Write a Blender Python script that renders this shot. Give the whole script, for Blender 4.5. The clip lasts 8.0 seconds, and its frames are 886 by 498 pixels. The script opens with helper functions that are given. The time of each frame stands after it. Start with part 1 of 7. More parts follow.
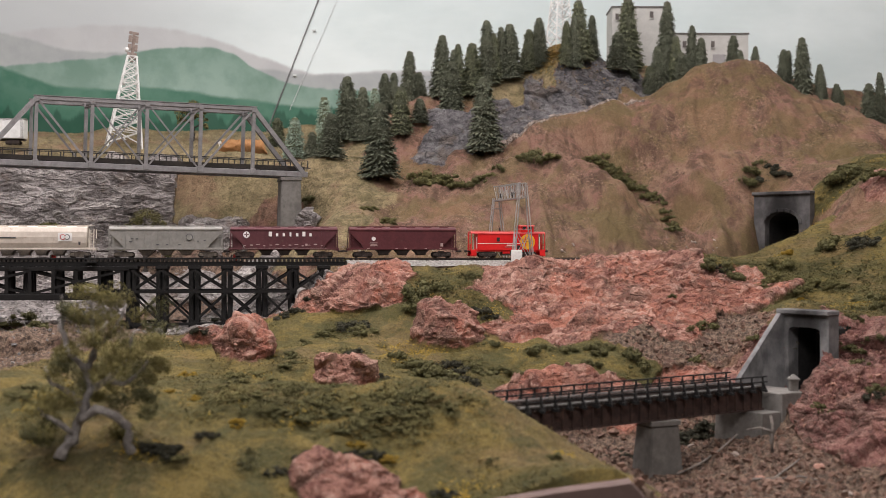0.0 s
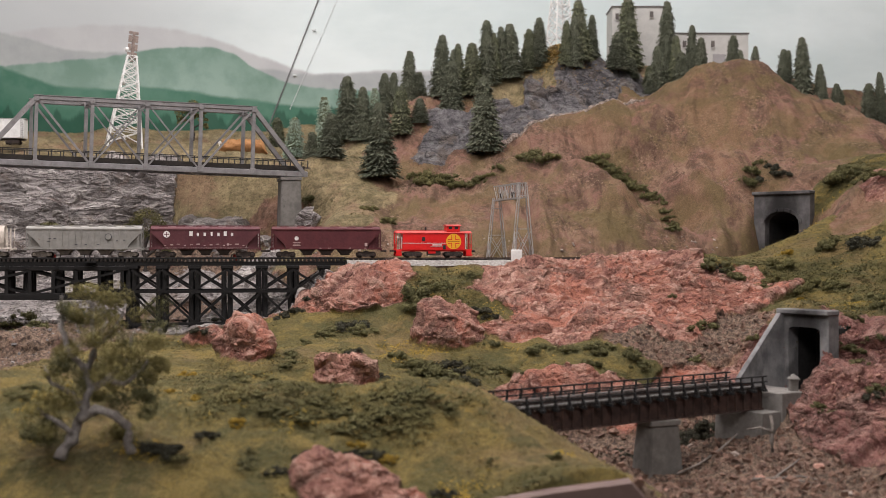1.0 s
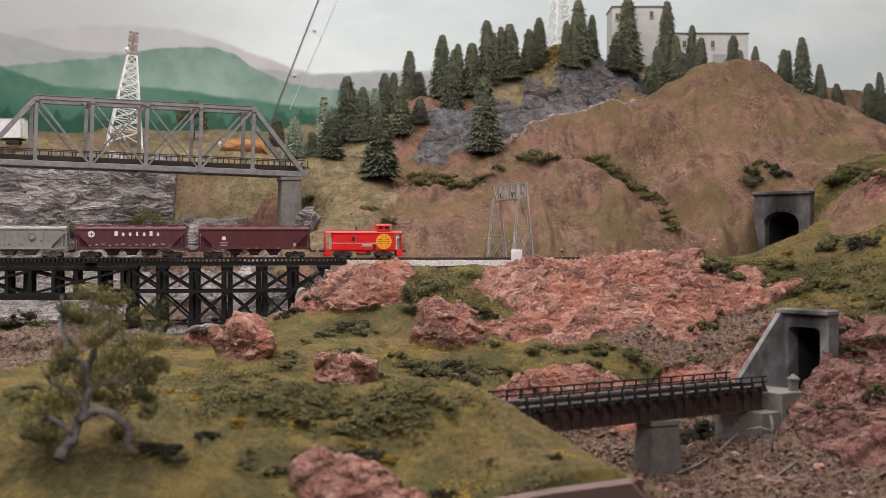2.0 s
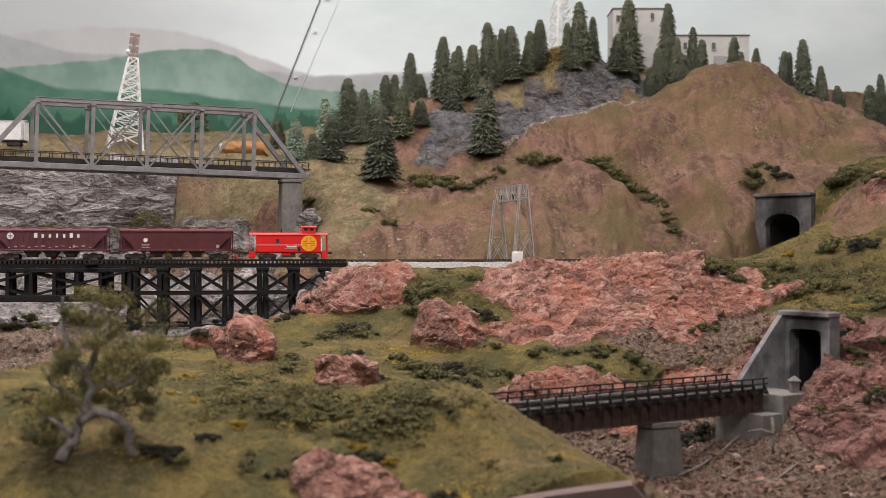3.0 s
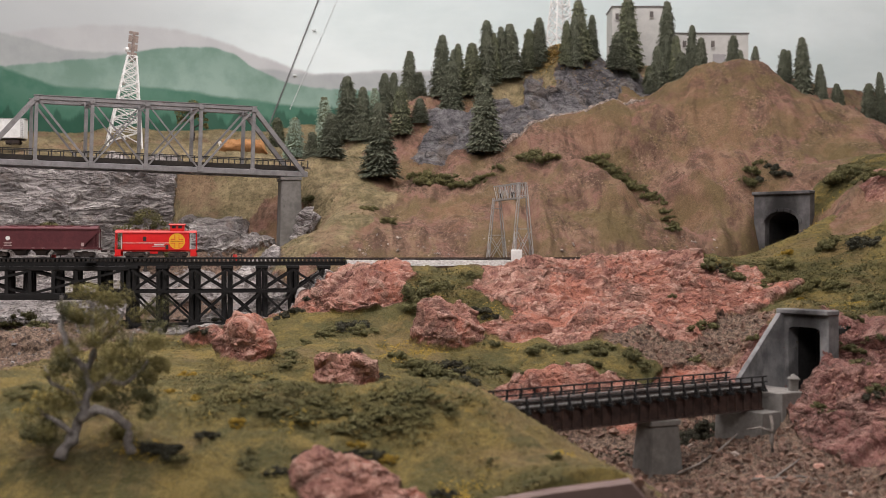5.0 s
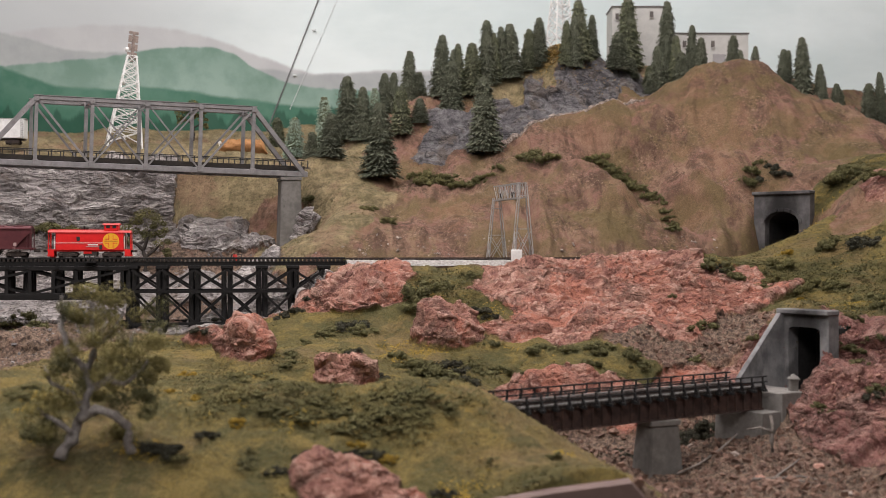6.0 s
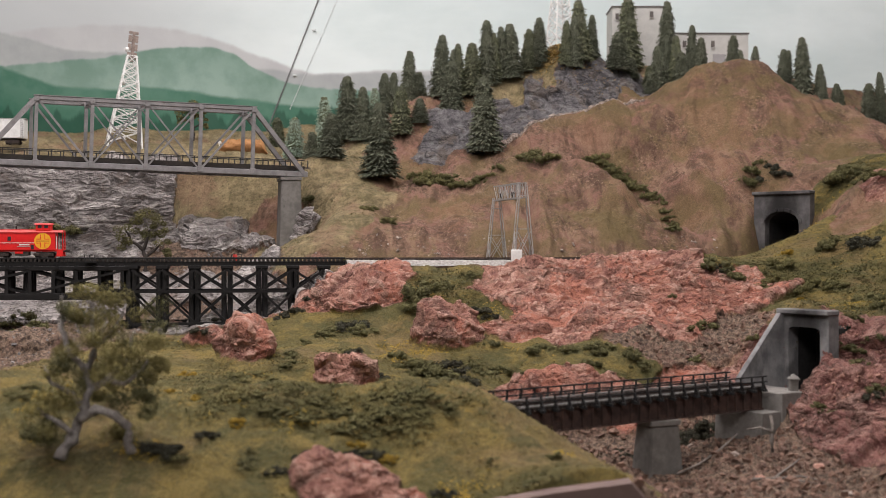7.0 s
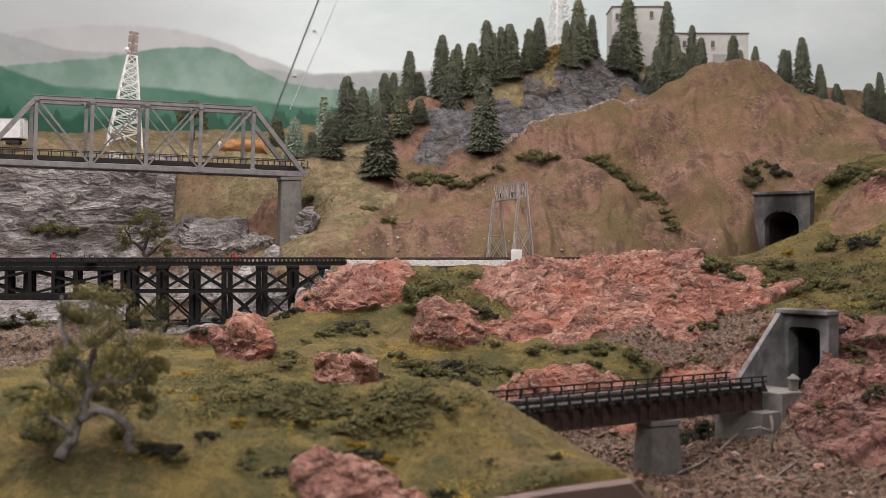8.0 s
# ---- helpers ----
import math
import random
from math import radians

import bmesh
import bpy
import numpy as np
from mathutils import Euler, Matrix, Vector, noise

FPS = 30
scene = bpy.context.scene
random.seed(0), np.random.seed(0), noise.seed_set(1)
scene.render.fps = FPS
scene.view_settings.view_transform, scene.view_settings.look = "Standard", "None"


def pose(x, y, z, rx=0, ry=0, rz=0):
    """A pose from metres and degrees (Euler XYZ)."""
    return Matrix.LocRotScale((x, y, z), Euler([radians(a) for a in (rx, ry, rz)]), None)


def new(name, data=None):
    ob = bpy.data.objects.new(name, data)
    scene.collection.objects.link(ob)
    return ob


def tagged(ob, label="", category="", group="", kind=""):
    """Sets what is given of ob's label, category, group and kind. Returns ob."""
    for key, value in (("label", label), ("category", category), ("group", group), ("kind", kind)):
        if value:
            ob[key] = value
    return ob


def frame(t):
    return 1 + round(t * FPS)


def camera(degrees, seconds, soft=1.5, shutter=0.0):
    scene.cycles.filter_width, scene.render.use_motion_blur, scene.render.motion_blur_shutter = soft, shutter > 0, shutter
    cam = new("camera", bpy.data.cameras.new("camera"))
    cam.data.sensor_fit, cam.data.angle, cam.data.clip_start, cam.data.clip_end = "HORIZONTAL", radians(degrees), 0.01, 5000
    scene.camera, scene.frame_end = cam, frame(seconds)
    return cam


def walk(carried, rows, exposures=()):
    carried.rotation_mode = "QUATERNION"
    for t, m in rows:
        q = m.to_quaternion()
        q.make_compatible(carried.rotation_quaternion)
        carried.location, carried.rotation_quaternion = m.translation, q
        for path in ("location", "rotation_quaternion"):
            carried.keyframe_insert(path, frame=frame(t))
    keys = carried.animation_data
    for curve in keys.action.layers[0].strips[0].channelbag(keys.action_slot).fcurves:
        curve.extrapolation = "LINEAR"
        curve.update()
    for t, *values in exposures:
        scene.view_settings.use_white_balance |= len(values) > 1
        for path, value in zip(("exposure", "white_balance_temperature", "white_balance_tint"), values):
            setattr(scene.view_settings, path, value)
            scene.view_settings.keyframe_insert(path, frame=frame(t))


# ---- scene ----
cam = camera(40, 8.0, soft=0.75)
cam.data.dof.use_dof, cam.data.dof.focus_distance, cam.data.dof.aperture_fstop = True, 1.95, 8.5
EYE = (0, 0, 1.45)
walk(cam, [(0.0, pose(*EYE, 90.01)), (0.1, pose(*EYE, 90)), (2.9, pose(*EYE, 90)), (3.0, pose(*EYE, 90.09, 0, 0.04)), (3.1, pose(*EYE, 90)),
           (8.0, pose(*EYE, 90))])

# ---------- light: white panels assumed on the unseen ceiling of a windowless room, watts tuned by area ---
world = bpy.data.worlds.new("world")
scene.world, world.use_nodes = world, True
world.node_tree.nodes["Background"].inputs[0].default_value = (0.85, 0.82, 0.88, 1)
world.node_tree.nodes["Background"].inputs[1].default_value = 0.1
scene.view_settings.exposure = 0.0
# the last panel, behind the viewpoint, is raised as front fill
PANELS = [(-1.2, 1.15, 31), (0.0, 1.1, 26), (1.2, 1.15, 5), (-1.1, 2.35, 12), (0.0, 2.4, 11.5), (1.0, 2.35, 10.5), (0.0, -0.9, 40)]
for px, py, watts in PANELS:
    lamp = bpy.data.lights.new("ceiling_lamp", "AREA")
    lamp.shape, lamp.size, lamp.size_y, lamp.energy, lamp.color = "RECTANGLE", 1.15, 0.55, watts, (1.0, 0.925, 0.925)
    new("ceiling_lamp", lamp).matrix_basis = pose(px, py, 2.93)


# ---------- materials ----------
RIDGES = [
    ([0.69, 0.703, 0.723, 0.738, 0.742, 0.736, 0.719, 0.676, 0.616, 0.555, 0.525, 0.54, 0.543, 0.532, 0.403, 0.236, 0.07, 0.028, 0.028, 0.028, 0.028, 0.028, 0.028, 0.028, 0.028, 0.028, 0.028], 0.006, (0.5, 0.52, 0.52), (0.44, 0.45, 0.46)),
    ([0.78, 0.724, 0.68, 0.635, 0.625, 0.618, 0.598, 0.576, 0.553, 0.532, 0.524, 0.533, 0.529, 0.509, 0.378, 0.211, 0.045, 0.003, 0.003, 0.003, 0.003, 0.003, 0.003, 0.003, 0.003, 0.003, 0.003], 0.005, (0.42, 0.45, 0.44), (0.33, 0.35, 0.36)),
    ([0.555, 0.559, 0.573, 0.585, 0.601, 0.627, 0.645, 0.638, 0.553, 0.483, 0.461, 0.451, 0.43, 0.409, 0.303, 0.17, 0.036, 0.003, 0.003, 0.003, 0.003, 0.003, 0.003, 0.003, 0.003, 0.003, 0.003], 0.004, (0.27, 0.38, 0.33), (0.15, 0.25, 0.2)),
    ([0.575, 0.564, 0.515, 0.467, 0.459, 0.466, 0.456, 0.431, 0.408, 0.391, 0.375, 0.366, 0.361, 0.355, 0.266, 0.149, 0.032, 0.003, 0.003, 0.003, 0.003, 0.003, 0.003, 0.003, 0.003, 0.003, 0.003], 0.006, (0.022, 0.115, 0.07), (0.09, 0.2, 0.145)),
]


class Nodes:
    """A small builder for node materials."""

    def __init__(self, name, rough=0.8, metal=0.0):
        self.mat = bpy.data.materials.new(name)
        self.mat.use_nodes = True
        self.tree = self.mat.node_tree
        self.bsdf = self.tree.nodes["Principled BSDF"]
        self.bsdf.inputs["Roughness"].default_value, self.bsdf.inputs["Metallic"].default_value = rough, metal
        self.bsdf.inputs["Specular IOR Level"].default_value = 0.3

    def add(self, kind, ins=None, **props):
        n = self.tree.nodes.new(kind)
        if "operation" in props:
            n.operation, n.use_clamp = props["operation"], props["use_clamp"]
        if "blend_type" in props:
            n.data_type, n.blend_type = "RGBA", props["blend_type"]
        if "interpolation_type" in props:
            n.interpolation_type = props["interpolation_type"]
        if "feature" in props:
            n.feature = props["feature"]
        if "attribute_name" in props:
            n.attribute_name = props["attribute_name"]
        for k, v in (ins or {}).items():
            self.put(n.inputs[k], v)
        return n

    def put(self, socket, v):
        if isinstance(v, bpy.types.NodeSocket):
            self.tree.links.new(v, socket)
        elif isinstance(v, (tuple, list)) and socket.type == "RGBA" and len(v) == 3:
            socket.default_value = (*v, 1)
        else:
            socket.default_value = v

    def place(self):
        return self.add("ShaderNodeNewGeometry").outputs["Position"]

    def local(self):
        return self.add("ShaderNodeTexCoord").outputs["Object"]

    def noise(self, scale, detail=4, rough=0.6, at=None, warp=0.0):
        return self.add("ShaderNodeTexNoise", {"Vector": at or self.local(), "Scale": scale, "Detail": detail, "Roughness": rough,
                                               "Distortion": warp}).outputs["Fac"]

    def math(self, op, a, b=0.0, c=0.0, clamp=False):
        return self.add("ShaderNodeMath", {0: a, 1: b, 2: c}, operation=op, use_clamp=clamp).outputs[0]

    def mix(self, f, a, b, blend="MIX"):
        n = self.add("ShaderNodeMix", blend_type=blend)
        self.put(n.inputs["Factor"], f), self.put(n.inputs["A"], a), self.put(n.inputs["B"], b)
        return n.outputs["Result"]

    def span(self, v, lo, hi):
        n = self.add("ShaderNodeMapRange", {"Value": v, "From Min": lo, "From Max": hi}, interpolation_type="SMOOTHSTEP")
        return n.outputs["Result"]

    def ramp(self, v, *stops):
        n = self.add("ShaderNodeValToRGB", {"Fac": v})
        while len(n.color_ramp.elements) < len(stops):
            n.color_ramp.elements.new(0.5)
        for e, (at, c) in zip(n.color_ramp.elements, stops):
            e.position, e.color = at, (*c, 1)
        return n.outputs["Color"]

    def cracks(self, scale, at, width):
        """One along the joints of a broken surface, nought elsewhere."""
        n = self.add("ShaderNodeTexVoronoi", {"Vector": at, "Scale": scale}, feature="DISTANCE_TO_EDGE")
        return self.span(n.outputs["Distance"], width, 0.0)

    def attr(self, name):
        return self.add("ShaderNodeAttribute", attribute_name=name)

    def bump(self, height, depth, strength=1.0):
        n = self.add("ShaderNodeBump", {"Height": height, "Distance": depth, "Strength": strength})
        self.put(self.bsdf.inputs["Normal"], n.outputs["Normal"])

    def color(self, c):
        self.put(self.bsdf.inputs["Base Color"], c)
        return self.mat


def plain(name, a, b, rough=0.7, metal=0.0, scale=60, bump=0.0003, wear=None):
    """A painted or raw surface between two colours at two scales, with fine relief."""
    m = Nodes(name, rough, metal)
    n1, n2 = m.noise(scale, 5, 0.65), m.noise(scale * 6, 3, 0.6)
    c = m.mix(m.span(m.math("ADD", m.math("MULTIPLY", n1, 0.7), m.math("MULTIPLY", n2, 0.3)), 0.32, 0.68), a, b)
    if wear:
        c = m.mix(m.span(m.noise(scale * 1.7, 6, 0.75), 0.58, 0.72), c, wear)
    m.bump(n2, bump)
    m.put(m.bsdf.inputs["Roughness"], m.math("ADD", rough - 0.1, m.math("MULTIPLY", n1, 0.2)))
    return m.color(c)


def terrain_material():
    m = Nodes("scenic_ground", 0.95)
    p = m.place()
    a, b = m.attr("cover_a"), m.attr("cover_b")
    sep = m.add("ShaderNodeSeparateColor", {"Color": a.outputs["Color"]})
    grass, red, grey, dirt = sep.outputs[0], sep.outputs[1], sep.outputs[2], a.outputs["Alpha"]
    sepb = m.add("ShaderNodeSeparateColor", {"Color": b.outputs["Color"]})
    tan, dry, slate, maroon = sepb.outputs[0], sepb.outputs[1], sepb.outputs[2], b.outputs["Alpha"]
    proud = m.attr("relief").outputs["Fac"]
    big, mid, fine = m.noise(7, 4, 0.6, p), m.noise(38, 6, 0.72, p, 0.4), m.noise(150, 6, 0.8, p, 0.3)
    grain = m.noise(520, 4, 0.8, p)
    blotch = m.noise(16, 6, 0.75, p, 0.6)
    # tan plaster hill: olive flock rubbed over brown and pink earth
    fall = m.noise(30, 6, 0.7, m.add("ShaderNodeMapping", {"Vector": p, "Scale": (1.0, 0.35, 0.35)}).outputs[0], 0.5)
    c_tan = m.mix(m.span(fall, 0.40, 0.62), (0.088, 0.050, 0.033), (0.218, 0.133, 0.089))
    c_tan = m.mix(m.math("MULTIPLY", m.span(blotch, 0.47, 0.60), 0.8), c_tan, (0.200, 0.106, 0.079))
    olive = m.span(m.math("ADD", m.math("MULTIPLY", big, 0.7), m.math("MULTIPLY", fall, 0.35)), 0.50, 0.60)
    c_tan = m.mix(m.math("MULTIPLY", olive, 0.7), c_tan, m.mix(mid, (0.068, 0.052, 0.020), (0.150, 0.112, 0.045)))
    patchy = m.span(m.noise(12, 4, 0.6, p), 0.42, 0.62)
    c_tan = m.mix(m.math("MULTIPLY", m.math("MULTIPLY", m.span(fine, 0.53, 0.64), patchy), 0.6), c_tan, (0.33, 0.23, 0.17))
    c_tan = m.mix(m.math("MULTIPLY", m.math("MULTIPLY", m.span(fine, 0.49, 0.38), patchy), 0.8), c_tan, (0.045, 0.030, 0.021))
    c_tan = m.mix(m.math("MULTIPLY", m.span(m.noise(5, 4, 0.6, p, 0.8), 0.53, 0.63), 0.5), c_tan, (0.215, 0.122, 0.074))
    c_tan = m.mix(m.math("MULTIPLY", m.span(m.noise(6, 5, 0.6, m.add("ShaderNodeMapping", {"Vector": p, "Location": (5, 2, 1)}).outputs[0], 0.8), 0.52, 0.62), 0.6), c_tan, (0.110, 0.082, 0.034))
    # grass mat: broad olive, brown and dark green patches under fine flock
    c_grass = m.mix(m.span(blotch, 0.40, 0.60), (0.082, 0.070, 0.022), (0.165, 0.122, 0.036))
    c_grass = m.mix(m.math("MULTIPLY", m.span(big, 0.50, 0.64), 0.65), c_grass, (0.150, 0.102, 0.048))
    c_grass = m.mix(m.math("MULTIPLY", m.span(m.noise(11, 5, 0.65, p, 0.8), 0.51, 0.60), 0.75), c_grass, (0.058, 0.056, 0.019))
    c_grass = m.mix(m.math("MULTIPLY", m.span(m.noise(19, 6, 0.75, p, 0.5), 0.62, 0.70), 0.8), c_grass, (0.36, 0.225, 0.04))
    c_grass = m.mix(m.math("MULTIPLY", m.span(fine, 0.49, 0.37), 0.40), c_grass, (0.040, 0.038, 0.015))
    c_grass = m.mix(m.math("MULTIPLY", m.span(fine, 0.53, 0.64), 0.35), c_grass, (0.20, 0.16, 0.06))
    c_dry = m.mix(m.span(mid, 0.35, 0.65), (0.131, 0.104, 0.056), (0.263, 0.206, 0.112))
    c_dry = m.mix(m.math("MULTIPLY", m.span(blotch, 0.48, 0.62), 0.7), c_dry, (0.090, 0.080, 0.036))
    c_dry = m.mix(m.math("MULTIPLY", m.span(big, 0.52, 0.62), 0.6), c_dry, (0.20, 0.12, 0.078))
    c_dry = m.mix(m.math("MULTIPLY", m.span(fine, 0.50, 0.38), 0.6), c_dry, (0.05, 0.038, 0.02))
    # cast rock: a stained body, paler paint brushed over the proud edges
    vein = m.add("ShaderNodeTexNoise", {"Vector": p, "Scale": 60, "Detail": 8, "Roughness": 0.8, "Distortion": 1.0}).outputs["Fac"]
    brushed = m.span(m.math("ADD", proud, m.math("MULTIPLY", m.math("SUBTRACT", fine, 0.5), 1.1)), 0.55, 0.95)
    stain = m.noise(17, 5, 0.7, p, 0.9)
    c_red = m.mix(m.span(mid, 0.34, 0.64), (0.215, 0.095, 0.073), (0.390, 0.205, 0.155))
    c_red = m.mix(m.math("MULTIPLY", m.span(m.noise(9, 5, 0.65, p, 1.2), 0.50, 0.60), 0.8), c_red, (0.40, 0.155, 0.105))
    c_red = m.mix(m.math("MULTIPLY", m.span(stain, 0.50, 0.60), 0.75), c_red, (0.185, 0.115, 0.088))
    c_red = m.mix(m.math("MULTIPLY", m.span(m.noise(13, 5, 0.7, m.add("ShaderNodeMapping", {"Vector": p, "Location": (3, 1, 2)}).outputs[0], 1.0), 0.53, 0.63), 0.7), c_red, (0.130, 0.058, 0.048))
    c_red = m.mix(m.math("MULTIPLY", m.span(big, 0.54, 0.64), 0.6), c_red, (0.37, 0.150, 0.105))
    c_red = m.mix(m.math("MULTIPLY", m.span(vein, 0.48, 0.38), 0.7), c_red, (0.085, 0.036, 0.032))
    bent = m.add("ShaderNodeVectorMath", {0: p, 1: m.add("ShaderNodeMapping", {"Vector": m.add("ShaderNodeTexNoise", {"Vector": p, "Scale": 26, "Detail": 5}).outputs["Color"], "Scale": (0.03, 0.03, 0.03)}).outputs[0]}).outputs[0]
    skew = m.add("ShaderNodeMapping", {"Vector": bent, "Rotation": (0.0, 0.5, 0.0), "Scale": (0.6, 0.8, 1.5)}).outputs[0]
    crack = m.math("MAXIMUM", m.math("MULTIPLY", m.cracks(30, skew, 0.05), m.span(stain, 0.42, 0.56)), m.math("MULTIPLY", m.cracks(75, skew, 0.07), m.span(blotch, 0.42, 0.56)))
    c_red = m.mix(m.math("MULTIPLY", brushed, 0.5), c_red, (0.56, 0.36, 0.285))
    c_red = m.mix(m.math("MULTIPLY", crack, 0.3), c_red, (0.070, 0.030, 0.027))
    # the red rock again, darker, with the right bank's dimmer light in its colour
    c_red_dim = m.mix(m.span(mid, 0.34, 0.64), (0.150, 0.064, 0.055), (0.285, 0.142, 0.117))
    c_red_dim = m.mix(m.math("MULTIPLY", m.span(stain, 0.50, 0.62), 0.7), c_red_dim, (0.125, 0.080, 0.062))
    c_red_dim = m.mix(m.math("MULTIPLY", m.span(vein, 0.48, 0.38), 0.6), c_red_dim, (0.050, 0.026, 0.024))
    c_red_dim = m.mix(m.math("MULTIPLY", brushed, 0.4), c_red_dim, (0.37, 0.225, 0.185))
    c_red_dim = m.mix(m.math("MULTIPLY", crack, 0.4), c_red_dim, (0.045, 0.022, 0.020))
    crease = m.noise(62, 3, 0.55, m.add("ShaderNodeMapping", {"Vector": p, "Rotation": (0.0, 0.12, 0.0), "Scale": (0.33, 0.7, 1.0)}).outputs[0], 1.1)
    c_grey = m.mix(m.span(mid, 0.32, 0.66), (0.190, 0.172, 0.165), (0.310, 0.281, 0.270))
    c_grey = m.mix(m.math("MULTIPLY", m.span(stain, 0.52, 0.64), 0.6), c_grey, (0.20, 0.150, 0.122))
    c_grey = m.mix(m.math("MULTIPLY", m.span(vein, 0.48, 0.38), 0.35), c_grey, (0.040, 0.036, 0.036))
    # pale crease crests: brushed paint, with their lit upper edges put into the colour
    c_grey = m.mix(m.math("MULTIPLY", m.span(crease, 0.50, 0.66), 0.7), c_grey, (0.56, 0.52, 0.49))
    c_slate = m.mix(m.span(mid, 0.34, 0.66), (0.060, 0.056, 0.060), (0.150, 0.143, 0.146))
    c_slate = m.mix(m.math("MULTIPLY", m.span(stain, 0.52, 0.64), 0.6), c_slate, (0.125, 0.100, 0.080))
    c_slate = m.mix(m.math("MULTIPLY", brushed, 0.4), c_slate, (0.20, 0.19, 0.19))
    c_slate = m.mix(m.math("MULTIPLY", crack, 0.6), c_slate, (0.015, 0.015, 0.016))
    c_dirt = m.mix(m.span(fine, 0.40, 0.60), (0.045, 0.031, 0.024), (0.20, 0.14, 0.10))
    c_dirt = m.mix(m.math("MULTIPLY", m.span(mid, 0.5, 0.66), 0.5), c_dirt, (0.16, 0.085, 0.065))
    rag = m.math("MULTIPLY", m.math("SUBTRACT", m.noise(75, 5, 0.75, p, 0.5), 0.5), 0.9)

    def edge(w):
        return m.span(m.math("ADD", w, rag), 0.38, 0.58)

    c = c_tan
    for w, cc in ((dry, c_dry), (dirt, c_dirt), (grass, c_grass), (grey, c_grey), (slate, c_slate), (maroon, c_red_dim), (red, c_red)):
        c = m.mix(edge(w), c, cc)
    c = m.mix(0.6, c, m.ramp(grain, (0.32, (0.15, 0.15, 0.15)), (0.68, (0.95, 0.95, 0.95))), "SOFT_LIGHT")
    h = m.math("ADD", m.math("MULTIPLY", fine, 0.7), m.math("MULTIPLY", grain, 0.3))
    rocky = m.math("ADD", m.math("ADD", edge(red), edge(maroon)), m.math("ADD", edge(grey), edge(slate)), clamp=True)
    h = m.math("ADD", h, m.math("MULTIPLY", m.math("SUBTRACT", m.math("MULTIPLY", vein, 0.6), m.math("MULTIPLY", crack, 0.4)), rocky))
    h = m.math("ADD", h, m.math("MULTIPLY", fall, 0.9))
    h = m.math("ADD", h, m.math("MULTIPLY", m.math("MULTIPLY", crease, edge(grey)), 6.0))
    m.bump(h, 0.005, 1.0)
    return m.color(c)


def backdrop_material():
    """Hills painted in fading layers under a hazy sky."""
    m = Nodes("painted_backdrop", 0.7)
    p = m.place()
    xyz = m.add("ShaderNodeSeparateXYZ", {"Vector": p})
    u = m.add("ShaderNodeMapRange", {"Value": xyz.outputs["X"], "From Min": -1.3, "From Max": 1.3}).outputs["Result"]
    z = xyz.outputs["Z"]
    cloud = m.noise(1.6, 5, 0.6, m.add("ShaderNodeMapping", {"Vector": p, "Scale": (1, 1, 2.5)}).outputs[0])
    c = m.mix(m.span(cloud, 0.3, 0.7), (0.57, 0.66, 0.66), (0.72, 0.80, 0.80))
    # the sky's colour turns darker and greyer towards the left
    c = m.mix(m.math("MULTIPLY", m.span(xyz.outputs["X"], -0.25, -1.0), 0.75), c, (0.43, 0.445, 0.455))
    brush = m.noise(14, 4, 0.6, p)
    for heights, soft, low, high in RIDGES:
        n = m.add("ShaderNodeFloatCurve", {"Value": u})
        cv = n.mapping.curves[0]
        pts = [(i / (len(heights) - 1), h) for i, h in enumerate(heights)]
        cv.points[0].location, cv.points[1].location = pts[0], pts[-1]
        for q in pts[1:-1]:
            cv.points.new(*q)
        n.mapping.update()
        crest = m.math("ADD", m.math("MULTIPLY", n.outputs[0], 0.6), 1.6)
        under = m.math("SUBTRACT", m.math("ADD", crest, m.math("MULTIPLY", m.math("SUBTRACT", brush, 0.5), 0.02)), z)
        body = m.mix(m.span(under, 0.0, 0.13), high, low)
        body = m.mix(0.5, body, m.mix(m.span(brush, 0.35, 0.65), low, high))
        c = m.mix(m.span(under, -soft, soft), c, body)
    # dabbed firs along the foot
    v = m.add("ShaderNodeTexNoise", {"Vector": m.add("ShaderNodeMapping", {"Vector": p, "Scale": (34, 1, 4)}).outputs[0], "Scale": 1.0, "Detail": 3}).outputs["Fac"]
    fir = m.span(m.math("SUBTRACT", m.math("ADD", 1.750, m.math("MULTIPLY", v, 0.13)), z), 0.0, 0.015)
    c = m.mix(m.math("MULTIPLY", fir, 0.7), c, (0.014, 0.062, 0.038))
    m.bump(m.noise(250, 3, 0.6, p), 0.0004)
    return m.color(c)


def faces(bm, verts, quads):
    vs = [bm.verts.new(v) for v in verts]
    for q in quads:
        bm.faces.new([vs[i] for i in q])


def box(bm, cx, cy, cz, sx, sy, sz, bevel=0.0, turn=None):
    """A box about a centre, with bevelled edges."""
    r = bmesh.ops.create_cube(bm, size=1.0)
    vs = r["verts"]
    m = Matrix.Translation((cx, cy, cz)) @ (turn or Matrix()) @ Matrix.Diagonal((sx, sy, sz, 1))
    bmesh.ops.transform(bm, matrix=m, verts=vs)
    if bevel:
        bmesh.ops.bevel(bm, geom=list({e for v in vs for e in v.link_edges}), offset=bevel, segments=1, affect="EDGES")


def bar(bm, a, b, w, h=None):
    """A square bar from a to b."""
    a, b = Vector(a), Vector(b)
    d = b - a
    t = d.to_track_quat("X", "Z").to_matrix().to_4x4()
    box(bm, *((a + b) / 2), d.length, w, h or w, turn=t)


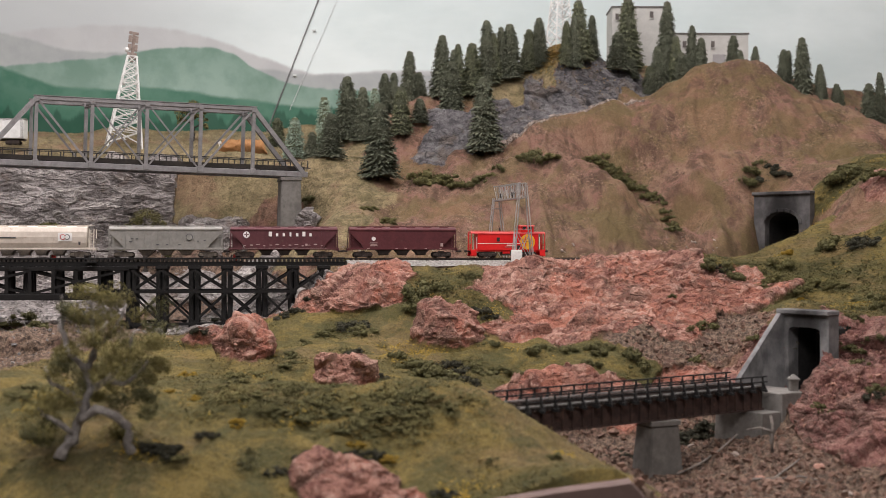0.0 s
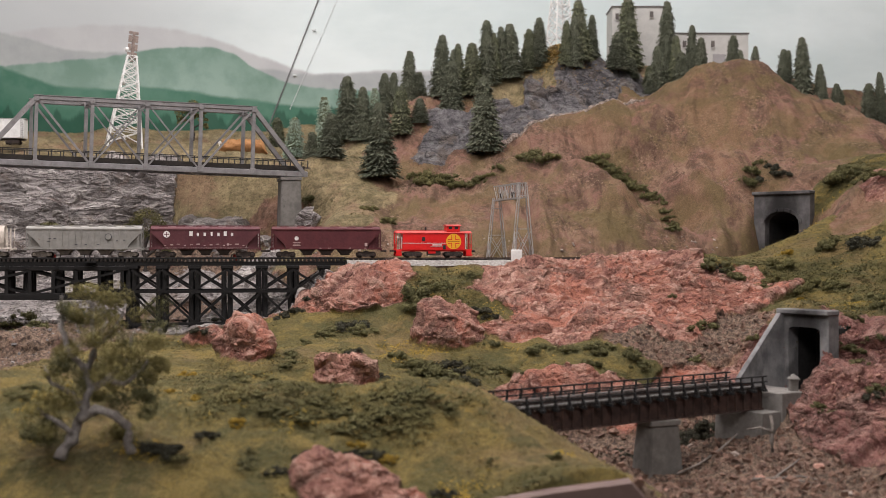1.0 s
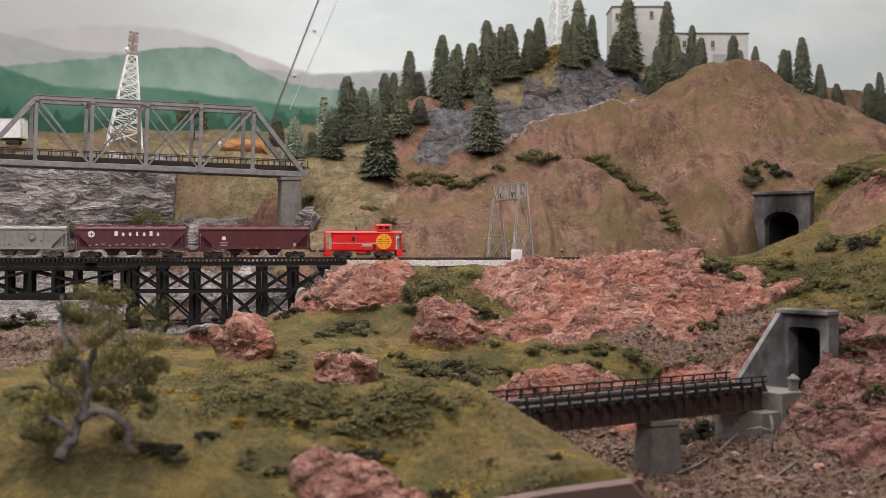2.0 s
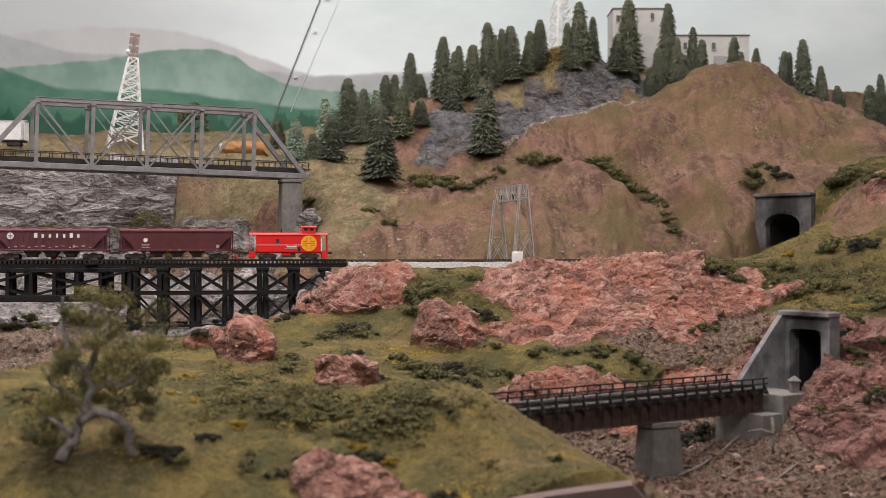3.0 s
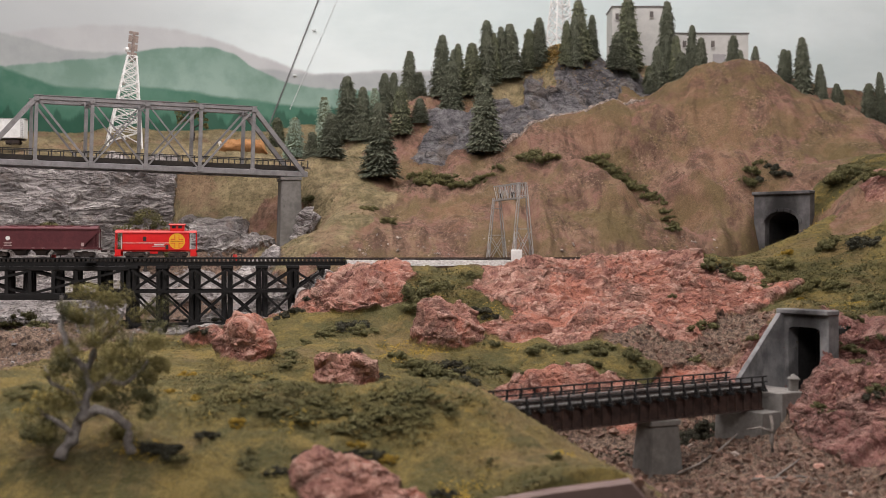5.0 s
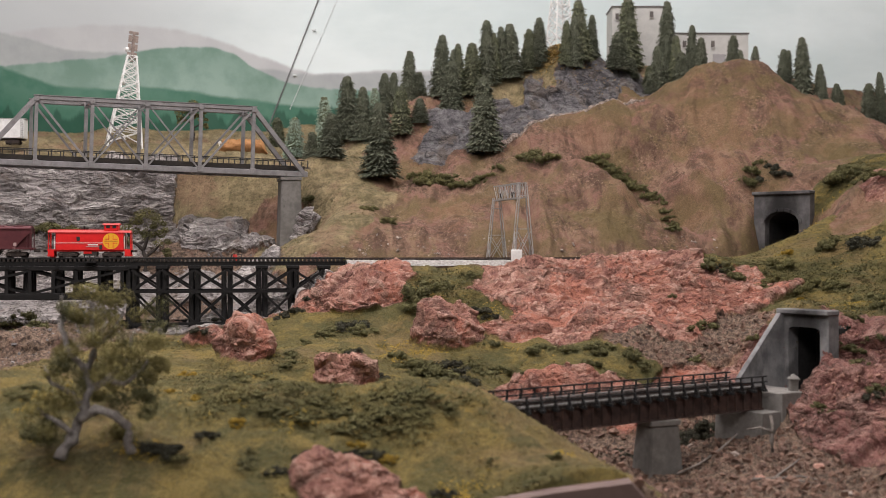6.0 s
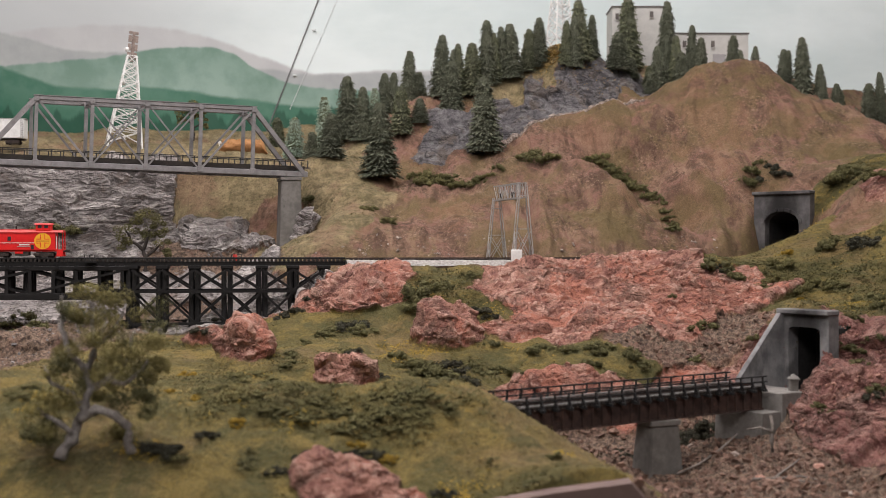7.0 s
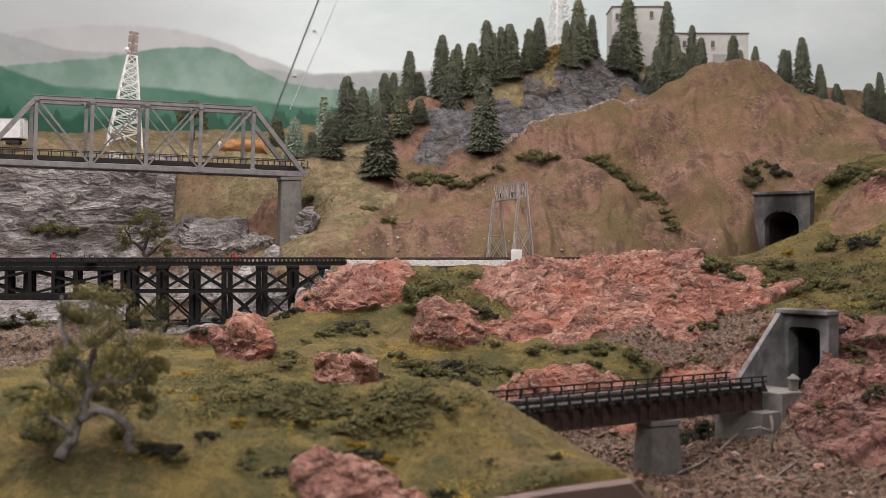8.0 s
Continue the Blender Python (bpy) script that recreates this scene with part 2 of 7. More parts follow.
def tube(bm, pts, radii, sides=6, cap=True):
    """A round limb along points with a radius at each."""
    rings = []
    pts = [Vector(p) for p in pts]
    for i, (p, r) in enumerate(zip(pts, radii)):
        d = (pts[min(i + 1, len(pts) - 1)] - pts[max(i - 1, 0)]).normalized()
        q = d.to_track_quat("Z", "Y").to_matrix()
        rings.append([bm.verts.new(p + q @ Vector((r * math.cos(k * math.tau / sides), r * math.sin(k * math.tau / sides), 0))) for k in range(sides)])
    for a, b in zip(rings, rings[1:]):
        for k in range(sides):
            bm.faces.new((a[k], a[(k + 1) % sides], b[(k + 1) % sides], b[k]))
    if cap:
        bm.faces.new(rings[0][::-1]), bm.faces.new(rings[-1])


def mesh_of(name, bm, material, smooth=False):
    me = bpy.data.meshes.new(name)
    bmesh.ops.recalc_face_normals(bm, faces=bm.faces)
    bm.to_mesh(me)
    bm.free()
    for mt in material if isinstance(material, (list, tuple)) else [material]:
        me.materials.append(mt)
    if smooth:
        me.polygons.foreach_set("use_smooth", [True] * len(me.polygons))
    return me


def part(name, bm, material, parent, label="", smooth=False):
    ob = new(name, mesh_of(name, bm, material, smooth))
    ob.parent = parent
    return tagged(ob, label)


def thing(name, m, label, category, group="", kind=""):
    ob = new(name)
    ob.empty_display_size = 0.02
    ob.matrix_basis = m
    return tagged(ob, label, category, group, kind)


# ---------- the lie of the land ----------
LAND = {}
LAND["front"] = [
    (-0.364, 1, 1.232, 'g'), (-0.225, 1, 1.232, 'g'), (-0.104, 1, 1.233, 'g'), (-0.039, 1, 1.237, 'g'), (0.021, 1, 1.246, 'g'),
    (0.091, 1, 1.257, 'g'), (0.151, 1, 1.264, 'g'), (0.17, 1, 1.242, 'd'), (0.207, 1, 1.207, 'd'), (0.364, 1, 1.207, 'd'), (-0.457, 1, 1.23, 'g'),
    (0.472, 1, 1.218, 'd')]
LAND["near_hill"] = [
    (-0.393, 1.08, 1.275, 'g'), (-0.287, 1.06, 1.273, 'g'), (-0.183, 1.08, 1.275, 'g'), (-0.111, 1.07, 1.274, 'g'), (-0.072, 1.08, 1.276, 'g'),
    (-0.032, 1.07, 1.272, 'g'), (0.058, 1.07, 1.272, 'g'), (0.121, 1.06, 1.264, 'g'), (-0.486, 1.12, 1.295, 'g'), (-0.444, 1.22, 1.319, 'g'),
    (-0.365, 1.22, 1.314, 'g'), (-0.285, 1.22, 1.309, 'g'), (-0.169, 1.2, 1.312, 'g'), (-0.08, 1.2, 1.316, 'g'), (-0.013, 1.18, 1.319, 'g'),
    (0.041, 1.15, 1.311, 'g'), (0.092, 1.13, 1.287, 'g'), (0.131, 1.1, 1.264, 'g'), (0.148, 1.05, 1.256, 'g'), (-0.571, 1.25, 1.323, 'g'),
    (-0.307, 1.31, 1.265, 'g'), (-0.185, 1.31, 1.259, 'g'), (-0.088, 1.31, 1.259, 'g'), (-0.014, 1.29, 1.256, 'g'), (0.057, 1.28, 1.254, 'd'),
    (0.113, 1.24, 1.215, 'd')]
LAND["gully"] = [
    (0.345, 1.372, 1.244, 'd'), (0.312, 1.365, 1.238, 'd'),
    (0.227, 1.3, 1.21, 'd'), (0.325, 1.5, 1.217, 'd'), (0.317, 1.25, 1.216, 'd'), (0.371, 1.2, 1.214, 'd'), (0.182, 1.42, 1.213, 'd'),
    (0.15, 1.5, 1.217, 'd'), (0.294, 1.52, 1.221, 'd'), (0.255, 1.18, 1.21, 'd'), (0.195, 1.15, 1.226, 'd'), (0.356, 1.38, 1.226, 'd'),
    (0.079, 1.46, 1.244, 'd')]
LAND["low_slope"] = [
    (0.097, 1.53, 1.262, 'r'), (0.162, 1.54, 1.265, 'r'), (0.229, 1.56, 1.27, 'r'), (0.303, 1.57, 1.269, 'r'), (0.374, 1.56, 1.27, 'r'),
    (0.048, 1.56, 1.286, 'g'), (-0.059, 1.52, 1.295, 'g'), (-0.128, 1.5, 1.292, 'g'), (-0.194, 1.47, 1.292, 'g'), (-0.253, 1.42, 1.298, 'g'),
    (-0.326, 1.45, 1.303, 'g'), (-0.366, 1.45, 1.309, 'g'), (0.051, 1.66, 1.316, 'g'), (-0.003, 1.66, 1.32, 'g'), (-0.102, 1.64, 1.321, 'g'),
    (-0.171, 1.64, 1.321, 'g'), (-0.223, 1.58, 1.311, 'g'), (-0.3, 1.6, 1.317, 'g'), (-0.362, 1.68, 1.324, 'g'), (0.118, 1.63, 1.311, 'g'),
    (0.201, 1.63, 1.311, 'g'), (0.242, 1.6, 1.302, 'g')]
LAND["upper_slope"] = [
    (-0.193, 1.78, 1.352, 'g'), (-0.127, 1.78, 1.356, 'g'), (-0.078, 1.78, 1.364, 'g'), (-0.036, 1.78, 1.364, 'g'), (0.062, 1.76, 1.365, 'g'),
    (0.092, 1.7, 1.332, 'r'), (0.17, 1.7, 1.332, 'r'), (0.249, 1.7, 1.336, 'r'), (0.328, 1.7, 1.34, 'r'), (0.398, 1.66, 1.335, 'd'), (0.283, 1.645, 1.320, 'd'), (0.262, 1.665, 1.326, 'd'),
    (0.096, 1.79, 1.376, 'r'), (0.18, 1.8, 1.376, 'r'), (0.264, 1.8, 1.384, 'r'), (0.346, 1.79, 1.384, 'r'), (0.416, 1.77, 1.377, 'r'),
    (0.431, 1.7, 1.356, 'd'), (-0.208, 1.84, 1.383, 'r'), (-0.158, 1.855, 1.408, 'r'), (-0.107, 1.86, 1.42, 'r'), (-0.06, 1.86, 1.42, 'r'),
    (-0.021, 1.86, 1.416, 'g'), (0.04, 1.87, 1.42, 'g'), (0.074, 1.865, 1.416, 'r'), (0.144, 1.87, 1.427, 'r'), (0.231, 1.87, 1.432, 'r'),
    (0.316, 1.86, 1.441, 'r'), (0.386, 1.845, 1.445, 'r'), (0.413, 1.83, 1.432, 'g'), (0.442, 1.81, 1.411, 'r'), (0.451, 1.78, 1.385, 'r'),
    ]
LAND["gorge"] = [
    (-0.757, 2.08, 1.357, 'k'), (-0.645, 2.06, 1.358, 'k'), (-0.534, 2.04, 1.356, 'k'), (-0.443, 1.97, 1.332, 'd'), (-0.641, 1.76, 1.32, 'd'),
    (-0.592, 1.76, 1.332, 'd'), (-0.53, 1.72, 1.323, 'd'), (-0.339, 1.9, 1.331, 'k'), (-0.267, 1.89, 1.337, 'k'), (-0.223, 1.895, 1.359, 'k'),
    (-0.19, 1.91, 1.398, 'k'), (-0.546, 1.5, 1.299, 'd'), (-0.462, 1.5, 1.304, 'g'), (-0.936, 2.05, 1.356, 'k'), (-0.777, 1.7, 1.309, 'd'),
    (-0.443, 2.1, 1.373, 'k'), (-0.329, 2.12, 1.412, 'k')]
LAND["shelf"] = [
    (-0.147, 1.93, 1.424, 't'), (-0.022, 1.94, 1.422, 't'), (0.106, 1.96, 1.422, 't'), (0.245, 1.985, 1.423, 't'), (0.392, 2.03, 1.434, 't'),
    (0.523, 2.1, 1.435, 't'), (-0.172, 2.01, 1.44, 't'), (-0.079, 2.03, 1.44, 't'), (0.111, 2.06, 1.439, 't'), (0.308, 2.1, 1.443, 't'),
    (0.445, 2.15, 1.447, 't'), (0.591, 2.1, 1.435, 't'), (0.551, 2.06, 1.435, 't'), (0.618, 2.12, 1.435, 't')]
LAND["front_hump"] = [
    (-0.24, 2.12, 1.471, 'y'), (-0.185, 2.17, 1.501, 'y'), (-0.084, 2.16, 1.501, 't'), (0.016, 2.16, 1.501, 't'), (0.115, 2.14, 1.491, 't'),
    (0.217, 2.16, 1.496, 't'), (0.318, 2.17, 1.491, 't'), (0.401, 2.18, 1.481, 't'), (-0.219, 2.31, 1.558, 'y'), (-0.154, 2.3, 1.563, 'y'),
    (-0.026, 2.3, 1.569, 't'), (0.082, 2.31, 1.58, 't'), (0.19, 2.33, 1.603, 't'), (0.28, 2.27, 1.567, 't'), (0.349, 2.24, 1.534, 't'),
    (-0.25, 2.4, 1.626, 'y'), (-0.184, 2.42, 1.62, 'y'), (-0.103, 2.37, 1.592, 't'), (-0.027, 2.4, 1.609, 't'), (0.064, 2.45, 1.639, 't'),
    (0.132, 2.46, 1.654, 't'), (0.221, 2.37, 1.647, 't'), (0.284, 2.345, 1.638, 't'), (0.337, 2.26, 1.579, 't'), (0.403, 2.19, 1.518, 't'),
    (0.321, 2.46, 1.588, 't'), (0.378, 2.39, 1.538, 't'), (0.44, 2.28, 1.485, 't')]
LAND["big_hill"] = [
    (0.135, 2.5, 1.674, 't'), (0.185, 2.55, 1.728, 't'), (0.241, 2.58, 1.753, 't'), (0.333, 2.6, 1.766, 't'), (0.421, 2.62, 1.784, 't'),
    (0.51, 2.64, 1.83, 't'), (0.573, 2.65, 1.866, 't'), (0.635, 2.65, 1.879, 't'), (0.684, 2.65, 1.868, 't'), (0.752, 2.63, 1.818, 't'),
    (0.831, 2.61, 1.778, 't'), (0.888, 2.6, 1.746, 't'), (0.939, 2.58, 1.725, 't'), (1.144, 2.55, 1.664, 't'), (0.367, 2.5, 1.683, 't'),
    (0.483, 2.5, 1.706, 't'), (0.594, 2.48, 1.704, 't'), (0.695, 2.43, 1.677, 't'), (0.804, 2.42, 1.67, 't'), (0.456, 2.36, 1.594, 't'),
    (0.519, 2.3, 1.569, 't'), (0.496, 2.2, 1.492, 't'), (0.591, 2.33, 1.603, 't'), (0.676, 2.29, 1.589, 't'), (0.731, 2.2, 1.594, 'g'),
    (0.801, 2.2, 1.602, 'g'), (0.551, 2.215, 1.492, 't')]
LAND["behind"] = [
    (0.139, 2.58, 1.662, 'b'), (0.246, 2.64, 1.726, 'b'), (0.343, 2.68, 1.747, 'b'), (0.424, 2.72, 1.79, 't'), (0.537, 2.78, 1.8, 't'),
    (0.671, 2.8, 1.828, 't'), (0.795, 2.78, 1.787, 't'), (0.94, 2.75, 1.719, 't'), (0.501, 2.95, 1.887, 'y'), (0.638, 2.95, 1.901, 't'),
    (0.775, 2.95, 1.876, 't'), (0.971, 2.92, 1.79, 't'), (1.063, 2.92, 1.763, 't')]
LAND["back_ridge"] = [
    (-0.108, 2.47, 1.64, 't'), (-0.028, 2.5, 1.658, 'b'), (0.066, 2.53, 1.674, 'b'), (-0.063, 2.53, 1.692, 't'), (0.019, 2.56, 1.725, 'b'),
    (0.092, 2.6, 1.735, 'b'), (-0.262, 2.52, 1.641, 'y'), (-0.196, 2.58, 1.673, 'y'), (-0.126, 2.62, 1.743, 't'), (-0.055, 2.68, 1.793, 't'),
    (0.02, 2.63, 1.763, 't'), (0.069, 2.65, 1.783, 't'), (0.107, 2.68, 1.81, 'y'), (0.146, 2.71, 1.829, 'y'), (0.212, 2.75, 1.866, 'y'),
    (0.272, 2.78, 1.917, 'y'), (0.338, 2.79, 1.894, 'b'), (0.409, 2.79, 1.849, 'b'), (0.435, 2.77, 1.814, 'b'), (0.117, 2.63, 1.732, 'b'),
    (0.207, 2.68, 1.787, 'b'), (0.298, 2.72, 1.83, 'b'), (0.375, 2.73, 1.819, 'b'), (0.159, 2.95, 1.849, 't'), (0.299, 2.98, 1.908, 't'),
    (-0.033, 2.95, 1.807, 't'), (-0.248, 2.9, 1.68, 'y')]
LAND["plateau"] = [
    (-0.90, 2.555, 1.648, 'y'), (-0.80, 2.55, 1.646, 'y'), (-0.71, 2.55, 1.645, 'y'), (-0.63, 2.55, 1.648, 'y'), (-0.55, 2.55, 1.648, 'y'),
    (-1.197, 2.62, 1.668, 'y'), (-0.954, 2.62, 1.668, 'y'), (-0.832, 2.62, 1.673, 'y'), (-0.68, 2.62, 1.68, 'y'), (-0.573, 2.66, 1.693, 'y'),
    (-0.453, 2.68, 1.685, 'y'), (-0.343, 2.6, 1.647, 'y'), (-1.056, 2.9, 1.691, 'y'), (-0.663, 2.95, 1.695, 'y'), (-0.382, 2.9, 1.673, 'y'),
    (-1.325, 2.9, 1.691, 'y'), (-1.142, 2.5, 1.616, 'k'), (-0.91, 2.5, 1.615, 'k'), (-0.794, 2.5, 1.614, 'k'), (-0.675, 2.49, 1.611, 'k'),
    (-0.575, 2.48, 1.605, 'k'), (-0.509, 2.47, 1.603, 'y'), (-0.416, 2.46, 1.597, 'y'), (-0.346, 2.45, 1.599, 'y')]
LAND["grey_cliff"] = [
    (-0.530, 2.46, 1.556, 'y'),
    (-1.078, 2.360, 1.429, 'k'), (-0.859, 2.360, 1.429, 'k'), (-0.773, 2.364, 1.431, 'k'), (-0.688, 2.373, 1.434, 'k'), (-0.614, 2.387, 1.440, 'k'),
    (-0.551, 2.400, 1.451, 'k'), (-0.886, 2.435, 1.519, 'k'), (-0.775, 2.440, 1.519, 'k'), (-0.663, 2.445, 1.519, 'k'), (-0.569, 2.455, 1.526, 'k'),
    (-0.504, 2.340, 1.495, 'k'), (-0.414, 2.320, 1.489, 'k'), (-0.363, 2.270, 1.462, 'k'), (-0.504, 2.390, 1.512, 'y'), (-0.406, 2.400, 1.518, 'y'),
    (-0.458, 2.440, 1.559, 'y'), (-0.345, 2.370, 1.517, 't'), (-0.293, 2.220, 1.461, 'y'), (-0.288, 2.310, 1.475, 't'), (-0.328, 2.310, 1.477, 't'),
    (-0.266, 2.270, 1.467, 't'), (-0.494, 2.200, 1.420, 'd'), (-0.367, 2.170, 1.421, 'd'), (-0.633, 2.150, 1.401, 'k'), (-1.0, 2.26, 1.405, 'k'), (-0.80, 2.27, 1.408, 'k'), (-0.66, 2.28, 1.412, 'k')]
LAND["right_side"] = [
    (0.626, 2.05, 1.491, 'g'), (0.602, 2.04, 1.476, 'g'), (0.564, 2.02, 1.46, 'g'), (0.518, 1.99, 1.448, 'g'), (0.685, 2.06, 1.542, 't'), (0.665, 2.03, 1.512, 't'),
    (0.75, 2.06, 1.575, 'r'), (0.467, 1.95, 1.435, 'g'), (0.402, 1.9, 1.431, 'g'), (0.483, 1.84, 1.417, 'g'), (0.546, 1.85, 1.421, 'g'),
    (0.618, 1.86, 1.434, 'g'), (0.677, 1.86, 1.459, 'g'), (0.519, 1.68, 1.373, 'g'), (0.47, 1.7, 1.38, 'g'), (0.604, 1.66, 1.381, 'g'),
    (0.518, 1.58, 1.359, 'g'), (0.896, 1.9, 1.486, 'g')]
LAND["right_low"] = [
    (0.485, 1.5, 1.366, 'm'), (0.546, 1.5, 1.364, 'm'), (0.465, 1.46, 1.356, 'm'), (0.499, 1.49, 1.368, 'm'), (0.502, 1.46, 1.365, 'm'),
    (0.442, 1.405, 1.34, 'm'), (0.42, 1.38, 1.303, 'm'), (0.459, 1.42, 1.312, 'm'), (0.51, 1.4, 1.314, 'm'), (0.426, 1.4, 1.282, 'm'),
    (0.473, 1.3, 1.27, 'm'), (0.417, 1.33, 1.247, 'm'), (0.384, 1.28, 1.225, 'd'), (0.451, 1.24, 1.232, 'm'), (0.417, 1.22, 1.218, 'd'),
    (0.553, 1.3, 1.294, 'm'), (0.449, 1.51, 1.377, 'g'), (0.423, 1.54, 1.374, 'g'), (0.487, 1.53, 1.373, 'g'), (0.38, 1.5, 1.311, 'm'),
    (0.421, 1.56, 1.335, 'm')]
OUTCROPS = [
    (0.006, 1.682, 0.052, 0.040, 0.042, 'r'),
    (-0.252, 1.575, 0.037, 0.055, 0.042, 'r'),
    (-0.325, 1.660, 0.028, 0.02, 0.028, 'r'),
    (-0.120, 1.475, 0.037, 0.024, 0.031, 'r'),
    (0.150, 1.550, 0.052, 0.026, 0.014, 'r'),
    (-0.083, 1.035, 0.05, 0.032, 0.007, 'r'),
    (-0.044, 1.010, 0.03, 0.02, 0.004, 'r'),
    (-0.131, 1.810, 0.085, 0.035, 0.013, 'r'),
    (-0.560, 1.640, 0.065, 0.045, 0.022, 'd'),
    (-0.255, 2.260, 0.019, 0.018, 0.035, 'k'),
    (-0.436, 2.270, 0.06, 0.04, 0.02, 'k'),
]
SHELVES = [(lambda x: track_y(x), 1.4275, -0.155, 0.625, 0.028),
           (lambda x: 1.2 + (x - 0.067) * 0.68, 1.284, 0.39, 0.43, 0.016)]


# ---------- terrain ----------
_rng = np.random.RandomState(7)
_perm = np.concatenate([_rng.permutation(256)] * 3)
_grad = _rng.normal(size=(256, 3))
_grad /= np.linalg.norm(_grad, axis=1)[:, None]


def gnoise(x, y, z):
    """Gradient noise, about -0.7 to 0.7, for arrays."""
    xi, yi, zi = np.floor(x).astype(int), np.floor(y).astype(int), np.floor(z).astype(int)
    xf, yf, zf = x - xi, y - yi, z - zi
    u, v, w = (t * t * t * (t * (t * 6 - 15) + 10) for t in (xf, yf, zf))
    total = 0
    for i in (0, 1):
        for j in (0, 1):
            for k in (0, 1):
                h = _perm[_perm[_perm[(xi + i) & 255] + ((yi + j) & 255)] + ((zi + k) & 255)]
                g = _grad[h]
                total = total + (g[..., 0] * (xf - i) + g[..., 1] * (yf - j) + g[..., 2] * (zf - k)) * \
                    (u if i else 1 - u) * (v if j else 1 - v) * (w if k else 1 - w)
    return total


def fbm(x, y, z, s, octaves=3):
    return sum(gnoise(x * s * 2 ** o + 7 * o, y * s * 2 ** o, z * s * 2 ** o + 3 * o) / 2 ** o for o in range(octaves))


def ridged(x, y, z, s, octaves=3):
    return sum((0.5 - np.abs(gnoise(x * s * 2.1 ** o + 5 * o, y * s * 2.1 ** o, z * s * 2.1 ** o))) / 2 ** o for o in range(octaves))


def step(a, b, t):
    t = np.clip((t - a) / (b - a), 0, 1)
    return t * t * (3 - 2 * t)


def facets(x, y, z, size, seed):
    """Broken rock: each cell of a cracked block gets a tilted face. Returns the lift and the closeness to a crack."""
    px, py, pz = x / size, y / size, z / size
    xi, yi, zi = np.floor(px).astype(int), np.floor(py).astype(int), np.floor(pz).astype(int)
    best, second = np.full(x.shape, 9.0), np.full(x.shape, 9.0)
    lift, total = np.zeros(x.shape), np.full(x.shape, 1e-12)
    for i in (-1, 0, 1):
        for j in (-1, 0, 1):
            for k in (-1, 0, 1):
                h = _perm[_perm[_perm[(xi + i + seed) & 255] + ((yi + j) & 255)] + ((zi + k) & 255)]
                o, g = _grad[h] * 0.45 + 0.5, _grad[(h * 7 + 13) & 255]
                dx, dy, dz = px - xi - i - o[..., 0], py - yi - j - o[..., 1], pz - zi - k - o[..., 2]
                d = dx * dx + dy * dy + dz * dz
                w = np.exp(-26 * d)
                lift += w * (g[..., 0] * dx + g[..., 1] * dy + g[..., 2] * dz + 0.22 * g[..., 1])
                total += w
                second = np.where(d < best, best, np.minimum(second, d))
                best = np.minimum(best, d)
    lift = lift / total
    return lift, 1 - step(0.0, 0.22, np.sqrt(second) - np.sqrt(best))


_ctl = np.array([p[:3] for lst in LAND.values() for p in lst])
_tag = [p[3] for lst in LAND.values() for p in lst]
TAGS = "grkdtybm"
_tagm = np.array([[1.0 if t == c else 0.0 for c in TAGS] for t in _tag])
_soft = 0.03


def _solve():
    xy = _ctl[:, :2]
    r = np.sqrt(((xy[:, None] - xy[None]) ** 2).sum(-1) + _soft ** 2)
    n = len(xy)
    poly = np.c_[np.ones(n), xy]
    a = np.zeros((n + 3, n + 3))
    a[:n, :n], a[:n, n:], a[n:, :n] = r, poly, poly.T
    a[:n, :n] -= np.eye(n) * 0.004
    return np.linalg.solve(a, np.r_[_ctl[:, 2], 0, 0, 0])


_wts = _solve()


def track_y(x):
    """The middle track's line: straight on the trestle, then a curve towards the tunnel."""
    x = np.asarray(x, float)
    x0, r, a = 0.145, 0.85, math.atan(0.1635)
    s = np.clip((x - x0) / r + math.sin(a), -1, 0.80)
    return np.where(x < x0, 1.941 + 0.1635 * x, 1.941 + 0.1635 * x0 + r * (math.cos(a) - np.sqrt(1 - s * s)))


def base_height(x, y):
    """The height and the cover weights at arrays x, y."""
    x, y = np.asarray(x, float).ravel(), np.asarray(y, float).ravel()
    z, cover = np.empty(len(x)), np.empty((len(x), len(TAGS)))
    n = len(_ctl)
    wx = x + 0.034 * fbm(x, y, 0 * x + 4, 14, 3)
    wy = y + 0.034 * fbm(x, y, 0 * x + 9, 14, 3)
    for i in range(0, len(x), 40000):
        s = slice(i, i + 40000)
        d2 = (x[s, None] - _ctl[:, 0]) ** 2 + (y[s, None] - _ctl[:, 1]) ** 2
        z[s] = np.sqrt(d2 + _soft ** 2) @ _wts[:n] + _wts[n] + _wts[n + 1] * x[s] + _wts[n + 2] * y[s]
        d2 = (wx[s, None] - _ctl[:, 0]) ** 2 + (wy[s, None] - _ctl[:, 1]) ** 2
        w = 1 / (d2 + 0.0002) ** 3
        cover[s] = (w @ _tagm) / w.sum(1)[:, None]
    return z, cover


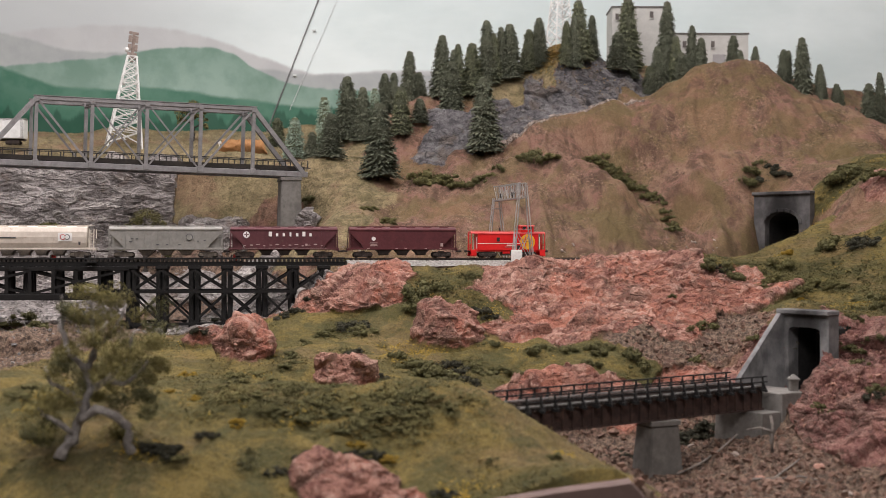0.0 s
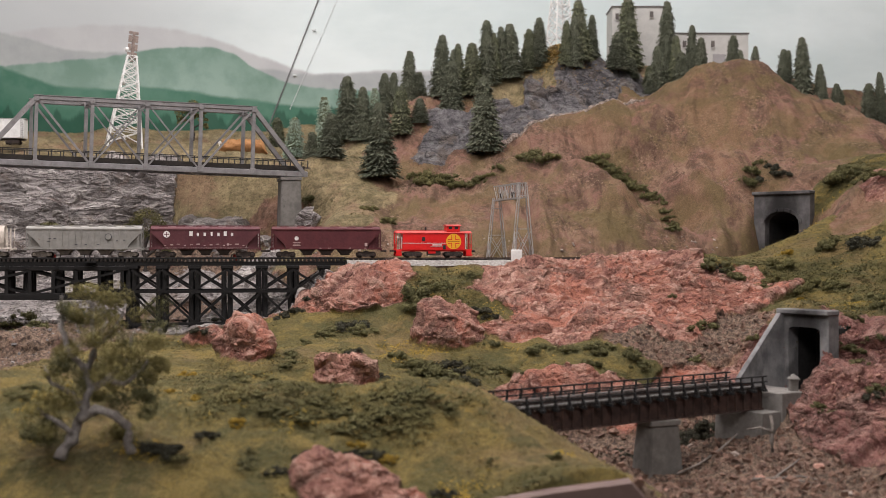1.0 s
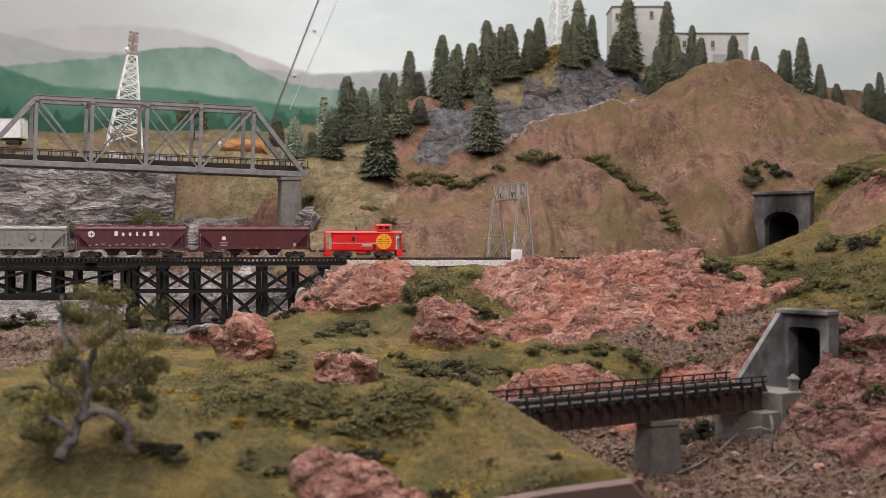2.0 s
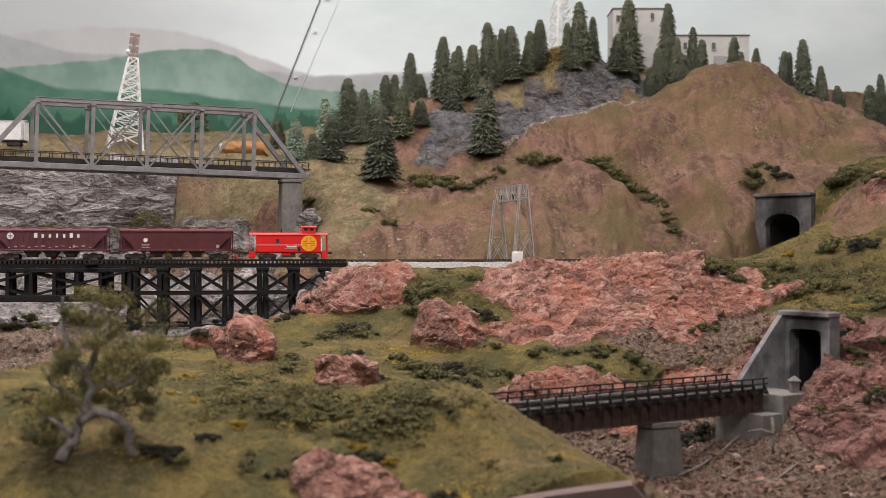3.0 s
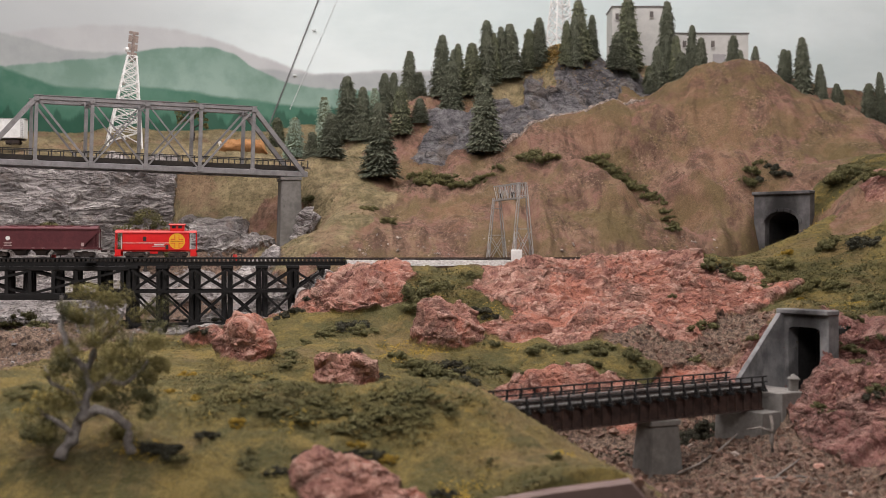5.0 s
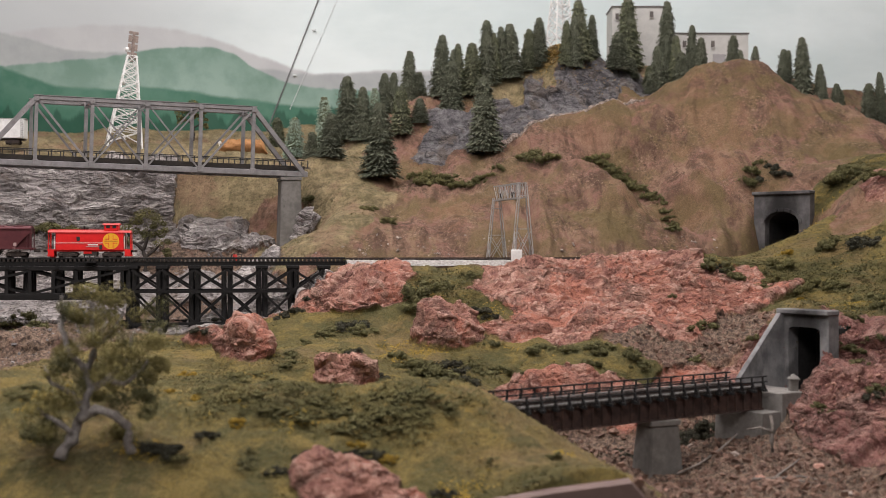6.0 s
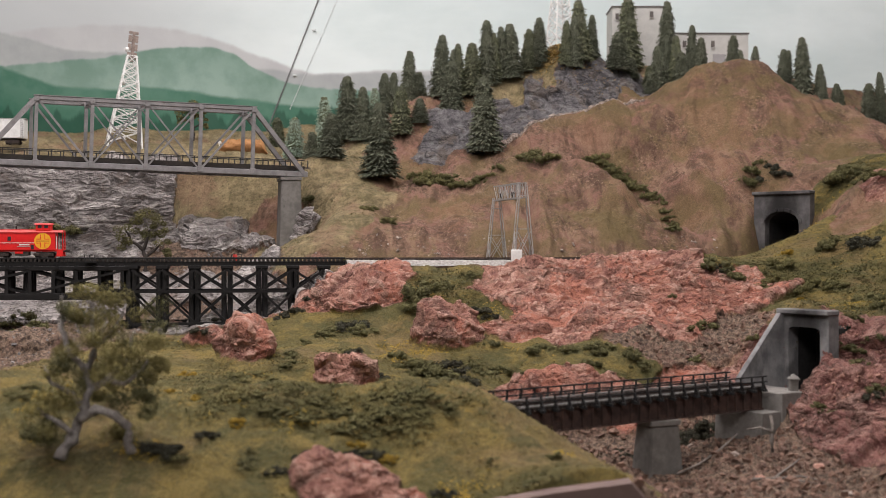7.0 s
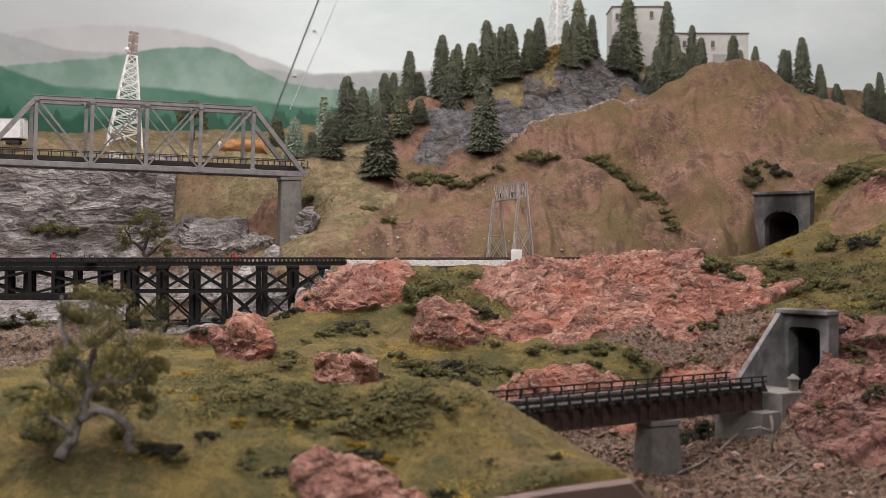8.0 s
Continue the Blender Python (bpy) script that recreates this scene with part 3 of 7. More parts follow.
def ground(x, y):
    """The finished ground height and cover at arrays x, y."""
    x, y = np.asarray(x, float).ravel(), np.asarray(y, float).ravel()
    z, cover = base_height(x, y)
    gi, ri, ki, di = (TAGS.index(c) for c in "grkd")
    # outcrops: steep-sided lumps of rock on the slopes
    for ox, oy, rx, ry, h, kind in OUTCROPS:
        nx = x + 0.012 * gnoise(x * 60, y * 60, 0 * x + ox * 50)
        q = np.sqrt(((nx - ox) / rx) ** 2 + ((y - oy) / ry) ** 2)
        m = 1 - step(0.72, 1.12, q)
        z = z + h * (1 - step(0.62, 1.02, q)) * (0.85 + 0.5 * gnoise(x * 35, y * 35, 0 * x + oy))
        cover = cover * (1 - m)[:, None]
        cover[:, TAGS.index(kind)] += m
    # track shelves
    for line, ztop, x0, x1, wide in SHELVES:
        slope = (line(x + 0.004) - line(x - 0.004)) / 0.008
        dist = np.abs(y - line(x)) / np.sqrt(1 + slope ** 2)
        m = (1 - step(wide, wide + 0.03, dist)) * step(x0 - 0.02, x0 + 0.005, x) * (1 - step(x1 - 0.005, x1 + 0.005, x))
        z = z * (1 - m) + ztop * m
    return z, cover


def fan(u, y):
    return u * (0.42 * y + 0.05)


def wedge_grid(cols, rows):
    """Columns fan out with distance; in each column the rows crowd where the ground is steep, so that cliffs are as fine as meadows."""
    u = np.linspace(-1, 1, 241)
    y = np.geomspace(1.0, 3.235, 500)
    Y = np.repeat(y[:, None], len(u), 1)
    z = ground(fan(u[None], Y), Y)[0].reshape(Y.shape)
    ds = np.hypot(np.diff(Y, axis=0), 1.7 * np.diff(z, axis=0)) / Y[1:]
    arc = np.vstack([np.zeros(len(u)), np.cumsum(ds, 0)])
    kern = np.hanning(11) / np.hanning(11).sum()
    want = np.linspace(0, 1, rows)
    ys = np.stack([np.interp(want, arc[:, k] / arc[-1, k], y) for k in range(len(u))], 1)
    ys = np.stack([np.convolve(np.pad(r, 5, "edge"), kern, "valid") for r in ys])
    uu = np.linspace(-1, 1, cols)
    Y = np.stack([np.interp(uu, u, r) for r in ys])
    X = fan(uu[None], Y)
    far = [np.maximum(np.abs(X[:, :1]) + a, b) for a, b in ((0.14, 1.6), (0.05, 1.0))]
    X = np.concatenate([-far[0], -far[1], X, far[1], far[0]], 1)
    Y = np.concatenate([Y[:, :1], Y[:, :1], Y, Y[:, -1:], Y[:, -1:]], 1)
    return X, Y


def build_ground():
    X, Y = wedge_grid(840, 820)
    rows, cols = X.shape
    z, cover = ground(X, Y)
    x, y = X.ravel(), Y.ravel()
    rock = np.clip(cover[:, 1] + cover[:, 2] + cover[:, 6] + cover[:, 7], 0, 1)
    rock = step(0.25, 0.6, rock)
    dirt = cover[:, 3]
    soft = 1 - rock
    shelf = (1 - step(0.02, 0.04, np.abs(y - track_y(x)))) * step(-0.2, -0.12, x)
    rough = 1 - 0.9 * shelf
    # slopes: gullies and lumps; rock: ledges and clefts pushed out along the fall line
    z = z + rough * soft * (0.018 * fbm(x, y, z, 7, 3) + 0.005 * ridged(x, y, z, 26, 2) + 0.0016 * fbm(x, y, z, 160, 2) - 0.0025)
    # rain gullies down the bare hills
    bare = cover[:, 4] * rough
    z = z - bare * 0.035 * (ridged(x * 1.6 + 0.15 * gnoise(x * 6, y * 6, 0 * x), y * 0.45, 0 * z + 2, 8, 4) - 0.35) - bare * 0.009 * (ridged(x, y * 0.7, z, 30, 4) - 0.4)
    Z = z.reshape(rows, cols)
    P = np.stack([X, Y, Z], -1)
    n = np.cross(np.gradient(P, axis=1), np.gradient(P, axis=0)).reshape(-1, 3)
    n /= np.linalg.norm(n, axis=1)[:, None]
    crag = np.zeros(x.size)
    hard = np.where(rock > 0.02)[0]
    hx, hy, hz = x[hard], y[hard], z[hard]
    wx, wy = hx + 0.012 * gnoise(hx * 40, hy * 40, hz * 40), hy + 0.012 * gnoise(hx * 40 + 9, hy * 40, hz * 40)
    l1, c1 = facets(wx * 0.8, wy, hz * 1.1, 0.060, 3)
    l2, c2 = facets(wx * 0.8 + 0.25 * hz, wy, hz * 1.25, 0.024, 11)
    l3, c3 = facets(wx + 0.2 * hz, wy, hz * 1.3, 0.0095, 23)
    grey, slate = cover[hard, 2], cover[hard, 6]
    red = 1 - np.clip(grey + slate, 0, 1)
    # wavy beds: each bulges upwards and breaks off in a flat ledge
    bed = hz * 44 + 1.1 * fbm(hx, hy, hz, 7, 2) + 0.8 * fbm(hx * 0.6, hy, hz, 30, 2) + 2.5 * hx
    saw = bed - np.floor(bed)
    ledge = saw * step(1.0, 0.86, saw) * (0.55 + 0.9 * gnoise(hx * 16, hy * 16, hz * 30))
    fine = 0.0034 * l3 - 0.0007 * c3
    crag[hard] = (red * (0.022 * (ridged(hx * 1.3 + 0.5 * hz, hy, hz * 0.6, 7, 2) - 0.45) + 0.012 * l1 - 0.0022 * c1 + 0.0050 * l2 - 0.0014 * c2 + 0.7 * fine + 0.0045 * ledge + 0.004 * (ridged(hx + 0.6 * hz, hy, hz * 1.3, 22, 4) - 0.45))
                  + grey * (0.006 * l1 + 0.0035 * l2 - 0.001 * c2 + 0.5 * fine + 0.034 * ledge)
                  + slate * (0.008 * l1 - 0.002 * c1 + 0.0035 * l2 - 0.0012 * c2 + 0.4 * fine) + 0.001)
    proud = np.zeros(x.size)
    proud[hard] = np.clip(0.5 + (0.9 - 0.5 * grey) * (l2 + l3) - 0.4 * c3 + 1.1 * grey * (ledge - 0.35), 0, 1)
    talus = 0.010 * np.abs(fbm(x, y, z, 70, 2))
    d = rough * (rock * crag + step(0.3, 0.6, dirt) * talus)
    co = np.stack([x, y, z], 1) + n * d[:, None]
    co[:cols, 2] -= 0.06
    idx = np.arange(rows * cols).reshape(rows, cols)
    quads = np.stack([idx[:-1, :-1], idx[:-1, 1:], idx[1:, 1:], idx[1:, :-1]], -1).reshape(-1, 4)
    keep = np.ones(len(quads), bool)
    c = co[quads].mean(1)
    for (px, py), heading, half, z0, z1, deep in BORES:
        h = math.radians(heading)
        along = (c[:, 0] - px) * math.cos(h) + (c[:, 1] - py) * math.sin(h)
        side = -(c[:, 0] - px) * math.sin(h) + (c[:, 1] - py) * math.cos(h)
        keep &= ~((np.abs(side) < half) & (along > -0.012) & (along < deep) & (c[:, 2] > z0) & (c[:, 2] < z1))
    me = bpy.data.meshes.new("ground")
    me.from_pydata(co.tolist(), [], quads[keep].tolist())
    for name, cols4 in (("cover_a", cover[:, [0, 1, 2, 3]]), ("cover_b", cover[:, [4, 5, 6, 7]]), ("relief", np.c_[proud, proud, proud, proud])):
        at = me.attributes.new(name, "FLOAT_COLOR", "POINT")
        at.data.foreach_set("color", cols4.astype(np.float32).ravel())
    me.polygons.foreach_set("use_smooth", (rock[quads[keep]].mean(1) < 0.5))
    me.materials.append(terrain_material())
    me.update()
    return tagged(new("ground", me), "sculpted plaster hills with turf, red and grey cast rock", "ground", kind="structure"), co, cover


# bores of the two tunnels: mouth, heading, half width, floor, crown, depth
BORES = [((0.612, 2.20), 45, 0.036, 1.425, 1.520, 0.20), ((0.43, 1.45), 34, 0.028, 1.28, 1.358, 0.06), ((0.352, 1.397), 34, 0.031, 1.2865, 1.40, 0.092)]
GROUND, GROUND_CO, GROUND_COVER = build_ground()


def ground_at(x, y):
    """The height of the finished ground at one place."""
    d = (GROUND_CO[:, 0] - x) ** 2 + (GROUND_CO[:, 1] - y) ** 2
    return float(GROUND_CO[np.argpartition(d, 4)[:4], 2].mean())


# ---------- room: backdrop, and an unseen shell added with walls greyed to cut bounce ---
WALL = plain("wall_paint", (0.36, 0.36, 0.35), (0.42, 0.42, 0.41), 0.8, scale=3)


def slab(name, cx, cy, cz, sx, sy, sz, material, label):
    bm = bmesh.new()
    box(bm, cx, cy, cz, sx, sy, sz)
    return tagged(new(name, mesh_of(name, bm, material)), label, name.split("_")[0], kind="structure")


slab("floor", 0, 0, -0.05, 8.2, 6.8, 0.1, plain("floor_vinyl", (0.2, 0.19, 0.17), (0.27, 0.25, 0.22), 0.5, scale=4), "grey vinyl floor of the layout room")
slab("ceiling", 0, 0, 3.0, 8.2, 6.8, 0.1, plain("ceiling_paint", (0.72, 0.72, 0.7), (0.78, 0.78, 0.76), 0.9, scale=6), "white painted room ceiling")
slab("wall_west", -4.05, 0, 1.45, 0.1, 6.6, 3.0, WALL, "plain grey room wall, unseen")
slab("wall_east", 4.05, 0, 1.45, 0.1, 6.6, 3.0, WALL, "plain grey room wall, unseen")
slab("wall_south", 0, -3.25, 1.45, 8.0, 0.1, 3.0, WALL, "plain grey room wall behind the aisle, unseen")
slab("backdrop", 0, 3.29, 1.45, 8.0, 0.1, 3.0, backdrop_material(), "painted sky and fading green hills on the backdrop wall")


def fascia():
    bm = bmesh.new()
    tops = [(-1.5, 1.215), (-0.2, 1.230), (0.02, 1.2405), (0.09, 1.2530), (0.152, 1.2610), (0.172, 1.238), (0.22, 1.19), (0.5, 1.17), (1.5, 1.17)]
    vs = []
    for x, z in tops:
        vs.append([bm.verts.new(v) for v in ((x, 0.982, 0.85), (x, 0.982, z), (x, 0.988, z + 0.002), (x, 1.0, z + 0.001), (x, 1.0, 0.85))])
    for a, b in zip(vs, vs[1:]):
        for k in range(4):
            bm.faces.new((a[k], b[k], b[k + 1], a[k + 1]))
    m = plain("fascia_board", (0.11, 0.072, 0.062), (0.15, 0.10, 0.088), 0.6, scale=30, bump=0.0002)
    return tagged(new("fascia", mesh_of("fascia", bm, m)), "brown painted hardboard fascia along the layout's edge", "fascia", kind="structure")


fascia()


def benchwork():
    """The plain timber bench that carries the layout."""
    pine = plain("bench_pine", (0.28, 0.20, 0.12), (0.38, 0.28, 0.18), 0.8, scale=20)
    for name, args in (("bench_top", (0, 2.11, 0.86, 3.16, 2.2, 0.02)), ("bench_side", (-1.585, 2.11, 1.13, 0.02, 2.2, 0.52)), ("bench_side", (1.585, 2.11, 1.13, 0.02, 2.2, 0.52))):
        slab(name, *args, pine, "plain timber benchwork under the layout")
    for x in (-1.5, 0, 1.5):
        for y in (1.08, 3.15):
            slab("bench_leg", x, y, 0.425, 0.09, 0.09, 0.85, pine, "square timber leg of the benchwork")


benchwork()


# ---------- materials of built things ----------
CONCRETE = plain("aged_concrete", (0.115, 0.108, 0.098), (0.205, 0.194, 0.178), 0.85, scale=28, wear=(0.09, 0.085, 0.08))
STEEL_GREY = plain("silver_grey_steel", (0.165, 0.160, 0.160), (0.255, 0.245, 0.245), 0.5, 0.15, scale=70, wear=(0.14, 0.10, 0.09))
TIMBER_DARK = plain("creosoted_timber", (0.004, 0.0038, 0.0038), (0.012, 0.011, 0.0105), 0.8, scale=90, wear=(0.024, 0.022, 0.021))
RAIL = plain("weathered_rail", (0.06, 0.045, 0.04), (0.12, 0.09, 0.08), 0.45, 0.6, scale=80)
TIE = plain("dark_tie", (0.018, 0.015, 0.013), (0.042, 0.035, 0.03), 0.85, scale=120)
BALLAST = plain("grey_ballast", (0.22, 0.205, 0.19), (0.5, 0.48, 0.45), 0.95, scale=260, bump=0.0015)
RUST = plain("rusty_girder", (0.036, 0.025, 0.022), (0.085, 0.052, 0.043), 0.75, scale=60, wear=(0.14, 0.08, 0.062))
BLACK = plain("black_paint", (0.012, 0.012, 0.013), (0.03, 0.03, 0.03), 0.55, scale=120)
WHITE = plain("white_paint", (0.62, 0.62, 0.60), (0.78, 0.78, 0.76), 0.6, scale=90, wear=(0.45, 0.42, 0.38))
GALV = plain("galvanised_steel", (0.27, 0.26, 0.25), (0.42, 0.41, 0.40), 0.5, 0.3, scale=110)
RED_PAINT = plain("red_barrel_paint", (0.4, 0.03, 0.025), (0.5, 0.05, 0.04), 0.5, scale=120)


def soot_material(name, crown, low=(0.15, 0.15, 0.155), high=(0.29, 0.285, 0.28)):
    m = Nodes(name, 0.9)
    p = m.local()
    xyz = m.add("ShaderNodeSeparateXYZ", {"Vector": p})
    n = m.noise(30, 5, 0.65)
    c = m.mix(m.span(n, 0.3, 0.7), low, high)
    streak = m.noise(18, 4, 0.6, m.add("ShaderNodeMapping", {"Vector": p, "Scale": (1.6, 1.6, 0.6)}).outputs[0])
    c = m.mix(m.math("MULTIPLY", m.span(streak, 0.45, 0.66), 0.6), c, (0.03, 0.028, 0.028))
    away = m.math("SQRT", m.math("ADD", m.math("POWER", xyz.outputs["Y"], 2.0), m.math("POWER", m.math("SUBTRACT", xyz.outputs["Z"], crown), 2.0)))
    smoke = m.math("MULTIPLY", m.span(m.math("ADD", away, m.math("MULTIPLY", m.noise(45, 4), 0.03)), 0.062, 0.026), 0.9)
    c = m.mix(smoke, c, (0.014, 0.013, 0.013))
    m.bump(m.noise(200, 3), 0.0006)
    return m.color(c)


SOOT = soot_material("sooted_concrete", 1.525, (0.065, 0.063, 0.064), (0.135, 0.130, 0.130))
SOOT_LOW = soot_material("smoked_concrete", 1.360)


def tie_mesh(length, width, height):
    bm = bmesh.new()
    box(bm, 0, 0, 0, width, length, height, 0.0003)
    return mesh_of("tie", bm, TIE)


def lay_ties(parent, places, me):
    for m in places:
        ob = new("tie", me)
        ob.parent, ob.matrix_basis = parent, m


def rail_bm(pts, side, z, w=0.0011, h=0.0021):
    """One rail, at a distance to the side of a line of points."""
    bm = bmesh.new()
    rings = []
    for i, p in enumerate(pts):
        a, b = pts[max(i - 1, 0)], pts[min(i + 1, len(pts) - 1)]
        t = (Vector(b) - Vector(a)).normalized()
        n = Vector((-t.y, t.x, 0))
        c = Vector((p[0], p[1], z)) + n * side
        prof = ((-w, 0), (-w, 0.25 * h), (-0.45 * w, 0.35 * h), (-0.75 * w, h), (0.75 * w, h), (0.45 * w, 0.35 * h), (w, 0.25 * h), (w, 0))
        rings.append([bm.verts.new(c + n * u + Vector((0, 0, v))) for u, v in prof])
    for a, b in zip(rings, rings[1:]):
        for k in range(8):
            bm.faces.new((a[k], a[(k + 1) % 8], b[(k + 1) % 8], b[k]))
    return bm


# ---------- the timber trestle and its track ----------
HEAD = math.degrees(math.atan(0.1635))
RAIL_TOP = 1.4364


def trestle():
    t = thing("trestle_bridge", pose(0, 1.941, 0, 0, 0, HEAD), "black creosoted timber trestle carrying the freight track over the gorge", "bridge")
    s0, s1 = -1.0, -0.157
    me = tie_mesh(0.034, 0.0034, 0.0036)
    lay_ties(t, [pose(s0 + 0.0064 * i, 0, 1.4325) for i in range(int((s1 - s0) / 0.0064) + 1)], me)
    for y in (-0.0083, 0.0083):
        part("rail", rail_bm([(s0, 0), (s1, 0)], y, 1.4343), RAIL, t)
    for y in (-0.0155, 0.0155):
        bm = bmesh.new()
        box(bm, (s0 + s1) / 2, y, 1.4357, s1 - s0, 0.0025, 0.0028, 0.0004)
        part("guard_timber", bm, TIMBER_DARK, t)
    for y in (-0.0135, -0.0045, 0.0045, 0.0135):
        bm = bmesh.new()
        box(bm, (s0 + s1) / 2, y, 1.4275, s1 - s0, 0.0042, 0.0062, 0.0004)
        part("stringer", bm, TIMBER_DARK, t)
    # pile bents, two and two
    spots = [-0.19, -0.238, -0.286, -0.339, -0.388, -0.4365, -0.481]
    for s in spots:
        foot = min(ground_at(0 + s * 0.987, 1.941 + s * 0.1613), 1.40) - 0.006
        for ds in (-0.0046, 0.0046):
            bm = bmesh.new()
            for k in range(5):
                yt = -0.018 + 0.009 * k
                yb = yt * (1 + (1.42 - foot) * 5.0)
                tube(bm, [(s + ds, yt, 1.4244), (s + ds, yb, foot)], [0.0040, 0.0043], 7)
            part("pile_bent", bm, TIMBER_DARK, t)
        bm = bmesh.new()
        box(bm, s, 0, 1.4222, 0.019, 0.048, 0.005, 0.0006)
        part("cap", bm, TIMBER_DARK, t)
    for i, (b, a) in enumerate(zip(spots, spots[1:])):
        for y, sgn in ((-0.0265, -1), (0.0265, 1)):
            for z1, z0 in ((1.418, 1.387), (1.384, 1.339)):
                y1, y0 = y * (1 + (1.42 - z1) * 4.6), y * (1 + (1.42 - z0) * 4.6)
                for u, v, off in ((a, b, 0), (b, a, 0.0016)):
                    bm = bmesh.new()
                    bar(bm, (u, y1 + sgn * off, z1), (v, y0 + sgn * off, z0), 0.0016, 0.0034)
                    part("brace", bm, TIMBER_DARK, t)
    for z in (1.3855, 1.337):
        y = 0.0265 * (1 + (1.42 - z) * 4.6)
        for sgn in (-1, 1):
            bm = bmesh.new()
            box(bm, (spots[1] + spots[-1]) / 2 - 0.01, sgn * (y + 0.002), z, spots[1] - spots[-1] + 0.03, 0.002, 0.0042)
            part("girt", bm, TIMBER_DARK, t)
    # the deck truss that spans the stream
    for y in (-0.021, 0.021):
        bm = bmesh.new()
        box(bm, -0.745, y, 1.3785, 0.52, 0.007, 0.0095, 0.0008)
        part("bottom_chord", bm, TIMBER_DARK, t)
        bm = bmesh.new()
        box(bm, -0.745, y, 1.4205, 0.52, 0.006, 0.0066, 0.0008)
        part("top_chord", bm, TIMBER_DARK, t)
        for i in range(15):
            s = -0.495 - 0.0335 * i
            bm = bmesh.new()
            bar(bm, (s, y, 1.383), (s, y, 1.4175), 0.0048)
            part("post", bm, TIMBER_DARK, t)
        for i in range(0, 15, 4):
            a, b = -0.495 - 0.0335 * i, -0.495 - 0.0335 * (i + 4)
            for u, v, off in ((a, b, -0.0018), (b, a, 0.0018)):
                bm = bmesh.new()
                bar(bm, (u, y + off, 1.4175), (v, y + off, 1.383), 0.0022, 0.0036)
                part("diagonal", bm, TIMBER_DARK, t)
    for i in range(13):
        s = -0.517 - 0.036 * i - 0.009 * (i % 2)
        bm = bmesh.new()
        for k in (-1, 1):
            tube(bm, [(s, 0.008 * k, 1.424), (s, 0.012 * k, 1.376)], [0.0062, 0.0066], 7)
        box(bm, s, 0, 1.4225, 0.006, 0.05, 0.004)
        part("pile_bent", bm, TIMBER_DARK, t)
    return t


def barrel_platform(s, side):
    """A refuge platform at the deck's side, with its fire barrel."""
    p = thing("refuge_platform", pose(s * 0.987 - side * 0.026 * 0.1613, 1.941 + s * 0.1613 + side * 0.026 * 0.987, 1.4305, 0, 0, HEAD),
              "small black timber refuge platform with red fire barrel on the trestle", "platform", "trestle refuges")
    bm = bmesh.new()
    box(bm, 0, 0, 0, 0.017, 0.018, 0.0022)
    part("floor_boards", bm, TIMBER_DARK, p)
    for x in (-0.0075, 0.0, 0.0075):
        bm = bmesh.new()
        bar(bm, (x, side * 0.008, 0), (x, side * 0.008, 0.011), 0.0011)
        part("post", bm, BLACK, p)
    for z in (0.006, 0.0105):
        bm = bmesh.new()
        bar(bm, (-0.008, side * 0.008, z), (0.008, side * 0.008, z), 0.001)
        part("handrail", bm, BLACK, p)
    if side > 0:
        bm = bmesh.new()
        tube(bm, [(-0.002, 0, 0.001), (-0.002, 0, 0.004), (-0.002, 0, 0.008), (-0.002, 0, 0.011)], [0.0030, 0.0036, 0.0036, 0.0030], 12)
        part("barrel", bm, RED_PAINT, p, "red painted fire barrel")
    return p


trestle()
for s, side in ((-0.541, -1), (-0.60, 1), (-0.325, 1)):
    barrel_platform(s, side)


def shelf_track():
    xs = np.linspace(-0.153, 0.76, 80)
    pts = [(float(x), float(track_y(x))) for x in xs]
    t = thing("railway_track", pose(0, 0, 0), "single railway track on pale grey ballast along the hillside", "track")
    for side in (-0.0083, 0.0083):
        part("rail", rail_bm(pts, side, 1.4343), RAIL, t)
    me = tie_mesh(0.030, 0.0034, 0.003)
    places, run, last = [], 0.0, pts[0]
    for x in np.linspace(-0.15, 0.74, 900):
        q = (float(x), float(track_y(x)))
        if math.dist(q, last) > 0.0075:
            places.append(pose(q[0], q[1], 1.4328, 0, 0, math.degrees(math.atan2(q[1] - last[1], q[0] - last[0]))))
            last = q
    lay_ties(t, places, me)
    bm = bmesh.new()
    rings = []
    for i, p in enumerate(pts):
        a, b = pts[max(i - 1, 0)], pts[min(i + 1, len(pts) - 1)]
        d = Vector((b[0] - a[0], b[1] - a[1])).normalized()
        rings.append([bm.verts.new((p[0] - d.y * u, p[1] + d.x * u, z + 0.0006 * math.sin(7.3 * i + 40 * u)))
                      for u, z in ((-0.031, 1.4235), (-0.026, 1.4275), (-0.019, 1.4325), (0.019, 1.4325), (0.028, 1.426), (0.033, 1.423))])
    for a, b in zip(rings, rings[1:]):
        for k in range(5):
            bm.faces.new((a[k], b[k], b[k + 1], a[k + 1]))
    part("ballast", bm, BALLAST, t, "pale grey crushed stone ballast")


shelf_track()


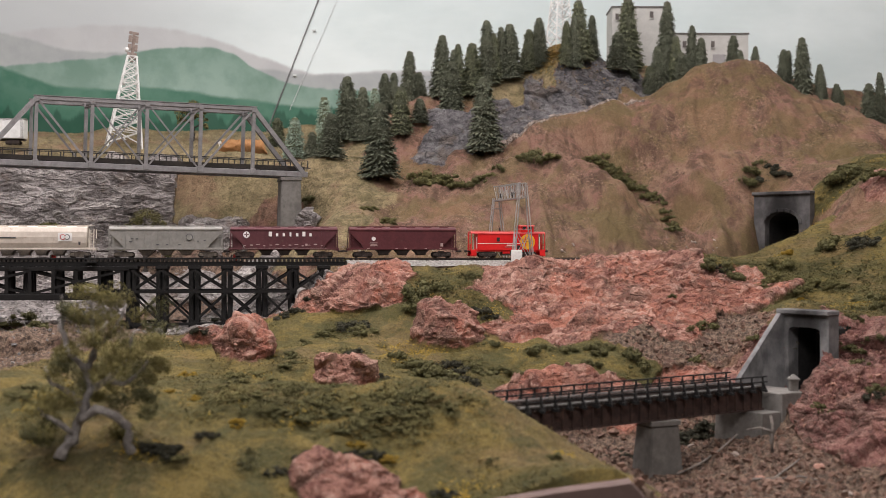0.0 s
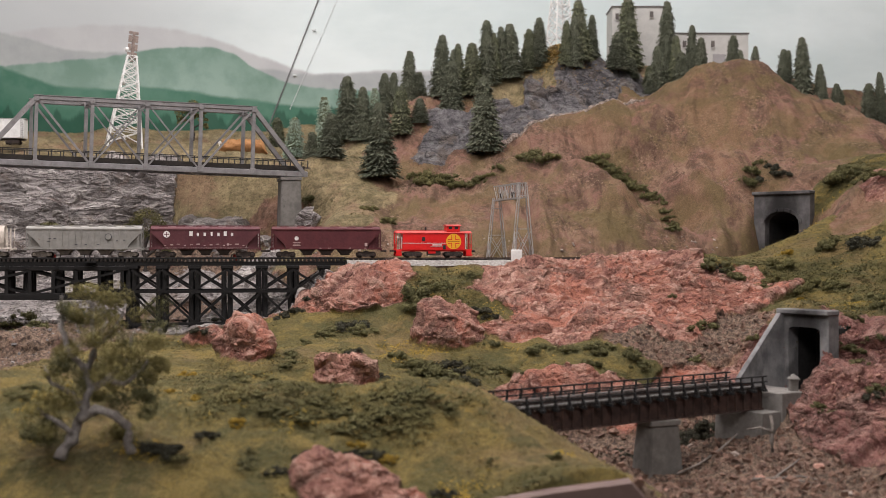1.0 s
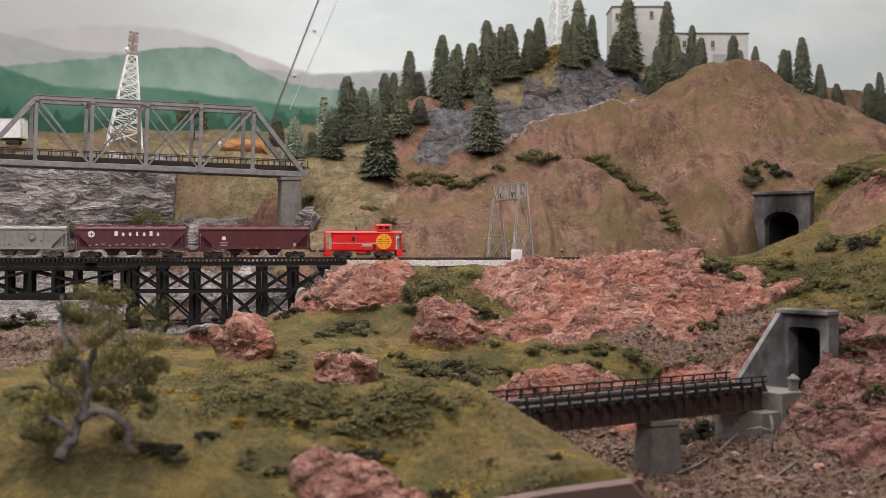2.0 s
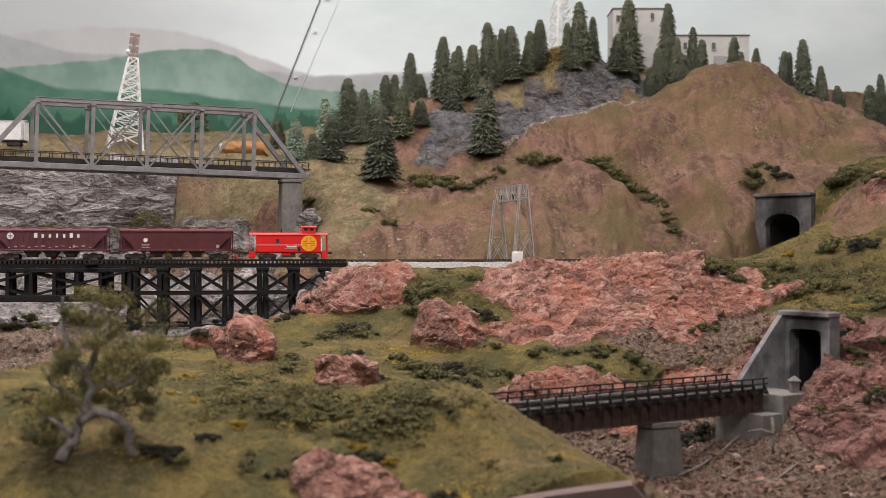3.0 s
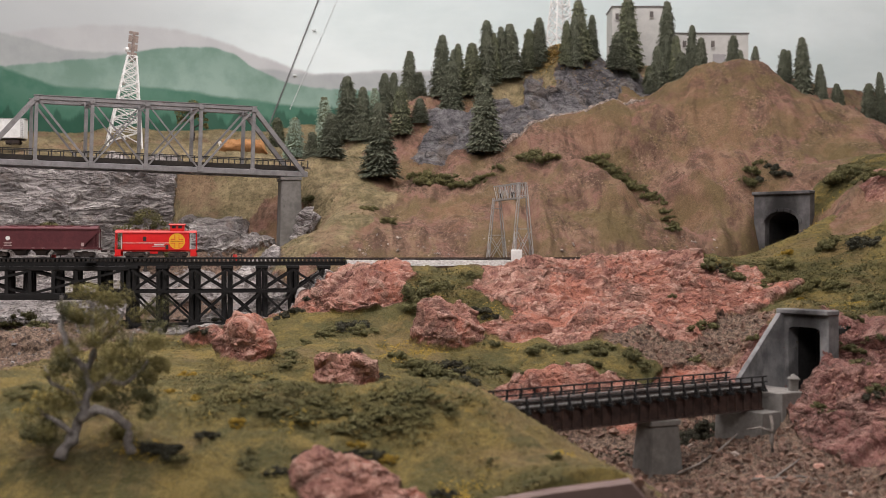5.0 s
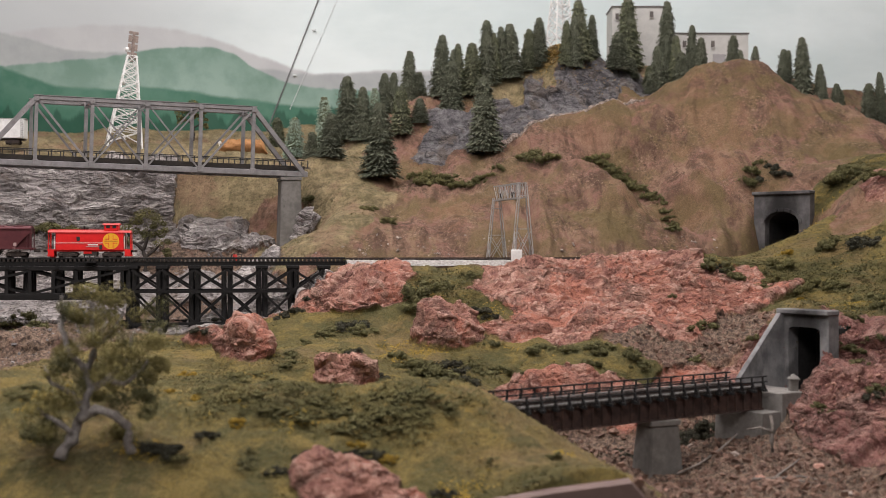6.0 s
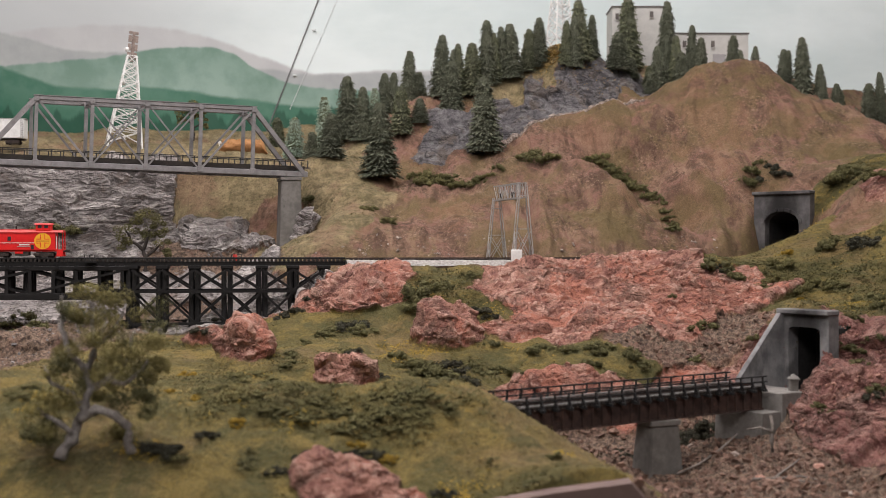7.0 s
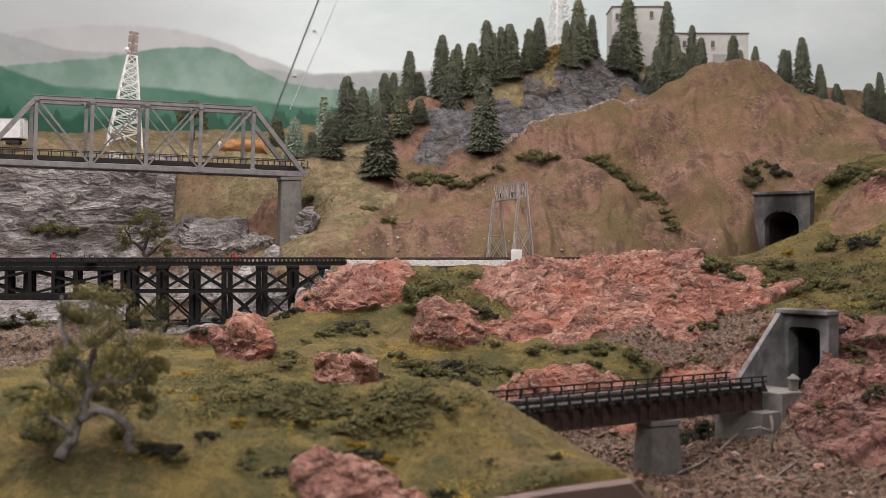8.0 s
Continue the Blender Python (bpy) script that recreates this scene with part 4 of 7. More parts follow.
# ---------- the steel truss bridge ----------
def truss_bridge():
    t = thing("truss_bridge", pose(-0.7210, 2.15, 1.6, 0, 1.54, 13.41), "silver grey steel through truss railway bridge over the gorge", "bridge")
    nodes = [-0.0952 + 0.0952 * i for i in range(7)]
    zb, zt, wide = 0.0015, 0.1180, 0.064
    for y in (0.0, wide):
        bm = bmesh.new()
        box(bm, (nodes[0] + nodes[-1]) / 2, y, zb, nodes[-1] - nodes[0] + 0.012, 0.006, 0.0105, 0.0008)
        part("bottom_chord", bm, STEEL_GREY, t)
        bm = bmesh.new()
        box(bm, (nodes[1] + nodes[-2]) / 2, y, zt, nodes[-2] - nodes[1] + 0.006, 0.0075, 0.0075, 0.0008)
        box(bm, (nodes[1] + nodes[-2]) / 2, y, zt + 0.0042, nodes[-2] - nodes[1] + 0.01, 0.0095, 0.0012)
        part("top_chord", bm, STEEL_GREY, t)
        for a, b in ((nodes[0], nodes[1]), (nodes[-1], nodes[-2])):
            bm = bmesh.new()
            bar(bm, (a, y, zb), (b, y, zt), 0.0075, 0.0075)
            part("end_post", bm, STEEL_GREY, t)
        for s in nodes[1:-1]:
            bm = bmesh.new()
            for dy in (-0.0022, 0.0022):
                box(bm, s, y + dy, (zb + zt) / 2, 0.0058, 0.0011, zt - zb)
            box(bm, s, y, (zb + zt) / 2, 0.0012, 0.0044, zt - zb)
            part("vertical", bm, STEEL_GREY, t)
            bm = bmesh.new()
            box(bm, s, y - 0.0034, zb + 0.002, 0.010, 0.0012, 0.010, 0.0004)
            part("gusset", bm, STEEL_GREY, t)
            part("gusset", (lambda b: (box(b, s, y - 0.0044, zt - 0.002, 0.009, 0.0012, 0.009, 0.0004), b)[1])(bmesh.new()), STEEL_GREY, t)
        pairs = [(1, 2), (2, 3), (3, 2), (3, 4), (4, 3), (5, 4)]
        for i, j in pairs:
            bm = bmesh.new()
            heavy = 0.0036 if abs(i - 3) == 2 else 0.0026
            bar(bm, (nodes[i], y, zt), (nodes[j], y, zb), 0.0022, heavy)
            part("diagonal", bm, STEEL_GREY, t)
    for s in nodes:
        bm = bmesh.new()
        box(bm, s, wide / 2, zb + 0.001, 0.004, wide, 0.010)
        part("floor_beam", bm, STEEL_GREY, t)
    for s in nodes[1:-1]:
        bm = bmesh.new()
        box(bm, s, wide / 2, zt, 0.003, wide, 0.005)
        part("top_strut", bm, STEEL_GREY, t)
    for i in range(1, 5):
        for a, b in ((0, wide), (wide, 0)):
            bm = bmesh.new()
            bar(bm, (nodes[i], a, zt), (nodes[i + 1], b, zt), 0.0014)
            part("top_lateral", bm, STEEL_GREY, t)
    for s, d in ((nodes[1], -1), (nodes[-2], 1)):
        bm = bmesh.new()
        box(bm, s + d * 0.008, wide / 2, zt - 0.012, 0.003, wide, 0.003)
        for a, b in ((0, wide / 2), (wide / 2, wide)):
            bar(bm, (s + d * 0.004, a, zt - 0.002), (s + d * 0.008, b, zt - 0.012), 0.0016)
            bar(bm, (s + d * 0.008, a, zt - 0.012), (s + d * 0.004, b, zt - 0.002), 0.0016)
        part("portal_brace", bm, STEEL_GREY, t)
    s0, s1 = nodes[0] - 0.3, nodes[-1] + 0.03
    for y in (0.022, 0.042):
        bm = bmesh.new()
        box(bm, (nodes[0] + nodes[-1]) / 2, y, zb + 0.004, nodes[-1] - nodes[0], 0.003, 0.009)
        part("stringer", bm, TIMBER_DARK, t)
    me = tie_mesh(0.036, 0.0034, 0.004)
    lay_ties(t, [pose(nodes[0] + 0.0068 * i, wide / 2, zb + 0.0105) for i in range(84)], me)
    for y in (wide / 2 - 0.0083, wide / 2 + 0.0083):
        part("rail", rail_bm([(nodes[0], 0), (nodes[-1] + 0.02, 0)], y, zb + 0.0125), RAIL, t)
    for y in (0.014, wide - 0.014):
        bm = bmesh.new()
        box(bm, (nodes[0] + nodes[-1]) / 2, y, zb + 0.0262, nodes[-1] - nodes[0] + 0.01, 0.0012, 0.0016)
        part("walkway_rail", bm, BLACK, t)
        for i in range(29):
            s = nodes[0] + i * 0.0208
            bm = bmesh.new()
            box(bm, s, y, zb + 0.0195, 0.0016, 0.0014, 0.014)
            part("rail_post", bm, BLACK, t)
        bm = bmesh.new()
        box(bm, (nodes[0] + nodes[-1]) / 2, y, zb + 0.0115, nodes[-1] - nodes[0] + 0.01, 0.003, 0.008)
        part("guard_timber", bm, TIE, t)
    # the bridge crosses on a skew: the far truss stands a little behind the near one
    for ob in t.children:
        if not ob.name.startswith("tie"):
            ob.data.transform(Matrix(((1, -0.22, 0, 0), (0, 1, 0, 0), (0, 0, 1, 0), (0, 0, 0, 1))))
    return t


truss_bridge()


def frustum(bm, bx, by, tx, ty, z0, z1):
    faces(bm, [(-bx, -by, z0), (bx, -by, z0), (bx, by, z0), (-bx, by, z0), (-tx, -ty, z1), (tx, -ty, z1), (tx, ty, z1), (-tx, ty, z1)],
          [(0, 3, 2, 1), (4, 5, 6, 7), (0, 1, 5, 4), (1, 2, 6, 5), (2, 3, 7, 6), (3, 0, 4, 7)])


def concrete_pier(name, m, bx, by, tx, ty, z0, z1, label):
    t = thing(name, m, label, "pier", "bridge piers")
    bm = bmesh.new()
    frustum(bm, bx, by, tx, ty, z0, z1 - 0.006)
    bmesh.ops.bevel(bm, geom=list(bm.edges), offset=0.0012, segments=2, affect="EDGES")
    part("shaft", bm, CONCRETE, t)
    bm = bmesh.new()
    box(bm, 0, 0, z1 - 0.003, tx * 2 + 0.004, ty * 2 + 0.004, 0.006, 0.0008)
    part("cap", bm, CONCRETE, t)
    return t


concrete_pier("abutment_pier", pose(-0.2885, 2.285, 0, 0, 0, 13.4), 0.022, 0.036, 0.0175, 0.034, 1.43, 1.583, "tall stained concrete pier under the truss bridge's end")
concrete_pier("river_pier", pose(0.231, 1.311, 0, 0, 0, 24), 0.0230, 0.019, 0.0170, 0.015, 1.195, 1.2673, "grey tapered concrete pier under the girder bridge")


# ---------- the low girder bridge ----------
def girder_bridge():
    t = thing("girder_bridge", pose(0.067, 1.2, 0, 0, 0, 34.2), "rust brown plate girder bridge with black handrails over the gully", "bridge")
    length, zg0, zg1 = 0.352, 1.2680, 1.2895
    for y in (-0.010, 0.030):
        bm = bmesh.new()
        box(bm, length / 2, y, (zg0 + zg1) / 2, length, 0.0016, zg1 - zg0)
        for z in (zg0, zg1):
            box(bm, length / 2, y, z, length, 0.0066, 0.0014)
        part("girder", bm, RUST, t, "rusty riveted plate girder")
        for i in range(27):
            bm = bmesh.new()
            box(bm, 0.003 + i * 0.0132, y - 0.0018, (zg0 + zg1) / 2, 0.0012, 0.0034, zg1 - zg0)
            part("stiffener", bm, RUST, t)
    me = tie_mesh(0.050, 0.0034, 0.0034)
    lay_ties(t, [pose(0.003 + 0.0062 * i, 0.010, 1.2920) for i in range(57)], me)
    for y in (-0.0145, 0.0345):
        bm = bmesh.new()
        box(bm, length / 2, y, 1.2947, length, 0.0030, 0.0018, 0.0003)
        part("walk_plank", bm, plain("weathered_plank", (0.11, 0.105, 0.10), (0.25, 0.24, 0.23), 0.8, scale=90) if y < 0 else bpy.data.materials["weathered_plank"], t)
    for y in (0.0017, 0.0183):
        part("rail", rail_bm([(0, 0), (length, 0)], y, 1.2938), RAIL, t)
    for y, d in ((-0.0175, -1), (0.0375, 1)):
        for z in (1.2995, 1.3055):
            bm = bmesh.new()
            bar(bm, (0, y, z), (length, y, z), 0.0013, 0.0016)
            part("handrail", bm, BLACK, t)
        for i in range(20):
            s = 0.006 + i * 0.01785
            bm = bmesh.new()
            bar(bm, (s, y, 1.2905), (s, y, 1.3062), 0.0015)
            bar(bm, (s, y, 1.2905), (s, y - d * 0.008, 1.2905), 0.0022, 0.0026)
            bar(bm, (s, y + d * 0.0055, 1.2900), (s, y, 1.3010), 0.0014)
            bar(bm, (s, y + d * 0.0065, 1.2900), (s, y, 1.2900), 0.0026)
            part("rail_post", bm, BLACK, t)
    for s in (0.03, 0.12, 0.22, 0.32):
        bm = bmesh.new()
        bar(bm, (s, -0.010, zg0 + 0.003), (s, 0.030, zg1 - 0.003), 0.0016)
        bar(bm, (s, -0.010, zg1 - 0.003), (s, 0.030, zg0 + 0.003), 0.0016)
        part("cross_brace", bm, RUST, t)


girder_bridge()


def abutment(m, label, depth=0.05, reach=0.026, step_at=0.007, tail=0.025, rise=1.290):
    """A bearing block under the girders and a taller back wall behind it."""
    t = thing("abutment", m, label, "abutment", "girder bridge abutments")
    bm = bmesh.new()
    faces(bm, [(-reach - 0.005, -depth / 2, 1.2), (step_at, -depth / 2, 1.2), (step_at, depth / 2, 1.2), (-reach - 0.005, depth / 2, 1.2),
               (-reach, -depth / 2, 1.2670), (step_at, -depth / 2, 1.2670), (step_at, depth / 2, 1.2670), (-reach, depth / 2, 1.2670)],
          [(0, 3, 2, 1), (4, 5, 6, 7), (0, 1, 5, 4), (1, 2, 6, 5), (2, 3, 7, 6), (3, 0, 4, 7)])
    bmesh.ops.bevel(bm, geom=list(bm.edges), offset=0.0008, segments=1, affect="EDGES")
    part("bearing_block", bm, CONCRETE, t)
    bm = bmesh.new()
    box(bm, (step_at + tail) / 2, 0, (rise + 1.2) / 2, tail - step_at, depth + 0.004, rise - 1.2, 0.001)
    part("back_wall", bm, CONCRETE, t)
    return t


abutment(pose(0.374, 1.409, 0, 0, 0, 34.2), "grey concrete abutment at the tunnel end of the girder bridge", 0.070, 0.046, -0.016, 0.034, 1.2875)
abutment(pose(0.060, 1.195, 0, 0, 0, 214.2), "grey concrete abutment half buried in the grassy hill", 0.05)


def tunnel_portal(name, m, half, z0, ztop, open_half, crown, arch, thick, wing, material, label, deep=0.22, square=1.0):
    """A portal wall with a real opening, lining behind it, cap slab and wing walls. Local x runs into the hill."""
    t = thing(name, m, label, "tunnel portal")
    n = 9
    mouth = [(-open_half, z0)] + [(-open_half * math.copysign(abs(math.cos(math.pi * i / n)) ** square, math.cos(math.pi * i / n)), crown - arch + arch * math.sin(math.pi * i / n) ** square) for i in range(n + 1)] + [(open_half, z0)]
    outer = [(-half, z0)] + [(-half, crown - arch + (ztop - crown + arch) * min(1, i / 2)) if i < 3 else (half, crown - arch + (ztop - crown + arch) * min(1, (n - i) / 2)) if i > n - 3
             else (-half + 2 * half * (i - 2) / (n - 4), ztop) for i in range(n + 1)] + [(half, z0)]
    bm = bmesh.new()
    rows = [[bm.verts.new((x, y, z)) for y, z in prof] for x, prof in ((0, mouth), (0, outer), (thick, outer), (thick, mouth))]
    for a, b in zip(rows, rows[1:] + rows[:1]):
        for k in range(len(mouth) - 1):
            bm.faces.new((a[k], a[k + 1], b[k + 1], b[k]))
    part("portal_wall", bm, material, t)
    bm = bmesh.new()
    rows = [[bm.verts.new((x, y * 1.02, z + 0.001)) for y, z in mouth] for x in (thick, deep)]
    for k in range(len(mouth) - 1):
        bm.faces.new((rows[0][k], rows[0][k + 1], rows[1][k + 1], rows[1][k]))
    bm.faces.new(rows[1])
    part("lining", bm, plain("sooty_lining", (0.012, 0.012, 0.012), (0.03, 0.028, 0.027), 0.95, scale=60), t, "soot black tunnel lining")
    bm = bmesh.new()
    box(bm, thick / 2 - 0.003, 0, ztop + 0.0025, thick + 0.005, half * 2 + 0.004, 0.006, 0.001)
    part("cap", bm, material, t)
    for side, reach, low in wing:
        bm = bmesh.new()
        y = side * (half - 0.003)
        prof = [(0.0, z0), (0.0, ztop), (-0.006, ztop), (-reach, low), (-reach, z0)]
        vs = [[bm.verts.new((x, y + d, z)) for x, z in prof] for d in (-0.0035, 0.0035)]
        bm.faces.new(vs[0]), bm.faces.new(vs[1][::-1])
        for k in range(5):
            bm.faces.new((vs[0][k], vs[0][(k + 1) % 5], vs[1][(k + 1) % 5], vs[1][k]))
        part("wing_wall", bm, material, t)
    return t


up = tunnel_portal("tunnel_portal", pose(0.612, 2.20, 0, 0, 0, 45), 0.056, 1.40, 1.549, 0.034, 1.517, 0.020, 0.016, (), SOOT, "grey concrete tunnel portal streaked with black soot")
for k in range(9):
    a = math.pi * (k + 0.5) / 9
    bm = bmesh.new()
    box(bm, -0.001, -0.0375 * math.cos(a), 1.497 + 0.0235 * math.sin(a), 0.004, 0.0105, 0.0062, 0.0006, turn=Matrix.Rotation(math.pi / 2 - a, 4, "X"))
    part("voussoir", bm, SOOT, up)
low = tunnel_portal("tunnel_portal", pose(0.43, 1.45, 0, 0, 0, 34), 0.036, 1.25, 1.3725, 0.0235, 1.357, 0.009, 0.018, ((1, 0.078, 1.297),), SOOT_LOW,
                    "square concrete tunnel portal with sloping wing wall above the gully", 0.05, 0.45)


def gate_post():
    t = thing("stone_post", pose(0.402, 1.396, 1.283), "small pale stone gate post with pyramid cap by the tunnel track", "post")
    bm = bmesh.new()
    box(bm, 0, 0, 0.008, 0.0095, 0.0095, 0.018, 0.0008)
    part("shaft", bm, CONCRETE, t)
    bm = bmesh.new()
    box(bm, 0, 0, 0.0178, 0.0125, 0.0125, 0.002, 0.0004)
    bmesh.ops.create_cone(bm, cap_ends=True, segments=4, radius1=0.0085, radius2=0.0008, depth=0.005, matrix=Matrix.Translation((0, 0, 0.0213)) @ Matrix.Rotation(math.pi / 4, 4, "Z"))
    part("cap", bm, CONCRETE, t)


gate_post()


# ---------- towers, signals and buildings ----------
def lattice_side(bm, a0, b0, a1, b1, steps, w, ease=1.0):
    """Cross bracing between two legs, from (a0, b0) at the foot to (a1, b1) at the top."""
    a0, b0, a1, b1 = map(Vector, (a0, b0, a1, b1))
    for i in range(steps):
        u, v = (i / steps) ** ease, ((i + 1) / steps) ** ease
        p, q, r, s = a0.lerp(a1, u), b0.lerp(b1, u), a0.lerp(a1, v), b0.lerp(b1, v)
        bar(bm, p, s, w), bar(bm, q, r, w), bar(bm, r, s, w)


def lattice_tower(m, half, top_half, height, steps, material, label, w=0.0018):
    t = thing("lattice_tower", m, label, "tower")
    feet = [Vector((x, y, 0)) * half for x, y in ((-1, -1), (1, -1), (1, 1), (-1, 1))]
    tops = [Vector((x * top_half, y * top_half, height)) for x, y in ((-1, -1), (1, -1), (1, 1), (-1, 1))]
    for a, b in zip(feet, tops):
        bm = bmesh.new()
        bar(bm, a - Vector((0, 0, 0.01)), b, w * 1.6)
        part("leg", bm, material, t)
    for i in range(4):
        j = (i + 1) % 4
        bm = bmesh.new()
        lattice_side(bm, feet[i], feet[j], tops[i], tops[j], steps, w, 0.85)
        part("lattice", bm, material, t)
    return t


mast = lattice_tower(pose(-0.682, 2.6, 1.674, 0, 5.4, 0) @ Matrix.Rotation(0.35, 4, "Z"), 0.036, 0.0090, 0.189, 9, WHITE, "white lattice radio mast with brown antenna panels on the plateau")
PANEL = plain("faded_panel", (0.20, 0.155, 0.13), (0.32, 0.26, 0.23), 0.7, scale=150)
bm = bmesh.new()
bar(bm, (0, 0, 0.176), (0, 0, 0.241), 0.006)
part("pole", bm, PANEL, mast)
for z in (0.189, 0.207, 0.225, 0.238):
    for x in (-0.0075, 0.006):
        bm = bmesh.new()
        box(bm, x, -0.003 + x * 0.2, z, 0.007, 0.004, 0.0145 if z < 0.23 else 0.006, 0.0005)
        part("antenna_panel", bm, PANEL, mast)
for z in (0.129, 0.201):
    bm = bmesh.new()
    tube(bm, [(-0.012, -0.005, z), (-0.0165, -0.008, z)], [0.0055, 0.003], 12)
    part("dish", bm, WHITE, mast)
lattice_tower(pose(0.272, 2.83, 1.905, 0, 0, 25), 0.027, 0.006, 0.22, 9, WHITE, "tall white lattice transmission tower on the rocky summit")


def signal_bridge():
    t = thing("signal_bridge", pose(0, 0, 0), "grey lattice signal gantry spanning the track with two black signals", "signal gantry")
    near, far = Vector((0.125, 1.908, 0)), Vector((0.0895, 2.03, 0))
    across = (near - far).normalized()
    along = Vector((-across.y, across.x, 0))
    z0, z1, z2 = 1.4245, 1.531, 1.554
    for foot, name in ((near, "near"), (far, "far")):
        legs = []
        for u, v in ((-1, -1), (1, -1), (1, 1), (-1, 1)):
            a = foot + along * (u * 0.0165) + across * (v * 0.008) + Vector((0, 0, z0))
            b = foot + along * (u * 0.0052) + across * (v * 0.004) + Vector((0, 0, z2 if name == "near" else z1 + 0.004))
            legs.append((a, b))
            bm = bmesh.new()
            bar(bm, a, b, 0.0015)
            part("leg", bm, GALV, t)
        for i in range(4):
            (a0, a1), (b0, b1) = legs[i], legs[(i + 1) % 4]
            for u, v in ((0.02, 0.42), (0.42, 0.02), (0.44, 0.44), (0.84, 0.84)):
                bm = bmesh.new()
                bar(bm, a0.lerp(a1, u), b0.lerp(b1, v), 0.0009)
                part("lattice_bar", bm, GALV, t)
    for u in (-1, 1):
        for z in (z1, z2):
            bm = bmesh.new()
            bar(bm, near + along * (u * 0.0045) + Vector((0, 0, z)), far + along * (u * 0.0045) - across * 0.004 + Vector((0, 0, z)), 0.0014)
            part("beam_chord", bm, GALV, t)
        bm = bmesh.new()
        for i in range(9):
            p = near.lerp(far, i / 9) + along * (u * 0.0045)
            q = near.lerp(far, (i + 1) / 9) + along * (u * 0.0045)
            bar(bm, p + Vector((0, 0, z2)), p + Vector((0, 0, z1)), 0.0008)
            bar(bm, q + Vector((0, 0, z1 if i % 2 else z2)), p + Vector((0, 0, z2 if i % 2 else z1)), 0.0007)
        part("beam_lattice", bm, GALV, t)
    bm = bmesh.new()
    c = near.lerp(far, 0.55) + Vector((0, 0, z1 - 0.001))
    box(bm, *c, 0.010, 0.11, 0.0012, turn=Matrix.Rotation(math.atan2(along.y, along.x), 4, "Z"))
    part("walkway", bm, GALV, t)
    for f in (0.35, 0.8):
        c = near.lerp(far, f) - along * 0.001 + Vector((0, 0, z1))
        bm = bmesh.new()
        bar(bm, c, c + Vector((0, 0, 0.012)), 0.0012)
        tube(bm, [c + Vector((0, 0.0, 0.007)), c + Vector((0, -0.003, 0.007))], [0.0035, 0.0035], 12)
        part("signal_head", bm, BLACK, t, "black round signal head")


signal_bridge()


def relay_box():
    t = thing("relay_cabinet", pose(0.1145, 1.893, 1.4235, 0, 0, 4), "white metal relay cabinet standing beside the track", "cabinet")
    bm = bmesh.new()
    box(bm, 0, 0, 0.0125, 0.0165, 0.011, 0.026, 0.0007)
    part("body", bm, WHITE, t)
    bm = bmesh.new()
    box(bm, 0, -0.0062, 0.0125, 0.013, 0.001, 0.022, 0.0003)
    part("door", bm, WHITE, t)


relay_box()


def white_building():
    t = thing("mill_building", pose(0.475, 3.0, 0, 0, 0, 0), "pale grey two-part industrial building with small dark windows on the hilltop", "building")
    wall = plain("pale_siding", (0.43, 0.425, 0.40), (0.51, 0.505, 0.475), 0.75, scale=40)
    dark = plain("dark_window", (0.08, 0.07, 0.065), (0.13, 0.115, 0.105), 0.4, scale=80)
    bm = bmesh.new()
    box(bm, 0, 0.02, 1.95, 0.124, 0.10, 0.18)
    part("tower_wall", bm, wall, t)
    bm = bmesh.new()
    box(bm, 0, 0.02, 2.0415, 0.128, 0.104, 0.003)
    part("tower_roof", bm, dark, t)
    bm = bmesh.new()
    box(bm, 0.170, 0.05, 1.915, 0.215, 0.10, 0.13)
    part("wing_wall", bm, wall, t)
    bm = bmesh.new()
    box(bm, 0.170, 0.05, 1.9815, 0.219, 0.104, 0.003)
    part("wing_roof", bm, dark, t)
    for x, y, z in ((-0.050, -0.0308, 2.017), (-0.031, -0.0308, 2.019), (0.034, -0.0308, 2.022), (0.120, -0.0008, 1.955), (0.19, -0.0008, 1.955)):
        w = part("window", (lambda b: (box(b, x, y, z, 0.0085, 0.003, 0.016, 0.0004), b)[1])(bmesh.new()), dark, t)
        part("window_frame", (lambda b: (box(b, x, y - 0.0012, z - 0.0088, 0.010, 0.003, 0.0014), b)[1])(bmesh.new()), wall, w)
    bm = bmesh.new()
    box(bm, 0.205, -0.001, 1.905, 0.030, 0.004, 0.05)
    part("door", bm, plain("grey_door", (0.28, 0.27, 0.27), (0.34, 0.33, 0.33), 0.6), t)


white_building()


def one_bar(a, b):
    bm = bmesh.new()
    bar(bm, a, b, 0.0010, 0.0012)
    return bm


